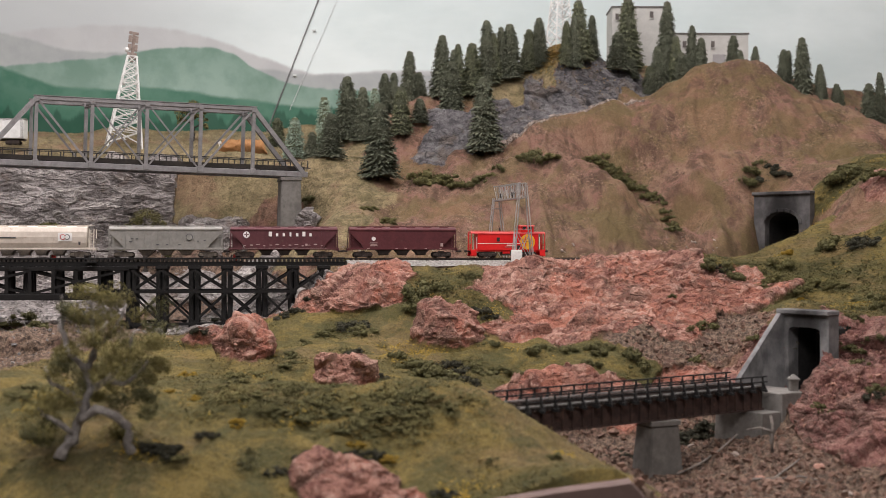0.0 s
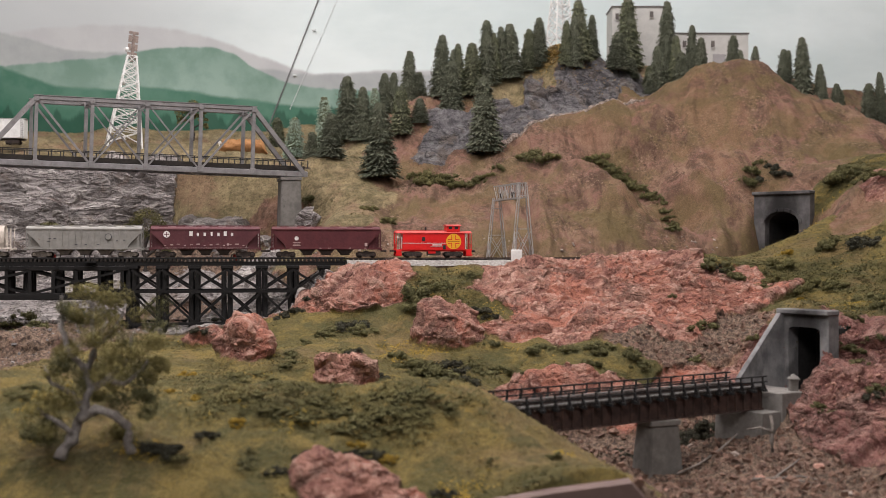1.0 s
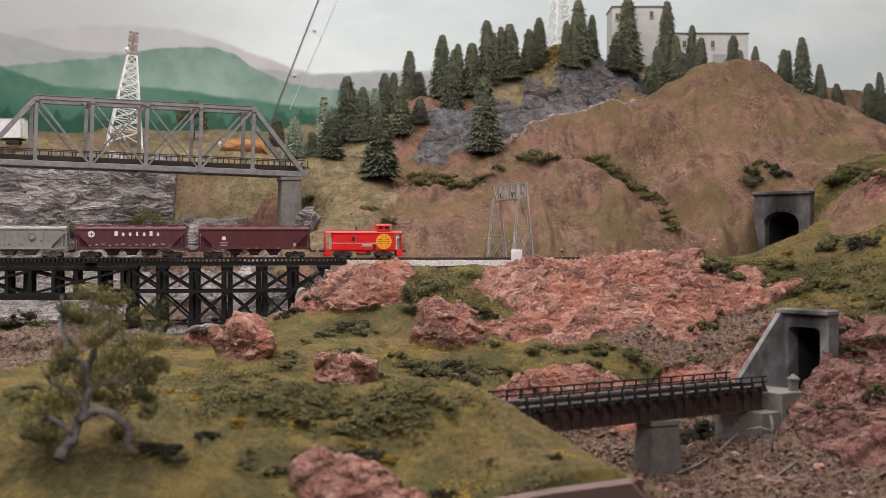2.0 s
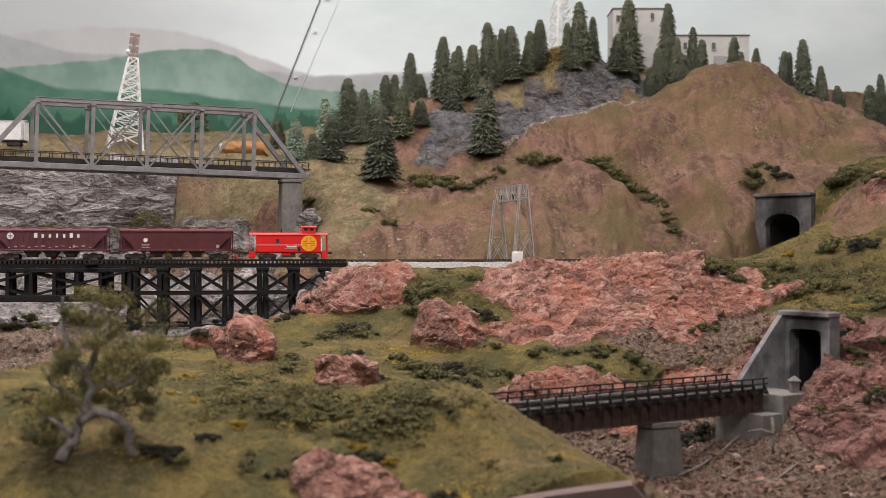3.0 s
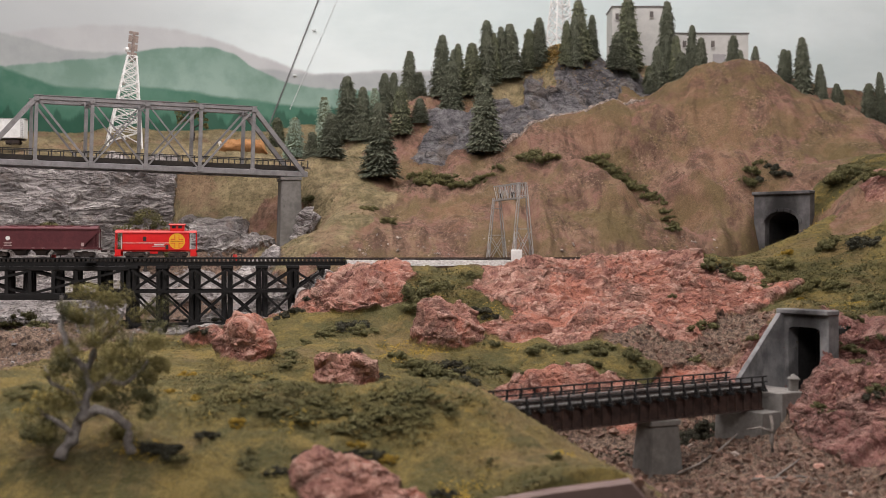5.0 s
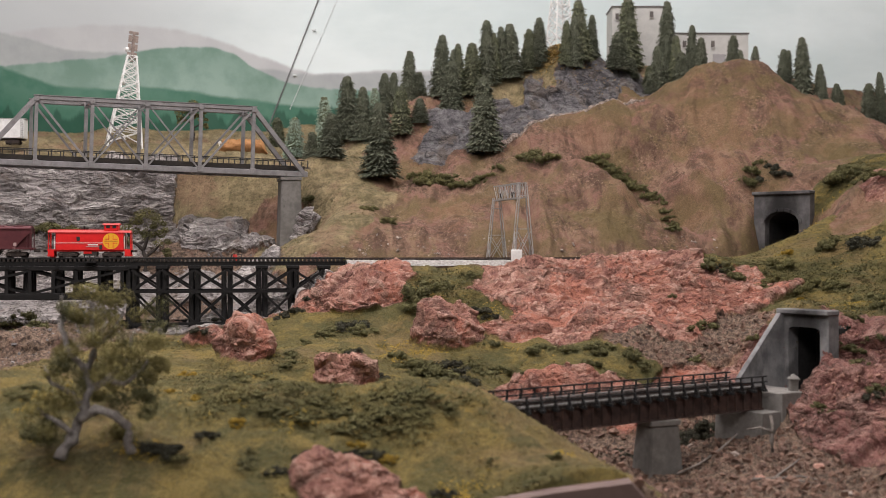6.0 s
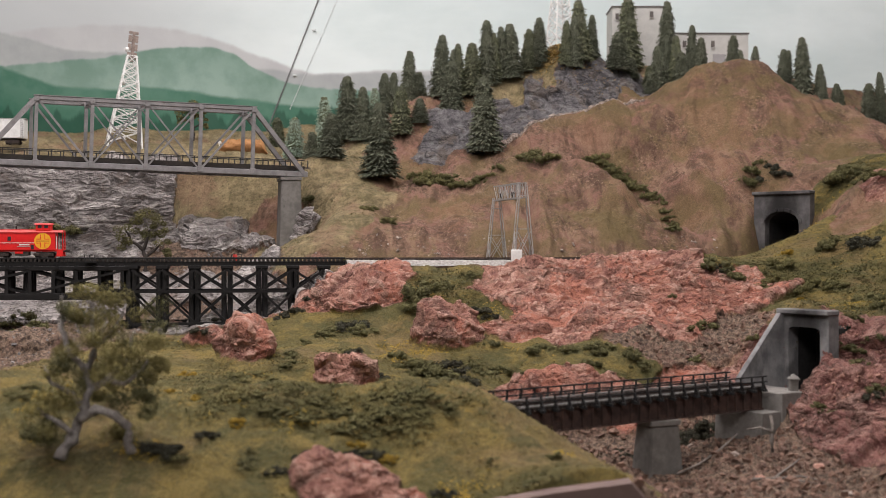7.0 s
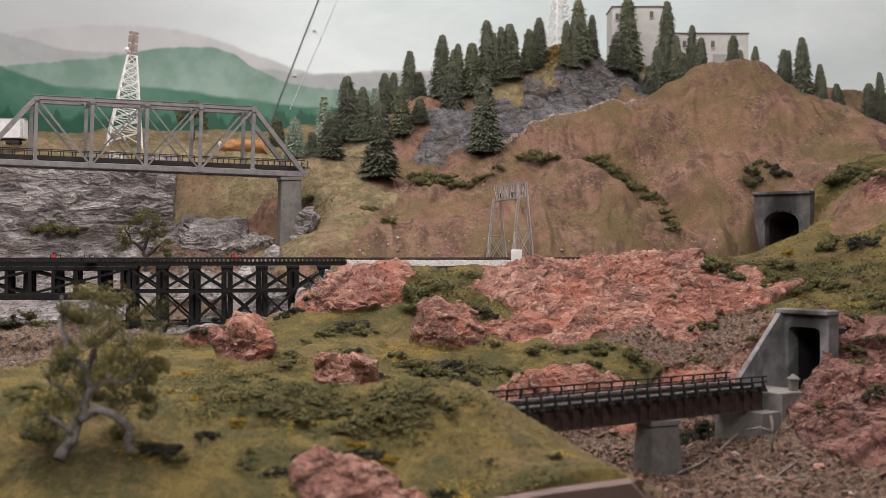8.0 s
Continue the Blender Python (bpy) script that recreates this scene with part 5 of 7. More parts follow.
def backdrop_strip():
    """A joint between the backdrop sheets: a raised cover strip that leans, with screw heads."""
    y = 3.238
    a, b = Vector((-0.313, y, 2.16)), Vector((-0.47, y, 1.76))
    t = thing("joint_strip", pose(0, 0, 0), "pale cover strip over a slanting joint in the painted backdrop", "strip", kind="structure")
    paint = plain("strip_paint", (0.50, 0.53, 0.53), (0.60, 0.63, 0.63), 0.5, scale=12)
    # a solid bar whose dark colour stands for the shade in the joint
    bm = bmesh.new()
    bar(bm, a, b, 0.0022, 0.003)
    part("dark_edge", bm, plain("joint_shadow_gap", (0.10, 0.10, 0.10), (0.16, 0.16, 0.16), 0.8), t, "dark bar coloured as the shaded gap of the joint")
    part("faint_edge", one_bar(a + Vector((0.052, 0, 0)), b + Vector((0.062, 0, 0.06))), paint, t, "faint far edge of the cover strip")
    for u, w in ((0.1, 0.35), (0.32, 0.42), (0.62, 0.2)):
        c = a.lerp(b, u) + Vector((0.012 + 0.02 * w, -0.002, 0))
        bm = bmesh.new()
        box(bm, *c, 0.010, 0.003, 0.005, 0.001)
        part("screw_cover", bm, paint, t)
    return t


backdrop_strip()


# ---------- the freight train ----------
MAROON = plain("oxide_maroon_paint", (0.070, 0.017, 0.021), (0.105, 0.027, 0.031), 0.55, scale=45, wear=(0.09, 0.035, 0.032))
MAROON_B = plain("dusty_maroon_paint", (0.078, 0.024, 0.030), (0.118, 0.040, 0.046), 0.6, scale=45, wear=(0.11, 0.06, 0.05))
HOPPER_GREY = plain("weathered_grey_paint", (0.20, 0.195, 0.18), (0.29, 0.28, 0.26), 0.65, scale=40, wear=(0.19, 0.15, 0.115))
CREAM = plain("weathered_cream_paint", (0.50, 0.44, 0.38), (0.66, 0.60, 0.53), 0.6, scale=35, wear=(0.38, 0.27, 0.19))
CABOOSE_RED = plain("bright_red_paint", (0.62, 0.012, 0.014), (0.70, 0.022, 0.02), 0.45, scale=50)
ROOF_RED = plain("dusty_red_roof", (0.50, 0.05, 0.05), (0.60, 0.09, 0.08), 0.6, scale=60)
YELLOW = plain("emblem_yellow", (0.75, 0.36, 0.02), (0.82, 0.43, 0.03), 0.5, scale=90)
DECAL = plain("white_lettering", (0.68, 0.66, 0.64), (0.80, 0.78, 0.76), 0.6, scale=200)
DULL = plain("faded_lettering", (0.34, 0.24, 0.23), (0.45, 0.34, 0.32), 0.7, scale=200)
DARK_DECAL = plain("dark_lettering", (0.04, 0.04, 0.05), (0.09, 0.09, 0.09), 0.6, scale=200)
TRUCK_BLACK = plain("grimy_truck_metal", (0.022, 0.018, 0.017), (0.06, 0.045, 0.038), 0.75, scale=120)
TRUCK_DUST = plain("dusty_truck_metal", (0.07, 0.06, 0.053), (0.17, 0.145, 0.12), 0.8, scale=120)
WHEEL_R = 0.0048
WHEELSETS = []
CARS = []


def one(fill):
    bm = bmesh.new()
    fill(bm)
    return bm


def prism(bm, prof, y0, y1):
    """A side outline of (x, z) carried across from y0 to y1."""
    a = [bm.verts.new((x, y0, z)) for x, z in prof]
    b = [bm.verts.new((x, y1, z)) for x, z in prof]
    bm.faces.new(a), bm.faces.new(b[::-1])
    for k in range(len(prof)):
        j = (k + 1) % len(prof)
        bm.faces.new((a[k], b[k], b[j], a[j]))


def loft_x(bm, prof, x0, x1):
    """A cross outline of (y, z) carried along from x0 to x1."""
    a = [bm.verts.new((x0, y, z)) for y, z in prof]
    b = [bm.verts.new((x1, y, z)) for y, z in prof]
    bm.faces.new(a), bm.faces.new(b[::-1])
    for k in range(len(prof)):
        j = (k + 1) % len(prof)
        bm.faces.new((a[k], b[k], b[j], a[j]))


def bogie(car, x, material, base=0.0205):
    t = new("truck")
    t.parent, t.location = car, (x, 0, 0)
    for y in (-0.0115, 0.0115):
        bm = bmesh.new()
        prism(bm, [(-0.0150, 0.0062), (-0.0125, 0.0078), (-0.006, 0.0092), (0.006, 0.0092), (0.0125, 0.0078), (0.0150, 0.0062), (0.0142, 0.0036),
                   (0.0085, 0.0032), (0.0045, 0.0016), (-0.0045, 0.0016), (-0.0085, 0.0032), (-0.0142, 0.0036)], y - 0.0012, y + 0.0012)
        for dx in (-0.0020, 0.0, 0.0020):
            tube(bm, [(dx, y * 1.06, 0.0022), (dx, y * 1.06, 0.0066)], [0.0011, 0.0011], 6)
        for dx in (-base / 2, base / 2):
            box(bm, dx, y * 1.09, 0.0050, 0.0046, 0.003, 0.0046, 0.0006)
        part("side_frame", bm, material, t)
    part("bolster", one(lambda b: box(b, 0, 0, 0.0085, 0.006, 0.022, 0.004)), TRUCK_BLACK, t)
    for dx in (-base / 2, base / 2):
        bm = bmesh.new()
        turn = Matrix.Rotation(math.pi / 2, 4, "X")
        for y in (-0.0086, 0.0086):
            bmesh.ops.create_cone(bm, cap_ends=True, segments=20, radius1=WHEEL_R, radius2=WHEEL_R, depth=0.0026, matrix=Matrix.Translation((0, y, 0)) @ turn)
            bmesh.ops.create_cone(bm, cap_ends=True, segments=8, radius1=0.0021, radius2=0.0021, depth=0.0034, matrix=Matrix.Translation((0, y, 0)) @ turn)
            box(bm, 0.0029, y, 0, 0.0011, 0.0032, 0.0011)
        bmesh.ops.create_cone(bm, cap_ends=True, segments=8, radius1=0.0012, radius2=0.0012, depth=0.024, matrix=turn)
        w = part("wheelset", bm, TRUCK_BLACK, t, "dark steel wheels on an axle")
        WHEELSETS.append((w, dx))
    return t


def couplers(car, half):
    for d in (-1, 1):
        bm = bmesh.new()
        box(bm, d * (half + 0.0035), 0, 0.0105, 0.009, 0.0028, 0.0028, 0.0004)
        box(bm, d * (half + 0.0068), 0.001 * d, 0.0105, 0.003, 0.0042, 0.0036, 0.0005)
        part("coupler", bm, TRUCK_BLACK, car)


def ladder(car, x, y, z0, z1, material, wide=0.0045):
    bm = bmesh.new()
    for dx in (-wide / 2, wide / 2):
        bar(bm, (x + dx, y, z0), (x + dx, y, z1), 0.0007)
    n = int((z1 - z0) / 0.0042)
    for i in range(n):
        z = z0 + 0.002 + i * 0.0042
        bar(bm, (x - wide / 2, y, z), (x + wide / 2, y, z), 0.0007)
    part("ladder", bm, material, car)


def decal(car, x, z, w, h, y, material=None, name="lettering"):
    part(name, one(lambda b: box(b, x, y, z, w, 0.0003, h)), material or DECAL, car)


def disc(car, x, z, r, y, material, name, label=""):
    bm = bmesh.new()
    bmesh.ops.create_cone(bm, cap_ends=True, segments=32, radius1=r, radius2=r, depth=0.0004,
                          matrix=Matrix.Translation((x, y, z)) @ Matrix.Rotation(math.pi / 2, 4, "X"))
    return part(name, bm, material, car, label)


def covered_hopper(s, length, paint, truck_paint, label, ribs=0, curved=False, chutes=3):
    car = thing("hopper_car", pose(0, 0, 0), label, "freight car", "train of freight cars")
    CARS.append((car, s))
    h, hw, zs, ze, zr = length / 2, 0.0158, 0.0145, 0.0445, 0.0485
    cut = 0.021
    bm = bmesh.new()
    if curved:
        prof = [(-0.0125, zs), (-0.0158, 0.023), (-0.0168, 0.032), (-0.0160, 0.040), (-0.0125, 0.0465), (-0.006, 0.0488), (0.006, 0.0488), (0.0125, 0.0465),
                (0.0160, 0.040), (0.0168, 0.032), (0.0158, 0.023), (0.0125, zs)]
        n = len(prof)
        stations = [(-h + 0.013, 0.96), (-h + 0.016, 1.0), (h - 0.016, 1.0), (h - 0.013, 0.96)]
        rings = [[bm.verts.new((x, y * k, 0.030 + (z - 0.030) * k)) for y, z in prof] for x, k in stations]
        for a, b in zip(rings, rings[1:]):
            for k in range(n):
                bm.faces.new((a[k], a[(k + 1) % n], b[(k + 1) % n], b[k]))
        bm.faces.new(rings[0]), bm.faces.new(rings[-1][::-1])
        part("tank_body", bm, paint, car, smooth=False)
    else:
        prism(bm, [(-h + 0.004, ze), (-h + 0.004, 0.0385), (-h + cut, 0.0215), (-h + cut + 0.004, zs), (h - cut - 0.004, zs), (h - cut, 0.0215), (h - 0.004, 0.0385), (h - 0.004, ze)], -hw, hw)
        part("body", bm, paint, car)
        bm = bmesh.new()
        loft_x(bm, [(-hw - 0.0006, ze), (-hw + 0.001, ze + 0.0016), (-0.006, zr), (0.006, zr), (hw - 0.001, ze + 0.0016), (hw + 0.0006, ze)], -h + 0.003, h - 0.003)
        part("roof", bm, paint, car)
    for y in (-hw, hw):
        part("side_sill", one(lambda b: box(b, 0, y, zs - 0.0003, length - 0.006, 0.0016, 0.0026, 0.0003)), paint, car)
        if not curved:
            part("top_rail", one(lambda b: box(b, 0, y * 1.02, ze - 0.0008, length - 0.007, 0.0012, 0.0022, 0.0003)), paint, car)
    for i in range(ribs):
        x = -h + cut + 0.006 + (length - 2 * cut - 0.012) * i / max(ribs - 1, 1)
        for y in (-hw - 0.0005, hw + 0.0005):
            part("rib", one(lambda b: box(b, x, y, (zs + ze) / 2, 0.0011, 0.0012, ze - zs - 0.003)), paint, car)
    for d in (-1, 1):
        part("end_sill", one(lambda b: box(b, d * (h - 0.002), 0, 0.0135, 0.004, 0.030, 0.004, 0.0004)), paint, car)
        for y in (-hw + 0.001, hw - 0.001):
            part("corner_post", one(lambda b: bar(b, (d * (h - 0.003), y, 0.0135), (d * (h - 0.003), y, ze), 0.0012)), paint, car)
            part("slope_post", one(lambda b: bar(b, (d * (h - 0.010), y, 0.0145), (d * (h - 0.0095), y, 0.034 if not curved else 0.044), 0.0009)), paint, car)
        ladder(car, d * (h - 0.006), -hw + 0.0003, 0.010, ze - 0.002, paint)
        if not curved:
            part("slope_sheet", one(lambda b: prism(b, [(d * (h - 0.0055), 0.0385), (d * (h - 0.0055), 0.0135), (d * (h - cut - 0.003), 0.0135), (d * (h - cut), 0.0215)], -0.0115, 0.0115)), paint, car)
        part("bulkhead_plate", one(lambda b: box(b, d * (h - 0.0115), 0, 0.022, 0.001, 0.018, 0.016)), paint, car)
        part("brake_wheel" if d < 0 else "grab_iron", one(lambda b: (bar(b, (d * (h - 0.001), -0.006, 0.026), (d * (h - 0.001), 0.006, 0.026), 0.0008),
             bar(b, (d * (h - 0.001), 0, 0.014), (d * (h - 0.001), 0, 0.030), 0.0008))), truck_paint, car)
    part("roof_walk", one(lambda b: box(b, 0, 0, zr + 0.0012, length - 0.008, 0.0075, 0.0007)), paint, car)
    for i in range(6):
        x = -h + 0.022 + (length - 0.044) * i / 5
        for y in (-0.0085, 0.0085):
            part("hatch", one(lambda b: box(b, x, y, zr - 0.0008, 0.014, 0.004, 0.0022, 0.0005)), paint, car)
    room = length - 2 * 0.043
    for i in range(chutes):
        x = -room / 2 + room * (i + 0.5) / chutes
        w = room / chutes / 2 - 0.0006
        bm = bmesh.new()
        prism(bm, [(x - w, zs), (x - 0.006, 0.0058), (x + 0.006, 0.0058), (x + w, zs)], -0.0125, 0.0125)
        box(bm, x, 0, 0.0050, 0.014, 0.022, 0.0018)
        part("hopper_chute", bm, TRUCK_BLACK if paint in (MAROON, MAROON_B) else truck_paint, car)
    couplers(car, h)
    for x in (-h + 0.0245, h - 0.0245):
        bogie(car, x, truck_paint)
    return car, h, -hw - 0.0013


# lettered maroon hopper
car, h, y = covered_hopper(-0.2515, 0.1700, MAROON_B, TRUCK_BLACK, "dusty maroon ribbed hopper car with large white lettering", ribs=14)
mark = disc(car, -0.0580, 0.0360, 0.0050, y, DECAL, "round_emblem", "white round emblem with a dark cross")
part("emblem_bar", one(lambda b: box(b, -0.0580, y - 0.0003, 0.0360, 0.0012, 0.0002, 0.0075)), MAROON_B, mark)
part("emblem_bar", one(lambda b: box(b, -0.0580, y - 0.0003, 0.0360, 0.0075, 0.0002, 0.0012)), MAROON_B, mark)
for i, (w, hh) in enumerate(((0.0065, 0.0072), (0.0045, 0.0050), (0.0045, 0.0050), (0.0036, 0.0062), (0.0045, 0.0050), (0.0058, 0.0072), (0.0045, 0.0050))):
    decal(car, -0.0215 + i * 0.0103, 0.0335 + hh / 2, w * 0.78, hh, y)
for i in range(13):
    decal(car, -0.060 + i * 0.0098, 0.0190 + 0.001 * (i % 3), 0.003 + 0.0012 * ((i * 7) % 3), 0.0010 + 0.0007 * (i % 2), y, DULL)
decal(car, 0.034, 0.0205, 0.0034, 0.0034, y, DULL)
decal(car, 0, 0.0152, 0.130, 0.0006, y - 0.0002, DULL, "sill_stripe")
# smooth maroon hopper
car, h, y = covered_hopper(-0.0661, 0.1745, MAROON, TRUCK_BLACK, "clean maroon smooth-sided hopper car with a small white emblem", ribs=0, chutes=3)
disc(car, -0.0465, 0.0300, 0.0032, y + 0.001, DECAL, "round_emblem", "small white round emblem")
for z, w in ((0.0235, 0.012), (0.0212, 0.010), (0.0190, 0.012)):
    decal(car, -0.0465, z, w, 0.0010, y + 0.001, DULL)
decal(car, 0.0615, 0.0205, 0.0042, 0.0052, y + 0.001, DULL)
for x in (-0.055, -0.01, 0.004, 0.036, 0.06):
    decal(car, x, 0.0150, 0.004, 0.0008, y + 0.0006, DULL)
# grey hopper
car, h, y = covered_hopper(-0.4307, 0.1750, HOPPER_GREY, TRUCK_DUST, "weathered grey ribbed hopper car with rust streaks", ribs=14)
ring = disc(car, 0.0350, 0.0320, 0.0052, y, DARK_DECAL, "round_emblem", "dark ring emblem")
disc(ring, 0.0350, 0.0320, 0.0043, y - 0.0003, HOPPER_GREY, "emblem_centre")
for x, z, w in ((-0.050, 0.0295, 0.004), (-0.043, 0.0295, 0.004), (-0.052, 0.0250, 0.005), (0.048, 0.026, 0.003), (0.058, 0.027, 0.003), (-0.012, 0.0205, 0.004), (0.002, 0.0205, 0.003), (0.020, 0.0205, 0.004)):
    decal(car, x, z, w, 0.0014, y, DARK_DECAL)
# cream cylindrical hopper
car, h, y = covered_hopper(-0.6265, 0.1850, CREAM, TRUCK_DUST, "dirty cream round-sided hopper car with red and blue emblem", curved=True, chutes=4)
sign = part("emblem_board", one(lambda b: box(b, 0.0475, -0.0168, 0.0320, 0.020, 0.0006, 0.0125)), WHITE, car)
for dx, m in ((-0.0032, RED_PAINT), (0.0032, DARK_DECAL)):
    disc(sign, 0.0475 + dx, 0.0320, 0.0042, -0.0173, m, "emblem_ring")
    disc(sign, 0.0475 + dx, 0.0320, 0.0030, -0.0176, WHITE, "emblem_centre")
decal(car, 0.0685, 0.0225, 0.0030, 0.0048, -0.0163, DARK_DECAL)
decal(car, -0.035, 0.0310, 0.024, 0.0020, -0.0170, DARK_DECAL)


def caboose(s):
    car = thing("caboose", pose(0, 0, 0), "bright red caboose with yellow round emblem and cupola", "caboose", "train of freight cars")
    CARS.append((car, s))
    hb, hw = 0.0495, 0.0150
    part("body", one(lambda b: box(b, 0, 0, 0.0255, hb * 2, hw * 2, 0.0275, 0.0005)), CABOOSE_RED, car)
    bm = bmesh.new()
    loft_x(bm, [(-hw - 0.0012, 0.0386), (-hw + 0.001, 0.0404), (-0.006, 0.0418), (0.006, 0.0418), (hw - 0.001, 0.0404), (hw + 0.0012, 0.0386)], -0.0605, 0.0605)
    part("roof", bm, ROOF_RED, car)
    cup = part("cupola", one(lambda b: box(b, 0.0315, 0, 0.0458, 0.021, 0.026, 0.0098, 0.0006)), CABOOSE_RED, car)
    bm = bmesh.new()
    loft_x(bm, [(-0.0145, 0.0503), (-0.012, 0.0518), (0, 0.0526), (0.012, 0.0518), (0.0145, 0.0503)], 0.0190, 0.0440)
    part("cupola_roof", bm, ROOF_RED, cup)
    for x in (0.0268, 0.0362):
        part("cupola_window", one(lambda b: box(b, x, -0.0131, 0.0472, 0.0058, 0.0006, 0.0042, 0.0002)), BLACK, cup)
    part("roof_walk", one(lambda b: box(b, -0.018, 0, 0.0428, 0.084, 0.006, 0.0008)), ROOF_RED, car)
    part("chimney", one(lambda b: tube(b, [(-0.010, 0.006, 0.041), (-0.010, 0.006, 0.0485)], [0.0011, 0.0013], 8)), BLACK, car)
    y = -hw - 0.0002
    w = part("window", one(lambda b: box(b, -0.0165, y, 0.0290, 0.0050, 0.0008, 0.0066, 0.0002)), BLACK, car, "small dark window")
    part("window_frame", one(lambda b: box(b, -0.0165, y - 0.0003, 0.0254, 0.0062, 0.0008, 0.0008)), CABOOSE_RED, w)
    decal(car, -0.004, 0.0228, 0.092, 0.0008, y, DECAL, "stripe")
    em = disc(car, 0.0315, 0.0255, 0.0122, y, YELLOW, "round_emblem", "yellow round emblem with a red cross")
    for sx in (-1, 1):
        for sz in (-1, 1):
            part("emblem_notch", one(lambda b: (box(b, 0.0315 + sx * 0.0031, y - 0.0003, 0.0255 + sz * 0.0060, 0.0010, 0.0002, 0.0078),
                 box(b, 0.0315 + sx * 0.0060, y - 0.0003, 0.0255 + sz * 0.0030, 0.0068, 0.0002, 0.0010))), CABOOSE_RED, em)
    part("emblem_bar", one(lambda b: box(b, 0.0315, y - 0.0003, 0.0255, 0.019, 0.0002, 0.0012)), plain("emblem_brown", (0.4, 0.13, 0.02), (0.45, 0.16, 0.02)), em)
    decal(car, 0.005, 0.0200, 0.015, 0.0016, y), decal(car, 0.004, 0.0172, 0.019, 0.0011, y, DULL)
    part("battery_box", one(lambda b: box(b, 0.0165, y, 0.0165, 0.0045, 0.0008, 0.0066)), BLACK, car)
    part("under_frame", one(lambda b: box(b, 0, 0, 0.0110, 0.118, 0.024, 0.0025)), CABOOSE_RED, car)
    part("tool_box", one(lambda b: box(b, 0.001, -0.004, 0.0068, 0.020, 0.018, 0.0064, 0.0006)), TRUCK_BLACK, car)
    part("step_box", one(lambda b: box(b, -0.003, -0.0125, 0.0085, 0.012, 0.002, 0.0040, 0.0003)), CABOOSE_RED, car)
    for d in (-1, 1):
        part("platform", one(lambda b: box(b, d * 0.0555, 0, 0.0122, 0.012, 0.030, 0.0016)), CABOOSE_RED, car)
        for yy in (-0.0135, 0.0135):
            part("steps", one(lambda b: (box(b, d * 0.0560, yy, 0.0072, 0.0088, 0.0038, 0.0100, 0.0003), box(b, d * 0.0565, yy, 0.0042, 0.0105, 0.0046, 0.0014))), CABOOSE_RED, car)
            part("roof_post", one(lambda b: bar(b, (d * 0.0600, yy, 0.0125), (d * 0.0600, yy, 0.0390), 0.0010)), CABOOSE_RED, car)
            part("grab_rail", one(lambda b: bar(b, (d * 0.0512, yy * 1.05, 0.0135), (d * 0.0512, yy * 1.05, 0.0330), 0.0008)), DECAL, car)
        part("end_railing", one(lambda b: (bar(b, (d * 0.0605, -0.0135, 0.0215), (d * 0.0605, 0.0135, 0.0215), 0.0010), bar(b, (d * 0.0605, -0.0135, 0.0172), (d * 0.0605, 0.0135, 0.0172), 0.0008),
             box(b, d * 0.0605, -0.010, 0.0175, 0.0008, 0.006, 0.009), box(b, d * 0.0605, 0.010, 0.0175, 0.0008, 0.006, 0.009))), CABOOSE_RED, car)
        part("ladder", one(lambda b: (bar(b, (d * 0.0602, 0.004, 0.013), (d * 0.0602, 0.004, 0.042), 0.0007), bar(b, (d * 0.0602, 0.009, 0.013), (d * 0.0602, 0.009, 0.042), 0.0007))), CABOOSE_RED, car)
    couplers(car, 0.0605)
    for x in (-0.0325, 0.0325):
        bogie(car, x, TRUCK_BLACK, 0.0180)


caboose(0.1032)


CONIFERS = []
CONIFERS += [(-0.122, 2.352, 0.146, 0.068, 0), (0.085, 2.472, 0.152, 0.067, 0), (-0.224, 2.420, 0.089, 0.051, 0), (-0.245, 2.552, 0.126, 0.045, 2), (-0.316, 2.599, 0.088, 0.043, 2), (-0.275, 2.535, 0.062, 0.033, 0), (-0.370, 2.709, 0.068, 0.040, 1), (-0.201, 2.603, 0.136, 0.058, 0), (-0.172, 2.569, 0.115, 0.043, 0), (-0.148, 2.595, 0.091, 0.036, 2), (-0.087, 2.543, 0.103, 0.045, 1), (-0.049, 2.560, 0.053, 0.036, 0), (-0.125, 2.647, 0.089, 0.039, 0), (-0.117, 2.800, 0.107, 0.036, 0), (-0.081, 2.800, 0.137, 0.044, 0)]
CONIFERS += [(-0.056, 2.800, 0.079, 0.042, 0), (-0.006, 2.683, 0.139, 0.047, 0), (0.018, 2.630, 0.108, 0.051, 0), (0.020, 2.674, 0.113, 0.032, 0), (0.035, 2.678, 0.118, 0.035, 1), (0.064, 2.669, 0.116, 0.052, 1), (0.097, 2.683, 0.143, 0.045, 0), (0.111, 2.687, 0.114, 0.035, 1), (0.132, 2.705, 0.117, 0.038, 0), (0.150, 2.709, 0.124, 0.053, 0), (0.188, 2.737, 0.069, 0.038, 1), (0.194, 2.750, 0.087, 0.038, 1), (0.216, 2.755, 0.104, 0.043, 0), (0.207, 2.746, 0.062, 0.036, 0), (0.313, 2.760, 0.142, 0.051, 1)]
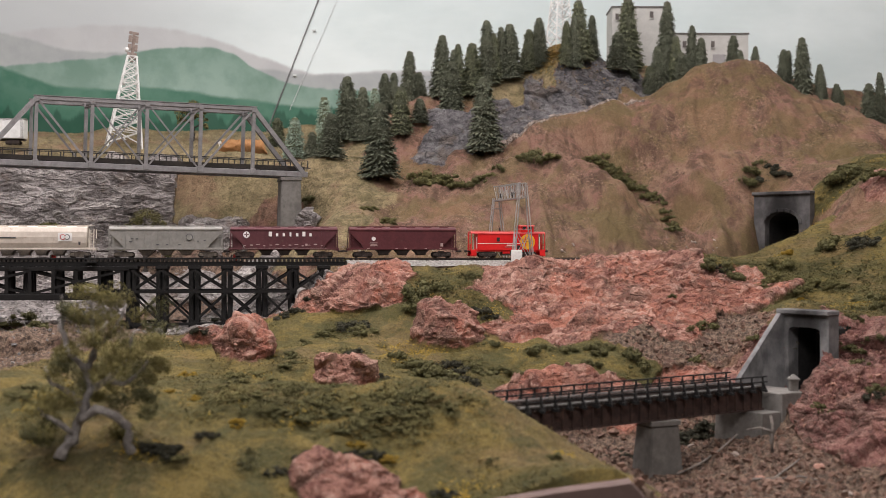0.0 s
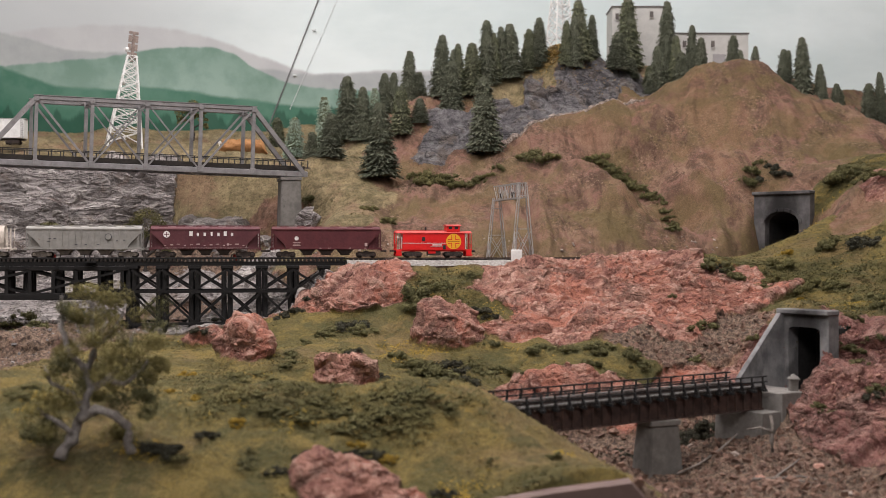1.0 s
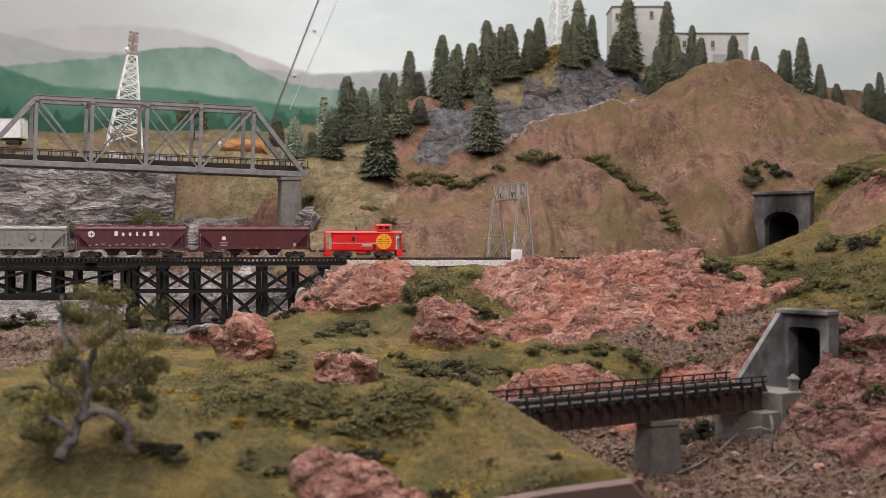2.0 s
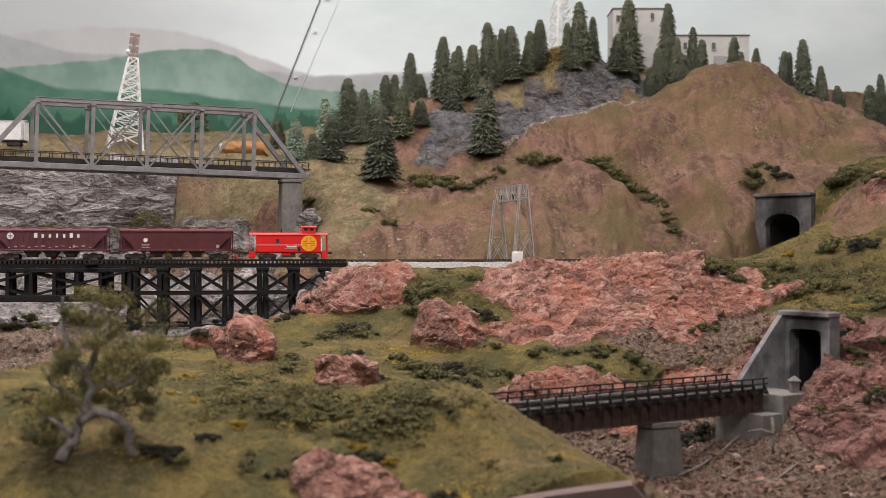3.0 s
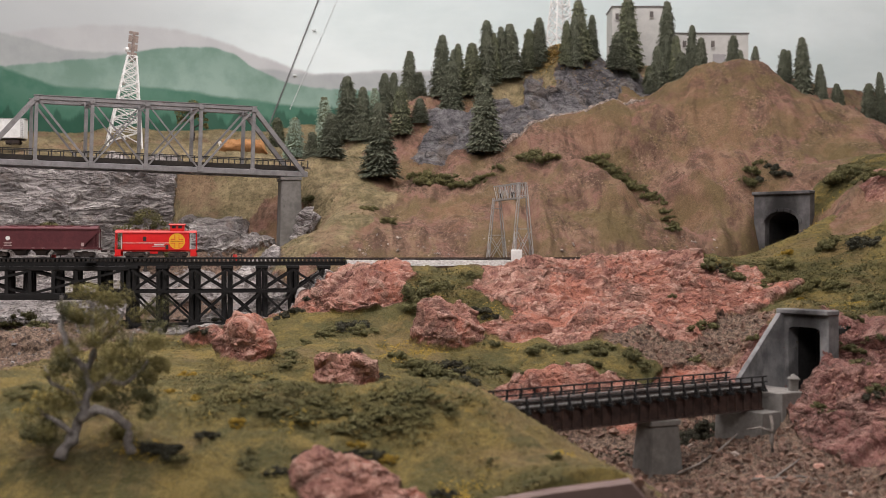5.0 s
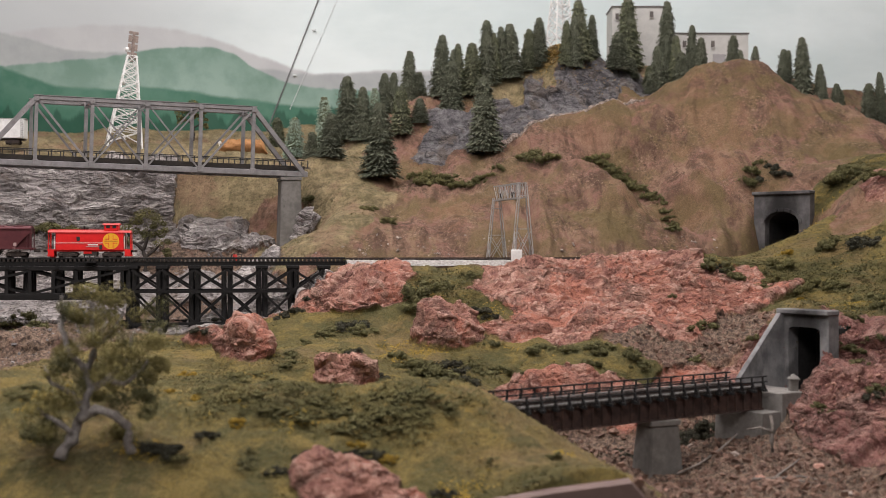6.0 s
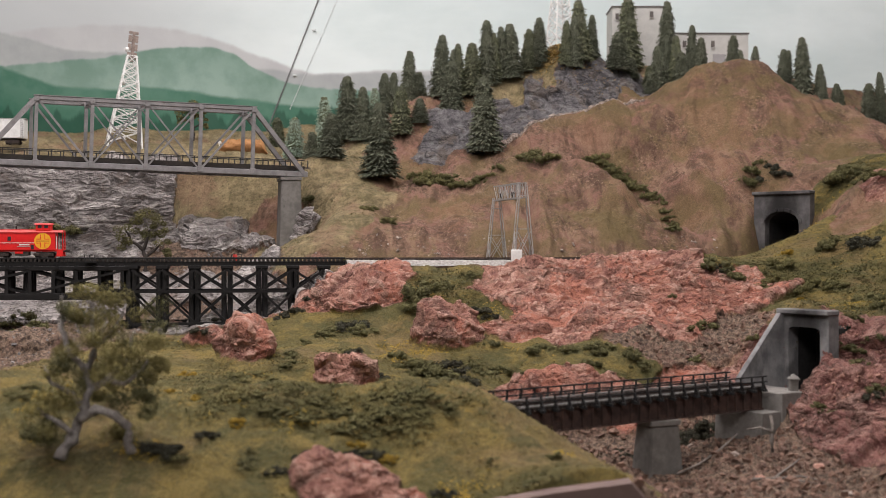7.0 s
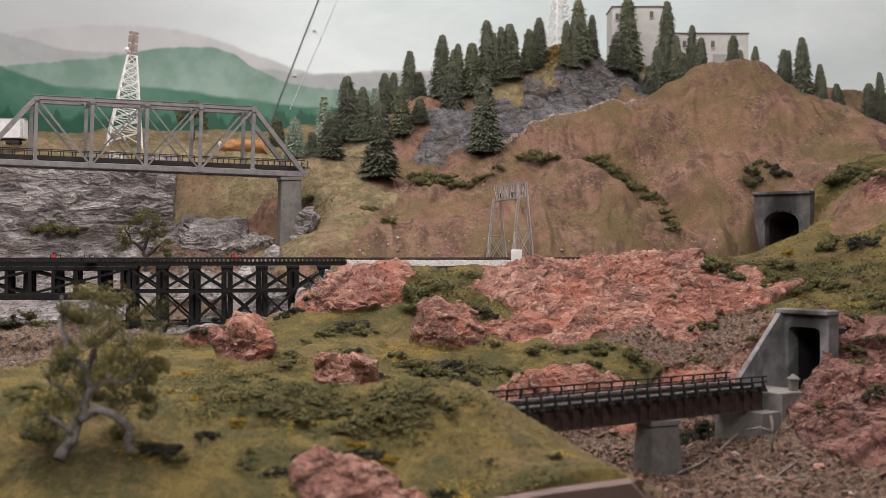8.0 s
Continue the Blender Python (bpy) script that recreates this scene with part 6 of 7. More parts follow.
CONIFERS += [(0.343, 2.800, 0.099, 0.031, 0), (0.275, 2.740, 0.101, 0.031, 1), (0.295, 2.740, 0.118, 0.036, 0), (0.442, 2.920, 0.168, 0.065, 1), (0.403, 2.800, 0.091, 0.052, 0), (0.439, 2.820, 0.031, 0.029, 0), (0.533, 2.900, 0.180, 0.051, 0), (0.523, 2.860, 0.114, 0.037, 0), (0.497, 2.800, 0.108, 0.042, 0), (0.472, 2.780, 0.045, 0.028, 0), (0.543, 2.840, 0.129, 0.037, 1), (0.547, 2.780, 0.113, 0.049, 0), (0.583, 2.860, 0.138, 0.035, 0), (0.590, 2.800, 0.129, 0.042, 0), (0.581, 2.740, 0.057, 0.028, 1)]
CONIFERS += [(0.597, 2.740, 0.052, 0.023, 0), (0.669, 2.820, 0.127, 0.042, 0), (0.683, 2.780, 0.094, 0.028, 0), (0.716, 2.800, 0.107, 0.031, 0), (0.774, 2.780, 0.122, 0.039, 0), (0.790, 2.800, 0.120, 0.029, 0), (0.816, 2.760, 0.164, 0.049, 0), (0.856, 2.760, 0.124, 0.036, 0), (0.849, 2.720, 0.081, 0.030, 0), (0.879, 2.720, 0.084, 0.035, 0), (0.898, 2.740, 0.082, 0.025, 1), (0.916, 2.700, 0.052, 0.020, 1), (0.944, 2.700, 0.107, 0.045, 0), (0.982, 2.720, 0.142, 0.033, 0), (0.476, 2.800, 0.043, 0.034, 1)]
SHRUBS = {}
SHRUBS["slope"] = []
SHRUBS["slope"] += [(-0.024, 1.814, 0.0320, 1), (-0.037, 1.793, 0.0233, 1), (-0.003, 1.811, 0.0185, 1), (-0.156, 1.729, 0.0193, 1), (-0.129, 1.743, 0.0210, 0), (-0.114, 1.712, 0.0175, 1), (-0.166, 1.709, 0.0143, 1), (-0.188, 1.658, 0.0092, 1), (-0.062, 1.599, 0.0148, 1), (-0.039, 1.552, 0.0231, 1), (-0.010, 1.546, 0.0258, 1), (0.012, 1.580, 0.0191, 0), (0.026, 1.541, 0.0186, 0), (-0.003, 1.513, 0.0169, 1), (-0.028, 1.523, 0.0156, 1), (0.049, 1.586, 0.0162, 1), (0.089, 1.578, 0.0161, 1), (0.074, 1.588, 0.0118, 1), (0.066, 1.658, 0.0123, 1), (0.058, 1.749, 0.0162, 0)]
SHRUBS["slope"] += [(0.069, 1.735, 0.0113, 0), (-0.199, 1.567, 0.0131, 1), (-0.198, 1.498, 0.0111, 1), (-0.187, 1.523, 0.0099, 1), (-0.110, 1.486, 0.0110, 0), (-0.079, 1.493, 0.0125, 0), (0.040, 1.851, 0.0120, 1), (0.135, 1.647, 0.0184, 1), (0.165, 1.645, 0.0137, 1), (0.210, 1.639, 0.0167, 1), (0.253, 1.623, 0.0166, 1), (0.257, 1.599, 0.0134, 1), (0.198, 1.604, 0.0119, 1)]
SHRUBS["cliff"] = []
SHRUBS["cliff"] += [(0.359, 1.695, 0.0173, 1), (0.332, 1.764, 0.0082, 1), (0.389, 1.521, 0.0099, 1), (0.335, 1.620, 0.0090, 1), (0.402, 1.820, 0.0220, 1), (0.427, 1.817, 0.0202, 1), (0.409, 1.814, 0.0135, 0), (0.442, 1.811, 0.0118, 1), (0.513, 1.870, 0.0208, 2), (0.537, 1.907, 0.0124, 3), (0.725, 2.182, 0.0304, 1), (0.746, 2.182, 0.0304, 1), (0.738, 2.090, 0.0272, 1), (0.709, 2.193, 0.0183, 0), (0.736, 2.042, 0.0171, 2), (0.651, 1.879, 0.0227, 0), (0.639, 1.870, 0.0156, 0), (0.614, 1.901, 0.0212, 1), (0.597, 1.901, 0.0124, 1), (0.585, 1.667, 0.0186, 1)]
SHRUBS["cliff"] += [(0.577, 1.601, 0.0149, 1), (0.496, 1.471, 0.0109, 1), (0.543, 1.784, 0.0249, 2), (0.507, 1.743, 0.0194, 2), (0.487, 1.790, 0.0166, 2), (0.566, 1.752, 0.0179, 2), (0.470, 1.790, 0.0183, 1), (0.588, 2.321, 0.0216, 1), (0.636, 2.336, 0.0152, 0), (0.569, 2.309, 0.0172, 1), (0.508, 1.720, 0.0080, 3), (0.482, 1.338, 0.0137, 1), (0.470, 1.323, 0.0123, 0), (0.477, 1.395, 0.0117, 1), (0.424, 1.340, 0.0100, 1), (0.419, 1.356, 0.0076, 1), (0.484, 1.437, 0.0133, 1), (0.513, 1.433, 0.0146, 1), (0.471, 1.437, 0.0093, 1)]
SHRUBS["hill"] = []
SHRUBS["hill"] += [(0.302, 2.493, 0.0185, 2), (0.310, 2.493, 0.0162, 1), (0.325, 2.489, 0.0185, 2), (0.336, 2.485, 0.0162, 1), (0.343, 2.477, 0.0161, 1), (0.353, 2.468, 0.0160, 2), (0.358, 2.456, 0.0160, 1), (0.369, 2.456, 0.0137, 2), (0.376, 2.440, 0.0159, 1), (0.386, 2.432, 0.0135, 2), (0.395, 2.420, 0.0157, 1), (0.402, 2.408, 0.0134, 1), (0.411, 2.384, 0.0133, 2), (0.418, 2.356, 0.0131, 1), (0.422, 2.340, 0.0109, 1), (0.427, 2.325, 0.0130, 1), (0.430, 2.306, 0.0150, 1), (0.415, 2.193, 0.0122, 1), (0.590, 2.348, 0.0196, 1), (0.599, 2.321, 0.0172, 0)]
SHRUBS["hill"] += [(0.641, 2.317, 0.0172, 0), (0.616, 2.364, 0.0154, 1), (-0.049, 2.380, 0.0221, 2), (0.034, 2.336, 0.0195, 2), (0.089, 2.356, 0.0175, 2), (0.184, 2.388, 0.0266, 1), (0.211, 2.380, 0.0199, 2), (0.163, 2.400, 0.0156, 1), (0.320, 2.497, 0.0162, 2), (0.346, 2.477, 0.0184, 2), (0.362, 2.464, 0.0183, 1), (0.373, 2.448, 0.0182, 2), (0.391, 2.432, 0.0158, 1), (0.408, 2.404, 0.0134, 1), (0.415, 2.380, 0.0133, 1), (0.431, 2.313, 0.0150, 1), (0.415, 2.201, 0.0123, 1), (-0.015, 2.368, 0.0308, 2), (-0.037, 2.344, 0.0218, 2), (0.018, 2.360, 0.0241, 1)]
SHRUBS["hill"] += [(0.050, 2.340, 0.0196, 1), (0.072, 2.352, 0.0175, 1), (0.106, 2.376, 0.0176, 1), (0.007, 2.336, 0.0174, 2), (-0.133, 2.223, 0.0144, 2), (-0.105, 2.175, 0.0162, 2), (-0.094, 2.164, 0.0121, 1), (-0.259, 2.336, 0.0130, 1), (-0.135, 2.015, 0.0094, 2), (0.015, 2.059, 0.0086, 1), (-0.065, 2.028, 0.0075, 2), (-0.164, 2.032, 0.0094, 2)]
SHRUBS["gorge"] = []
SHRUBS["gorge"] += [(-0.757, 2.405, 0.0330, 1), (-0.785, 2.400, 0.0230, 1), (-0.730, 2.400, 0.0210, 1), (-0.661, 1.914, 0.0195, 1), (-0.673, 1.898, 0.0159, 1), (-0.592, 1.761, 0.0163, 1), (-0.603, 1.845, 0.0137, 1), (-0.235, 1.784, 0.0116, 0), (-0.241, 1.650, 0.0138, 0), (-0.262, 1.639, 0.0137, 0), (-0.337, 1.891, 0.0158, 0), (-0.220, 1.793, 0.0117, 0), (-0.328, 1.647, 0.0107, 0), (-0.201, 1.814, 0.0084, 0), (-0.253, 2.333, 0.0108, 1)]
SHRUBS["gorge"] += [(-0.600, 1.715, 0.0180, 1), (-0.573, 1.720, 0.0150, 0), (-0.585, 1.70, 0.0140, 1), (-0.545, 1.70, 0.0120, 1)]
SHRUBS["near"] = []
SHRUBS["near"] += [(-0.235, 1.193, 0.0111, 1), (-0.233, 1.461, 0.0176, 1), (-0.211, 1.449, 0.0135, 1), (-0.243, 1.440, 0.0147, 1), (-0.211, 1.183, 0.0121, 1), (-0.119, 1.144, 0.0138, 1), (-0.097, 1.135, 0.0158, 1), (-0.070, 1.125, 0.0136, 1), (-0.049, 1.124, 0.0136, 1), (-0.127, 1.124, 0.0146, 1), (-0.085, 1.114, 0.0134, 1), (-0.159, 1.129, 0.0136, 1), (-0.043, 1.107, 0.0103, 1), (-0.148, 1.165, 0.0119, 2), (-0.179, 1.156, 0.0118, 2), (-0.013, 1.133, 0.0116, 2), (0.003, 1.122, 0.0094, 1), (0.008, 1.111, 0.0082, 1), (-0.214, 1.098, 0.0102, 0), (-0.144, 1.053, 0.0088, 0)]
SHRUBS["near"] += [(-0.118, 1.067, 0.0109, 0), (-0.106, 1.069, 0.0089, 0), (-0.080, 1.080, 0.0100, 0), (-0.062, 1.078, 0.0100, 0), (-0.002, 1.022, 0.0095, 0), (0.008, 1.015, 0.0075, 0), (0.095, 1.072, 0.0080, 1), (0.097, 1.069, 0.0060, 1), (0.042, 1.064, 0.0059, 2), (-0.243, 1.062, 0.0138, 0), (-0.260, 1.067, 0.0119, 0), (-0.232, 1.055, 0.0098, 1), (-0.394, 1.171, 0.0120, 1), (-0.403, 1.152, 0.0107, 1), (-0.189, 1.116, 0.0073, 3), (-0.235, 1.167, 0.0065, 3), (-0.309, 1.466, 0.0095, 3), (-0.078, 1.092, 0.0071, 3), (-0.047, 1.074, 0.0090, 3), (-0.267, 1.189, 0.0066, 3)]
SHRUBS["gully"] = []
SHRUBS["gully"] += [(0.312, 1.490, 0.0190, 0), (0.326, 1.470, 0.0200, 0), (0.298, 1.480, 0.0160, 0), (0.313, 1.450, 0.0180, 0), (0.337, 1.450, 0.0150, 0), (0.206, 1.425, 0.0119, 0), (0.201, 1.464, 0.0095, 0), (0.208, 1.372, 0.0089, 0)]


# ---------- trees and shrubs ----------
def leaf_material(name, dark, light, tip, scale=160):
    m = Nodes(name, 0.9)
    island = m.add("ShaderNodeNewGeometry").outputs["Random Per Island"]
    whole = m.add("ShaderNodeObjectInfo").outputs["Random"]
    c = m.mix(m.math("ADD", 0.15, m.math("MULTIPLY", island, 0.65)), dark, light)
    c = m.mix(m.math("MULTIPLY", m.span(m.noise(scale, 3, 0.6), 0.55, 0.7), 0.6), c, tip)
    c = m.mix(m.math("MULTIPLY", whole, 0.35), c, (dark[0], dark[1], dark[2]))
    m.bump(m.noise(900, 3, 0.7), 0.0008)
    return m.color(c)


FIR = [leaf_material("fir_dark", (0.051, 0.061, 0.040), (0.200, 0.211, 0.148), (0.471, 0.466, 0.348)),
       leaf_material("fir_green", (0.068, 0.078, 0.045), (0.223, 0.233, 0.139), (0.471, 0.466, 0.306)),
       leaf_material("fir_frosted", (0.184, 0.248, 0.193), (0.400, 0.486, 0.371), (0.800, 0.863, 0.717))]
BUSH = [leaf_material("bush_dark", (0.022, 0.021, 0.014), (0.070, 0.068, 0.042), (0.120, 0.112, 0.070)),
        leaf_material("bush_green", (0.059, 0.059, 0.024), (0.165, 0.151, 0.061), (0.262, 0.232, 0.104)),
        leaf_material("bush_olive", (0.061, 0.061, 0.021), (0.193, 0.170, 0.067), (0.290, 0.242, 0.109)),
        leaf_material("bush_yellow", (0.150, 0.105, 0.015), (0.540, 0.345, 0.045), (0.600, 0.480, 0.090))]
BARK = plain("fir_bark", (0.035, 0.025, 0.018), (0.075, 0.055, 0.04), 0.9, scale=200)
GREY_BARK = plain("bleached_bark", (0.17, 0.155, 0.145), (0.52, 0.48, 0.45), 0.9, scale=170, bump=0.003, wear=(0.05, 0.042, 0.036))
BROWN_BARK = plain("brown_bark", (0.018, 0.015, 0.013), (0.045, 0.036, 0.030), 0.9, scale=150)


def fir_crown_mesh(seed, material):
    """A crown one unit high and wide: drooping sprays in ragged tiers, each with side needles."""
    r = random.Random(seed)
    verts, quads = [], []
    tiers = 27
    for i in range(tiers):
        f = i / (tiers - 1)
        z = 0.05 + 0.93 * f
        rad = 0.5 * (0.36 + 0.64 * (1 - f) ** 0.95) * (0.84 + 0.22 * r.random()) * (1 - 0.35 * max(0, f - 0.92) / 0.08)
        n = int(29 - 12 * f)
        a0 = r.random() * 6.28
        for k in range(n):
            a = a0 + math.tau * (k + 0.6 * (r.random() - 0.5)) / n
            ln = rad * (0.84 + 0.26 * r.random())
            droop = (0.016 + 0.034 * r.random()) * (1.15 - 0.5 * f)
            dx, dy = math.cos(a), math.sin(a)
            wd = 0.024 * (1 - 0.45 * f) * (0.7 + 0.6 * r.random()) + 0.010
            zj = z + 0.024 * (r.random() - 0.5)
            prev = None
            for u, w, dz in ((0.1, 0.5, 0.022), (0.5, 1.0, 0.012), (0.84, 0.9, -0.5 * droop), (1.0, 0.35, -droop)):
                c = (dx * ln * u, dy * ln * u, zj + dz)
                tilt = 0.9 * w * wd * (r.random() - 0.5)
                j = len(verts)
                verts += [(c[0] - dy * wd * w, c[1] + dx * wd * w, c[2] + tilt), (c[0] + dy * wd * w, c[1] - dx * wd * w, c[2] - tilt)]
                if prev is not None:
                    quads.append((prev, prev + 1, j + 1, j))
                prev = j
            for _ in range(5):
                u = 0.55 + 0.5 * r.random()
                sgn = r.choice((-1, 1))
                c = Vector((dx * ln * u, dy * ln * u, zj - droop * u * u))
                e = c + Vector((dx * 0.035 - sgn * dy * 0.04, dy * 0.035 + sgn * dx * 0.04, 0.02 - 0.045 * r.random())) * (0.6 + r.random() * 0.6)
                j = len(verts)
                verts += [tuple(c + Vector((0, 0, 0.008))), tuple(c - Vector((0, 0, 0.008))), tuple(e)]
                quads.append((j, j + 1, j + 2))
    me = bpy.data.meshes.new("crown")
    me.from_pydata(verts, [], quads)
    me.materials.append(material)
    return me


def core_mesh(material):
    """The dense inner twigs of a fir, a ragged cone."""
    bm = bmesh.new()
    tube(bm, [(0, 0, 0.03), (0.01, 0, 0.3), (0, 0.01, 0.65), (0, 0, 0.99)], [0.38, 0.33, 0.25, 0.14], 9)
    return mesh_of("inner_crown", bm, material)


FIR_MESH = {}
TRUNK_BM = bmesh.new()
tube(TRUNK_BM, [(0, 0, -0.08), (0, 0, 0.2)], [0.045, 0.035], 8)
FIR_TRUNK = mesh_of("trunk", TRUNK_BM, BARK)
FIR_LABEL = ("dark green bottle-brush spruce tree on the hillside", "mid green spruce tree with ragged boughs", "pale frosted spruce tree at the wood's edge")
for i, (x, y, high, wide, tone) in enumerate(CONIFERS):
    key = (tone, i % 4)
    if key not in FIR_MESH:
        FIR_MESH[key] = (fir_crown_mesh(11 * tone + i % 4, FIR[tone]), core_mesh(FIR[0] if tone < 2 else FIR[1]))
    z = ground_at(x, y)
    high = max(high, 0.05)
    t = thing("spruce_tree", pose(x, y, z - 0.002, random.uniform(-2.5, 2.5), random.uniform(-2.5, 2.5), random.uniform(0, 360)), FIR_LABEL[tone], "tree", "spruce trees")
    for me, name, sc in ((FIR_MESH[key][0], "crown", 1.28), (FIR_MESH[key][1], "inner_crown", 1.12), (FIR_TRUNK, "trunk", 1.0)):
        o = new(name, me)
        o.parent = t
        o.scale = (wide * sc, wide * sc, high)


def flakes(verts, polys, r, c, rad, n, size, squash=0.75):
    """Small leaf flakes in and on a lump."""
    for _ in range(n):
        d = Vector((r.gauss(0, 1), r.gauss(0, 1), r.gauss(0, 1)))
        d.normalize()
        p = Vector(c) + Vector((d.x, d.y, d.z * squash)) * rad * (0.70 + 0.42 * r.random())
        t = (d + Vector((r.uniform(-0.9, 0.9), r.uniform(-0.9, 0.9), r.uniform(-0.6, 0.9)))).normalized()
        u = t.orthogonal().normalized()
        u.rotate(Matrix.Rotation(r.random() * 6.28, 3, t))
        v = t.cross(u)
        s = size * (0.55 + 0.9 * r.random())
        j = len(verts)
        verts += [tuple(p + u * s), tuple(p + v * s * 0.7), tuple(p - u * s * 0.9 + t * s * 0.5), tuple(p - v * s * 0.7)]
        polys.append((j, j + 1, j + 2, j + 3))


def foam_lump(verts, polys, r, c, rad):
    """A soft uneven ball of foam foliage."""
    bm = bmesh.new()
    bmesh.ops.create_icosphere(bm, subdivisions=1, radius=1.0)
    o = Vector((r.random() * 50, r.random() * 50, 0))
    j = len(verts)
    for v in bm.verts:
        k = rad * (0.74 + 0.30 * noise.noise(v.co * 2.2 + o) + 0.22 * noise.noise(v.co * 5.0 + o))
        verts.append((c[0] + v.co.x * k, c[1] + v.co.y * k, c[2] + v.co.z * k * 0.8))
    polys += [tuple(j + v.index for v in f.verts) for f in bm.faces]
    bm.free()


def shrub_mesh(seed, material):
    """A shrub one unit in radius: several uneven lumps of foam foliage with loose leaf flock on them."""
    r = random.Random(seed)
    verts, polys = [], []
    for k in range(15):
        a, q = r.random() * 6.28, 0.82 * math.sqrt(r.random())
        c = (math.cos(a) * q, math.sin(a) * q, 0.06 + 0.44 * r.random() * (1.15 - q))
        rad = 0.14 + 0.16 * r.random()
        foam_lump(verts, polys, r, c, rad)
        flakes(verts, polys, r, c, rad, 100, 0.046)
    for _ in range(60):
        a, q = r.random() * 6.28, 0.75 + 0.35 * r.random()
        flakes(verts, polys, r, (math.cos(a) * q, math.sin(a) * q, 0.02), 0.05, 3, 0.035)
    me = bpy.data.meshes.new("shrub")
    me.from_pydata(verts, [], polys)
    me.materials.append(material)
    return me


SHRUB_MESH = [[shrub_mesh(50 + 7 * k + j, BUSH[k]) for j in range(4)] for k in range(4)]
SHRUB_LABEL = ("very dark green clump shrub on the model slope", "mid green clump shrub on the model slope", "olive green low shrub on the model hill", "yellow flowering tuft on the model turf")
n = 0
for spot, zone in SHRUBS.items():
    for x, y, rad, tone in zone:
        n += 1
        tone = 2 if spot == "near" and tone == 1 else tone
        ob = new("shrub", SHRUB_MESH[tone][n % 4])
        ob.matrix_basis = Matrix.Translation((x, y, ground_at(x, y) - 0.1 * rad)) @ Euler((random.uniform(-0.25, 0.35), random.uniform(-0.2, 0.2), random.uniform(0, 6.28))).to_matrix().to_4x4()
        k = 1.45 * rad
        ob.scale = (k, k * random.uniform(0.75, 1.0), k * random.uniform(0.75, 1.05) * (0.6 if spot == "near" and tone == 2 else 1.0))
        tagged(ob, SHRUB_LABEL[tone], "shrub", "shrubs on the slopes")


def broadleaf(name, base, limbs, lumps, bark, leaf, label, size, per, group=""):
    """A tree of crooked limbs, each a tapering tube of its own, and clumps of small leaves."""
    t = thing(name, pose(*base), label, "tree", group)
    for pts, r0, r1 in limbs:
        bm = bmesh.new()
        path, rad = [], []
        for i in range(len(pts) - 1):
            for k in range(4):
                u = k / 4
                p = Vector(pts[i]).lerp(Vector(pts[i + 1]), u)
                w = noise.noise_vector(p * 60) * (r0 * 0.9)
                path.append(p + w)
                rad.append((r0 + (r1 - r0) * (i + u) / (len(pts) - 1)) * (1 + 0.45 * noise.noise(p * 170)))
        path.append(Vector(pts[-1])), rad.append(r1)
        tube(bm, path, rad, 9)
        part("limb", bm, bark, t, smooth=True)
    r = random.Random(5)
    for i, (x, y, z, q) in enumerate(lumps):
        verts, polys = [], []
        for _ in range(5):
            c = (x + r.uniform(-0.7, 0.7) * q, y + r.uniform(-0.7, 0.7) * q, z + r.uniform(-0.65, 0.65) * q)
            flakes(verts, polys, r, c, q * r.uniform(0.35, 0.6), per, size)
        me = bpy.data.meshes.new("foliage_clump")
        me.from_pydata(verts, [], polys)
        me.materials.append(leaf[i % len(leaf)] if isinstance(leaf, list) else leaf)
        o = new("foliage_clump", me)
        o.parent = t
    return t


OAK_LEAF = leaf_material("oak_leaf", (0.100, 0.090, 0.032), (0.310, 0.268, 0.100), (0.450, 0.380, 0.155), 60)
OAK_DARK = leaf_material("oak_leaf_dark", (0.058, 0.060, 0.027), (0.190, 0.182, 0.080), (0.300, 0.275, 0.120), 60)


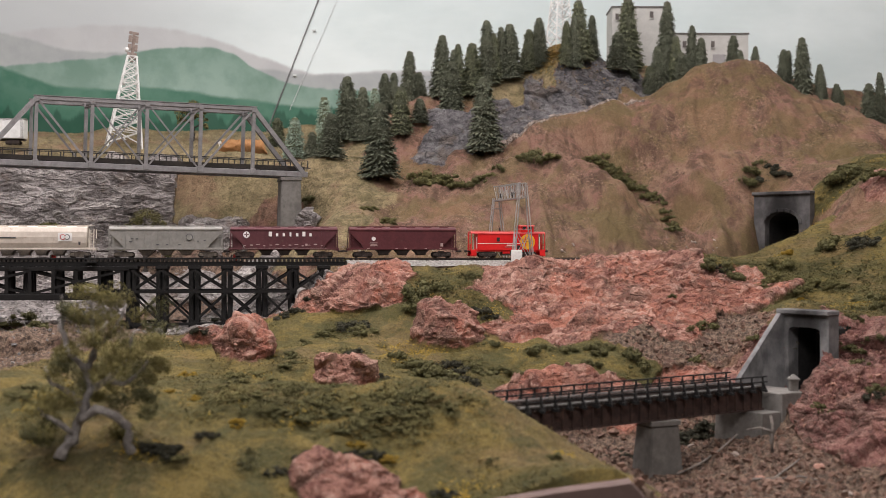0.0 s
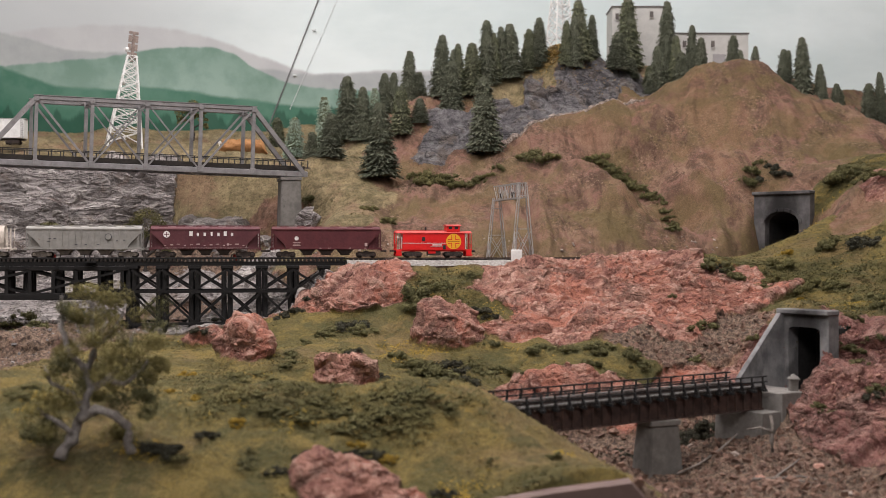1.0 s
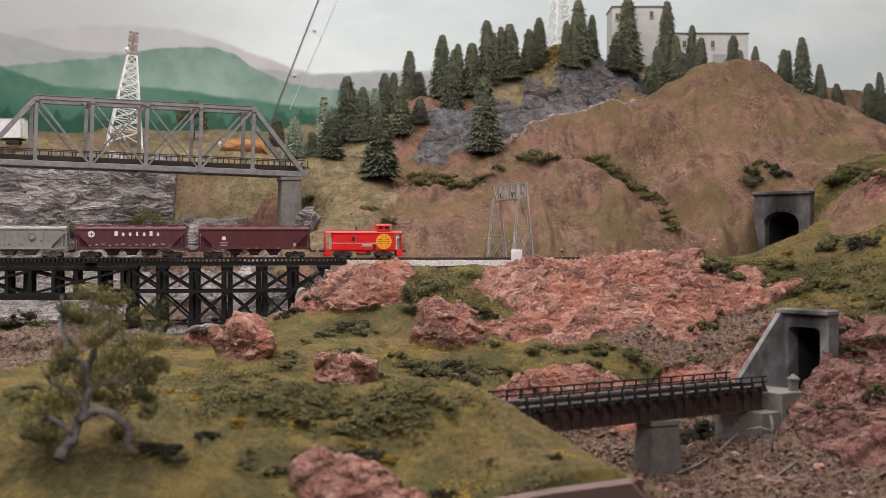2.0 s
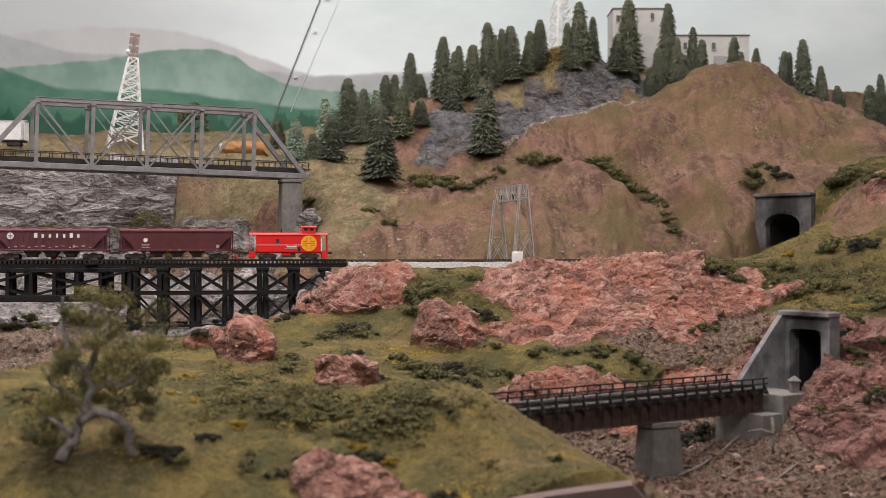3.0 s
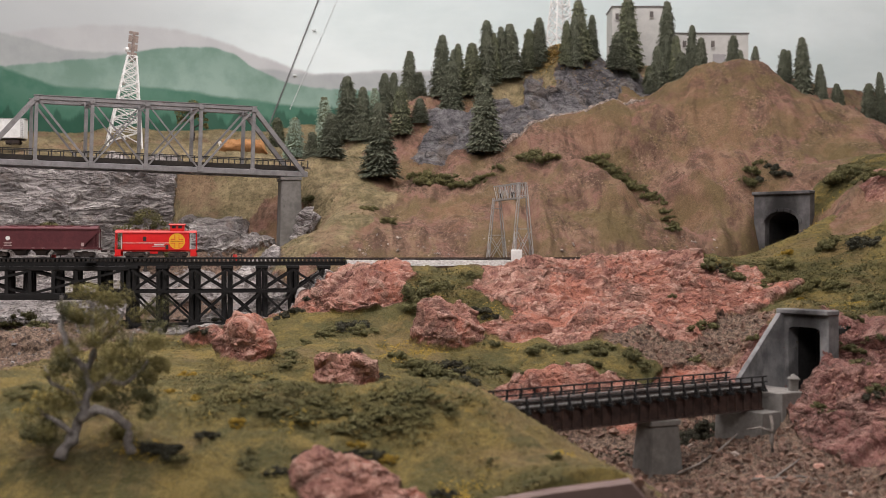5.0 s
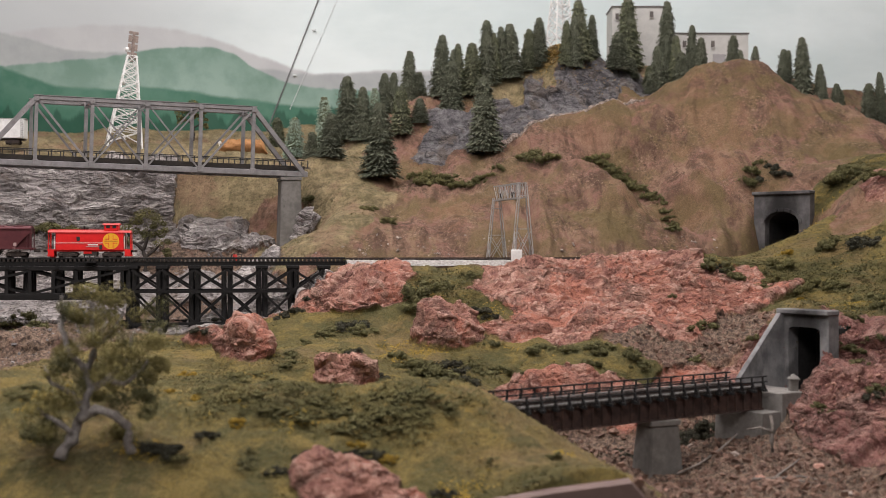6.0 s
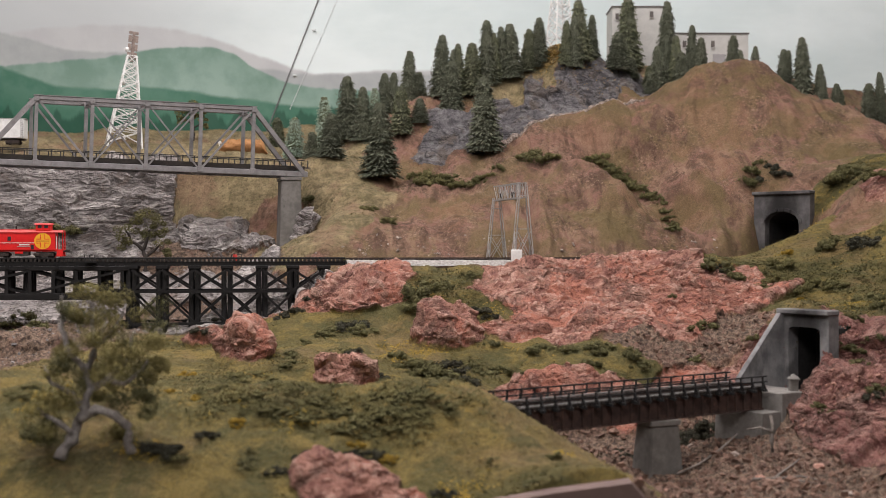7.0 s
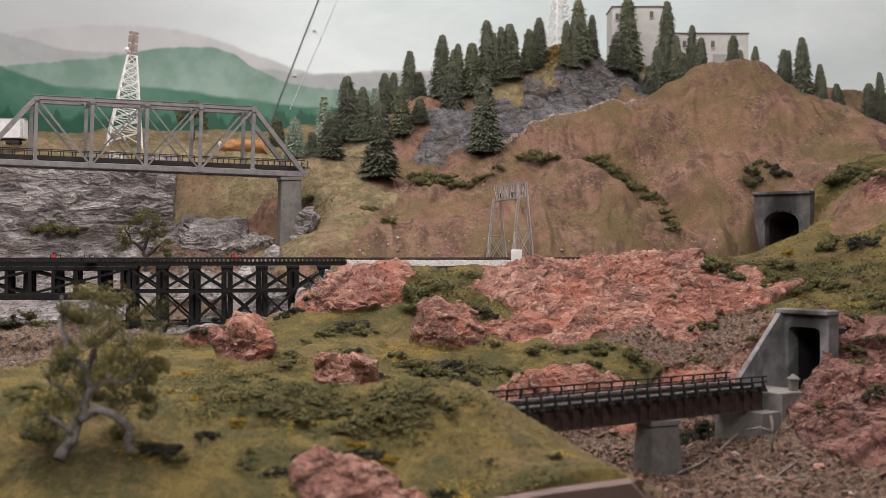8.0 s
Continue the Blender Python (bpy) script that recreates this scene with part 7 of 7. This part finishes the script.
def near_oak():
    """The gnarled old tree on the near hill, with a split trunk and a low arching limb."""
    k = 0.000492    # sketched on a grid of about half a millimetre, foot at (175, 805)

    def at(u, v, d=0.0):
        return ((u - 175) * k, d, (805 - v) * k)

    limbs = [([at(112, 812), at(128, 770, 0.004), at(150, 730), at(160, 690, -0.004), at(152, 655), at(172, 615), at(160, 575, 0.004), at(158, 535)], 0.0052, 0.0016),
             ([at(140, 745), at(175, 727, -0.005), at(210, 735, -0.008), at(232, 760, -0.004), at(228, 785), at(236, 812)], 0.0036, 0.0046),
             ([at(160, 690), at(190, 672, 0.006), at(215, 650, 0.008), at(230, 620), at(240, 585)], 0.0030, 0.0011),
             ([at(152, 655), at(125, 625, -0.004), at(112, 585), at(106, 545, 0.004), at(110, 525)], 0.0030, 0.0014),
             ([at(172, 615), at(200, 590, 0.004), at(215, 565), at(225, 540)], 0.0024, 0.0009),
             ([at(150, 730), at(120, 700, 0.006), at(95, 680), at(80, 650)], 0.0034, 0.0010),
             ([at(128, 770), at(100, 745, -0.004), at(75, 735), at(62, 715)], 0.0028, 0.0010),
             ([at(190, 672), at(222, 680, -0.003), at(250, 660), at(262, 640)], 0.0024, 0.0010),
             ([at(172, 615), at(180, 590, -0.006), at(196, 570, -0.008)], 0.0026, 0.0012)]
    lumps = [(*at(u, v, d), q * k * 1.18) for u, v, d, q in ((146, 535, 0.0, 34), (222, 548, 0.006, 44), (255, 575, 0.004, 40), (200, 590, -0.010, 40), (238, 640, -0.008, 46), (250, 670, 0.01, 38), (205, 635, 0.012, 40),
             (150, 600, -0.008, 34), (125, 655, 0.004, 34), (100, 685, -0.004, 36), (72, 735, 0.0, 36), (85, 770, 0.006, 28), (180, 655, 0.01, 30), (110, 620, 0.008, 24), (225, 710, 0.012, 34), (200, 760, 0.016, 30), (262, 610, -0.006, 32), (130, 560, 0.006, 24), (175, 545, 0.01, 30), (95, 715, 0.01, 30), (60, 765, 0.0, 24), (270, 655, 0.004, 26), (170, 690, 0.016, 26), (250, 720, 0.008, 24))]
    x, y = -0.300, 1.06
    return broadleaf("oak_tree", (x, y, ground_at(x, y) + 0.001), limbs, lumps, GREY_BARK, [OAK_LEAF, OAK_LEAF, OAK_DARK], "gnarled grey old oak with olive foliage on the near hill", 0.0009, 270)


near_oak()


def small_tree(x, y, high, lean, leaf, label):
    h = high
    limbs = [([(0, 0, -0.004), (0.05 * h, 0, 0.25 * h), (0.0, 0, 0.45 * h), (lean * h, 0, 0.72 * h)], 0.045 * h, 0.02 * h), ([(0, 0, 0.42 * h), (-0.2 * h, 0, 0.58 * h), (-0.28 * h, 0, 0.75 * h)], 0.028 * h, 0.01 * h),
             ([(0.02 * h, 0, 0.3 * h), (0.2 * h, 0.02 * h, 0.45 * h), (0.28 * h, 0, 0.55 * h)], 0.022 * h, 0.01 * h)]
    lumps = [(lean * h, 0, 0.86 * h, 0.19 * h), (-0.27 * h, 0, 0.74 * h, 0.17 * h), (0.29 * h, 0, 0.62 * h, 0.15 * h), (0.06 * h, 0.04 * h, 0.70 * h, 0.15 * h), (-0.26 * h, -0.03 * h, 0.50 * h, 0.13 * h), (0.20 * h, 0, 0.84 * h, 0.13 * h), (-0.1 * h, 0.03 * h, 0.90 * h, 0.13 * h), (0.3 * h, 0, 0.40 * h, 0.1 * h)]
    return broadleaf("small_tree", (x, y, ground_at(x, y)), limbs, lumps, BROWN_BARK, leaf, label, 0.0013, 130, "small broadleaf trees")


small_tree(-0.531, 2.16, 0.118, 0.08, [BUSH[2], BUSH[1]], "small dark-trunked broadleaf tree behind the trestle")
small_tree(-0.548, 2.66, 0.084, 0.06, [BUSH[2], BUSH[2]], "sparse olive broadleaf tree on the plateau")




# ---------- turf, stones and litter ----------
def cover_spots(weights, count, seed, y0=1.0, y1=2.9):
    r = np.random.RandomState(seed)
    ok = (np.abs(GROUND_CO[:, 0]) < 0.40 * GROUND_CO[:, 1] + 0.03) & (GROUND_CO[:, 1] > y0) & (GROUND_CO[:, 1] < y1)
    track = (np.abs(GROUND_CO[:, 1] - track_y(GROUND_CO[:, 0])) < 0.034) & (GROUND_CO[:, 0] > -0.17) & (GROUND_CO[:, 2] < 1.435)
    low = (np.abs(GROUND_CO[:, 1] - 1.2 - (GROUND_CO[:, 0] - 0.067) * 0.68) < 0.03) & (GROUND_CO[:, 0] > 0.37) & (GROUND_CO[:, 0] < 0.45)
    w = weights * ok * ~track * ~low
    return GROUND_CO[r.choice(len(w), count, p=w / w.sum())] + r.normal(size=(count, 3)) * (0.0025, 0.0025, 0.0)


def scatter_flakes(name, places, size, per, material, label, category, seed):
    """Many tiny tufts joined, past counting."""
    r = np.random.RandomState(seed)
    n = len(places) * per
    c = np.repeat(places, per, 0) + r.normal(size=(n, 3)) * size * (0.8, 0.8, 0.35) + (0, 0, size * 0.3)
    a = r.normal(size=(n, 3)) * (1, 1, 0.4)
    up = r.normal(size=(n, 3)) * 0.32 + (0, -0.3, 1)
    a /= np.linalg.norm(a, axis=1)[:, None]
    b = np.cross(up, a)
    b /= np.linalg.norm(b, axis=1)[:, None]
    s = (size * (0.35 + 0.5 * r.rand(n)))[:, None]
    verts = np.stack([c + a * s, c + b * s * 0.7, c - a * s, c - b * s * 0.7], 1).reshape(-1, 3)
    me = bpy.data.meshes.new(name)
    me.from_pydata(verts.tolist(), [], np.arange(len(verts)).reshape(-1, 4).tolist())
    me.materials.append(material)
    return tagged(new(name, me), label, category, kind="stuff")


def turf_material(name, a, b, c):
    m = Nodes(name, 0.95)
    p = m.place()
    island = m.add("ShaderNodeNewGeometry").outputs["Random Per Island"]
    col = m.mix(m.span(m.noise(22, 4, 0.7, p), 0.42, 0.6), a, b)
    col = m.mix(m.span(m.noise(31, 4, 0.7, p), 0.58, 0.68), col, c)
    return m.color(m.mix(m.math("MULTIPLY", island, 0.25), col, (a[0] * 0.4, a[1] * 0.4, a[2] * 0.4)))


_gx, _gy, _gz = GROUND_CO.T
_patch = fbm(_gx, _gy, _gz, 13, 3)
_grass = step(0.45, 0.75, GROUND_COVER[:, 0])
scatter_flakes("turf_tufts", cover_spots(_grass * (0.25 + 0.75 * step(1.3, 1.5, _gy)) * (0.06 + step(-0.05, 0.25, _patch)), 15000, 1), 0.0019, 3,
               turf_material("turf_green", (0.085, 0.070, 0.025), (0.155, 0.118, 0.042), (0.21, 0.155, 0.05)), "fine green and olive turf tufts on the slopes", "turf", 2)
scatter_flakes("yellow_turf", cover_spots(_grass * step(0.22, 0.42, fbm(_gx + 5, _gy, _gz, 10, 3)), 4200, 3), 0.0019, 3,
               turf_material("turf_yellow", (0.26, 0.18, 0.03), (0.36, 0.235, 0.035), (0.42, 0.29, 0.06)), "yellow flower flock in patches on the turf", "turf", 4)
# right of x 0.42 the extra mats also stand for shade on that bank
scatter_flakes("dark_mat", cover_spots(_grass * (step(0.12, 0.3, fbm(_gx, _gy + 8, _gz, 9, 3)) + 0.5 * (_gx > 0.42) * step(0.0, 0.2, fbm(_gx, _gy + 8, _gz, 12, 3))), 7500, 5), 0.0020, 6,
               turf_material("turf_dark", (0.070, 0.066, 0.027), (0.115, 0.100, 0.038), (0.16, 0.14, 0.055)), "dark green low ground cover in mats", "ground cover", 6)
# the first four mats, on the right bank, also deepen its shade in colour
_near = sum(np.exp(-((_gx - cx) / rx) ** 2 - ((_gy - cy) / ry) ** 2) for cx, cy, rx, ry in ((0.50, 1.80, 0.05, 0.05), (0.60, 1.78, 0.05, 0.06), (0.45, 1.86, 0.03, 0.03), (0.56, 1.66, 0.05, 0.04), (-0.09, 1.135, 0.055, 0.022), (-0.02, 1.125, 0.04, 0.022), (-0.20, 1.15, 0.03, 0.02), (-0.15, 1.18, 0.05, 0.012)))
scatter_flakes("near_mat", cover_spots(_grass * _near * step(-0.25, 0.2, fbm(_gx, _gy + 4, _gz, 40, 2)), 8500, 25), 0.0020, 5,
               turf_material("turf_mat", (0.085, 0.080, 0.030), (0.130, 0.114, 0.042), (0.165, 0.138, 0.052)), "soft dark green ground cover in broad mats", "ground cover", 26)
scatter_flakes("dry_grass", cover_spots(step(0.4, 0.7, GROUND_COVER[:, 5]) * (0.2 + step(-0.1, 0.3, _patch)), 7000, 7), 0.0022, 3,
               turf_material("turf_dry", (0.14, 0.115, 0.055), (0.22, 0.175, 0.09), (0.10, 0.095, 0.04)), "dry straw-coloured grass flock on the banks", "turf", 8)
scatter_flakes("hill_scrub", cover_spots(step(0.5, 0.8, GROUND_COVER[:, 4]) * step(0.1, 0.35, fbm(_gx, _gy, _gz + 3, 12, 3)), 2500, 9), 0.0018, 3,
               turf_material("turf_scrub", (0.085, 0.070, 0.030), (0.15, 0.11, 0.055), (0.21, 0.15, 0.09)), "thin brown scrub flock on the bare hill", "scrub", 10)


def stones(name, places, lo, hi, material, label, seed):
    """Broken stones, each a squashed and skewed block, joined."""
    r = np.random.RandomState(seed)
    cube = np.array([(-1, -1, -1), (1, -1, -1), (1, 1, -1), (-1, 1, -1), (-1, -1, 1), (1, -1, 1), (1, 1, 1), (-1, 1, 1)], float)
    quads = np.array([(0, 3, 2, 1), (4, 5, 6, 7), (0, 1, 5, 4), (1, 2, 6, 5), (2, 3, 7, 6), (3, 0, 4, 7)])
    verts, polys = [], []
    for i, p in enumerate(places):
        s = lo + (hi - lo) * r.rand() ** 3
        m = np.linalg.qr(r.normal(size=(3, 3)))[0]
        v = (cube * (0.6 + 0.4 * r.rand(8, 1)) + r.normal(size=(8, 3)) * 0.22) * (1, 0.55 + 0.4 * r.rand(), 0.35 + 0.4 * r.rand())
        verts.append(v @ m.T * s * 0.6 + p)
        polys.append(quads + 8 * i)
    me = bpy.data.meshes.new(name)
    me.from_pydata(np.concatenate(verts).tolist(), [], np.concatenate(polys).tolist())
    me.materials.append(material)
    return tagged(new(name, me), label, "stones", kind="stuff")


def stone_material(name, a, b, c):
    m = Nodes(name, 0.9)
    island = m.add("ShaderNodeNewGeometry").outputs["Random Per Island"]
    n = m.noise(300, 4, 0.7, m.place())
    col = m.mix(island, a, b)
    m.bump(n, 0.001)
    return m.color(m.mix(m.math("MULTIPLY", m.span(n, 0.45, 0.62), 0.5), col, c))


BROWN_STONE = stone_material("brown_stone", (0.055, 0.034, 0.026), (0.20, 0.122, 0.088), (0.26, 0.165, 0.125))
PINK_STONE = stone_material("pink_stone", (0.16, 0.075, 0.055), (0.38, 0.20, 0.15), (0.45, 0.30, 0.24))
PALE_STONE = stone_material("pale_stone", (0.14, 0.11, 0.09), (0.34, 0.28, 0.24), (0.42, 0.36, 0.32))
GREY_STONE = stone_material("grey_stone", (0.06, 0.057, 0.057), (0.24, 0.225, 0.215), (0.32, 0.3, 0.29))
_dirt = step(0.35, 0.6, GROUND_COVER[:, 3])
stones("gully_rubble", cover_spots(_dirt * (_gy < 1.74) * (_gx > 0.05), 6500, 11, 1.0, 1.76), 0.0014, 0.0085, BROWN_STONE, "brown broken stones strewn over the gully floor", 12)
stones("red_scree", cover_spots(step(0.4, 0.7, GROUND_COVER[:, 1] + GROUND_COVER[:, 7]) * step(0.0, 0.3, fbm(_gx, _gy, _gz, 11, 2)), 2200, 13, 1.1, 1.95), 0.0012, 0.005, PINK_STONE, "small pink stones lodged on the red slopes", 14)
stones("track_debris", cover_spots(step(0.4, 0.7, GROUND_COVER[:, 4]) * (_gz < 1.475) * (_gy < 2.2) * (_gx < 0.5) * (0.15 + step(0.0, 0.3, _patch)), 420, 15, 1.9, 2.25), 0.0012, 0.006, PALE_STONE, "pale fallen stones along the foot of the hill", 16)
stones("gorge_rubble", cover_spots((_dirt + step(0.4, 0.7, GROUND_COVER[:, 2])) * (_gx < -0.1) * (_gz < 1.44), 1500, 17, 1.45, 2.3), 0.0015, 0.006, GREY_STONE, "grey broken stones in the gorge", 18)


scatter_flakes("golden_grass", cover_spots(np.exp(-((_gx - 0.265) / 0.07) ** 2 - ((_gy - 2.775) / 0.035) ** 2) * (1 - GROUND_COVER[:, 6] * 0.8), 2600, 21), 0.0026, 3,
               turf_material("turf_golden", (0.27, 0.17, 0.045), (0.40, 0.27, 0.085), (0.22, 0.15, 0.05)), "golden dry grass flock on the rocky summit", "turf", 22)
_crest = np.abs(_gy - np.interp(_gx, (0.12, 0.185, 0.241, 0.333, 0.421), (2.49, 2.553, 2.583, 2.602, 2.622)))
stones("crest_stones", cover_spots(np.exp(-(_crest / 0.007) ** 2) * (_gx > 0.125) * (_gx < 0.43), 1500, 23, 2.45, 2.68), 0.0022, 0.0080, PALE_STONE, "pale grey broken stones along the hill's crest", 24)


BOULDERS = [(0.328, 1.411, 0.0085), (0.322, 1.193, 0.0078), (0.326, 1.25, 0.0046), (0.289, 1.414, 0.0046), (0.347, 1.213, 0.0051), (0.174, 1.081, 0.004), (0.315, 1.316, 0.0043), (0.266, 1.258, 0.0047), (0.39, 1.262, 0.0053), (0.394, 1.185, 0.005), (0.209, 1.493, 0.0055), (0.226, 1.229, 0.004)]


def boulder(x, y, r, material, label, seed):
    bm = bmesh.new()
    bmesh.ops.create_icosphere(bm, subdivisions=3, radius=1.0)
    for v in bm.verts:
        k = 1 + 0.35 * noise.noise(v.co * 1.3 + Vector((seed, 0, 0))) + 0.12 * noise.noise(v.co * 4 + Vector((seed, 3, 0)))
        v.co = Vector((v.co.x * 1.2, v.co.y, v.co.z * 0.7)) * k
    ob = new("boulder", mesh_of("boulder", bm, material))
    ob.matrix_basis = Matrix.Translation((x, y, ground_at(x, y) + r * 0.25)) @ Matrix.Rotation(seed * 1.7, 4, "Z") @ Matrix.Diagonal((r, r, r, 1))
    tagged(ob, label, "boulder", "boulders in the gully")


for i, (x, y, r) in enumerate(BOULDERS):
    boulder(x, y, r, (PALE_STONE, BROWN_STONE, PINK_STONE)[i % 3], ("pale rounded boulder lying in the gully", "brown boulder lying in the gully", "pink boulder lying in the gully")[i % 3], i + 1.3)

DRIFT = plain("driftwood", (0.10, 0.085, 0.075), (0.24, 0.21, 0.185), 0.9, scale=120, bump=0.0008)


def driftwood(pts, r0, r1, label, twigs=()):
    """A bleached log or branch lying in the gully; points are (x, y, lift over the ground)."""
    t = thing("driftwood_log", pose(0, 0, 0), label, "log", "driftwood in the gully")
    for k, (path, a, b) in enumerate([(pts, r0, r1), *twigs]):
        bm = bmesh.new()
        ps = [Vector((x, y, ground_at(x, y) + z)) for x, y, z in path]
        tube(bm, ps, [a + (b - a) * i / (len(ps) - 1) for i in range(len(ps))], 7)
        part("trunk" if k == 0 else "branch", bm, DRIFT, t, smooth=True)


driftwood([(0.247, 1.285, 0.003), (0.275, 1.30, 0.004), (0.305, 1.33, 0.006), (0.325, 1.345, 0.012)], 0.0014, 0.0009, "bleached thin log lying behind the pier")
driftwood([(0.312, 1.225, 0.003), (0.335, 1.235, 0.004), (0.362, 1.225, 0.003), (0.39, 1.22, 0.003)], 0.0017, 0.0009, "forked grey driftwood branch on the gully floor",
          [([(0.335, 1.235, 0.003), (0.352, 1.25, 0.006), (0.37, 1.262, 0.009)], 0.0016, 0.0007), ([(0.355, 1.228, 0.003), (0.358, 1.205, 0.002)], 0.0014, 0.0007)])
driftwood([(0.352, 1.30, -0.002), (0.351, 1.30, 0.014), (0.353, 1.302, 0.03), (0.351, 1.304, 0.04)], 0.0028, 0.0016, "upright dead tree stump with a broken limb",
          [([(0.352, 1.30, 0.024), (0.340, 1.305, 0.030), (0.327, 1.31, 0.028)], 0.0016, 0.0008)])


# ---------- the plateau ----------
def far_boxcar():
    t = thing("boxcar", pose(-0.966, 2.58, 1.671, 0, 0, 4), "white boxcar parked on the plateau siding", "freight car")
    part("body", one(lambda b: box(b, 0, 0, 0.033, 0.16, 0.034, 0.040, 0.0012)), WHITE, t)
    part("roof", one(lambda b: loft_x(b, [(-0.0176, 0.053), (0, 0.0565), (0.0176, 0.053)], -0.081, 0.081)), HOPPER_GREY, t)
    part("door", one(lambda b: box(b, 0.0, -0.0176, 0.0325, 0.034, 0.0012, 0.034, 0.0004)), WHITE, t)
    ladder(t, 0.0765, -0.0176, 0.014, 0.050, HOPPER_GREY)
    part("under_frame", one(lambda b: box(b, 0, 0, 0.0115, 0.158, 0.02, 0.004)), TRUCK_BLACK, t)
    for d in (-1, 1):
        k = new("truck")
        k.parent, k.location = t, (d * 0.055, 0, 0)
        for y in (-0.0115, 0.0115):
            part("side_frame", one(lambda b: prism(b, [(-0.015, 0.0062), (-0.006, 0.0095), (0.006, 0.0095), (0.015, 0.0062), (0.0142, 0.0034), (0.0045, 0.0016), (-0.0045, 0.0016), (-0.0142, 0.0034)], y - 0.0012, y + 0.0012)), TRUCK_BLACK, k)
        for dx in (-0.01, 0.01):
            part("wheelset", one(lambda b: [bmesh.ops.create_cone(b, cap_ends=True, segments=16, radius1=0.0048, radius2=0.0048, depth=0.0026, matrix=Matrix.Translation((dx, y, 0.0048)) @ Matrix.Rotation(math.pi / 2, 4, "X")) for y in (-0.0086, 0.0086)]), TRUCK_BLACK, k)


far_boxcar()


def plateau_bits():
    t = thing("switch_stand", pose(-0.478, 2.6, ground_at(-0.478, 2.6)), "small white track sign on the plateau", "sign")
    part("post", one(lambda b: bar(b, (0, 0, -0.002), (0, 0, 0.012), 0.0016)), WHITE, t)
    part("board", one(lambda b: box(b, 0.001, -0.0012, 0.013, 0.007, 0.0012, 0.005, 0.0003)), WHITE, t)
    bm = bmesh.new()
    bmesh.ops.create_grid(bm, x_segments=40, y_segments=10, size=0.5)
    for v in bm.verts:
        x, y = v.co.x, v.co.y
        w = 1 - max(0, abs(x) * 2 - 0.8) / 0.2
        v.co = Vector((x * 0.105, -0.010 * math.cos(y * 3) + 0.003 * noise.noise(Vector((x * 9, y * 4, 1))), (y + 0.5) * 0.030 * w + 0.002 * noise.noise(Vector((x * 12, 0, 5)))))
    cut = new("clay_bank", mesh_of("clay_bank", bm, plain("orange_clay", (0.28, 0.13, 0.05), (0.40, 0.21, 0.09), 0.95, scale=90, bump=0.002, wear=(0.2, 0.11, 0.06)), True))
    cut.matrix_basis = pose(-0.425, 2.585, ground_at(-0.425, 2.585) - 0.004, 0, 0, 6)
    tagged(cut, "bare orange clay bank beside the upper track", "bank", kind="structure")


plateau_bits()


# ---------- the train's run along the trestle ----------
RUN = [(0, 0.0000), (0.5, -0.0635), (1, -0.1201), (1.5, -0.1734), (3, -0.3497), (3.5, -0.4062), (4, -0.4578), (4.5, -0.5014), (6, -0.6467), (6.5, -0.6930), (7, -0.7462), (7.5, -0.8014), (8, -0.8552)]


def monotone(t):
    """How far the train has rolled at t seconds, gliding through RUN."""
    ts, ds = [r[0] for r in RUN], [r[1] for r in RUN]
    i = max(k for k in range(len(ts) - 1) if ts[k] <= t + 1e-9)
    sl = [(ds[k + 1] - ds[k]) / (ts[k + 1] - ts[k]) for k in range(len(ts) - 1)]
    m = [sl[0]] + [2 / (1 / a + 1 / b) for a, b in zip(sl, sl[1:])] + [sl[-1]]
    w = ts[i + 1] - ts[i]
    u = (t - ts[i]) / w
    return (ds[i] * (2 * u ** 3 - 3 * u ** 2 + 1) + w * m[i] * (u ** 3 - 2 * u ** 2 + u) + ds[i + 1] * (3 * u ** 2 - 2 * u ** 3) + w * m[i + 1] * (u ** 3 - u ** 2))


def on_track(s):
    a = math.radians(HEAD)
    return pose(s * math.cos(a), 1.941 + s * math.sin(a), RAIL_TOP, 0, 0, HEAD)


def motions():
    times = [i / 10 for i in range(81)]
    for car, s in CARS:
        walk(car, [(t, on_track(s + monotone(t))) for t in times])
    fine = [i / 30 for i in range(241)]
    for wheel, dx in WHEELSETS:
        walk(wheel, [(t, pose(dx, 0, WHEEL_R, 0, math.degrees(monotone(t) / WHEEL_R), 0)) for t in fine])


motions()
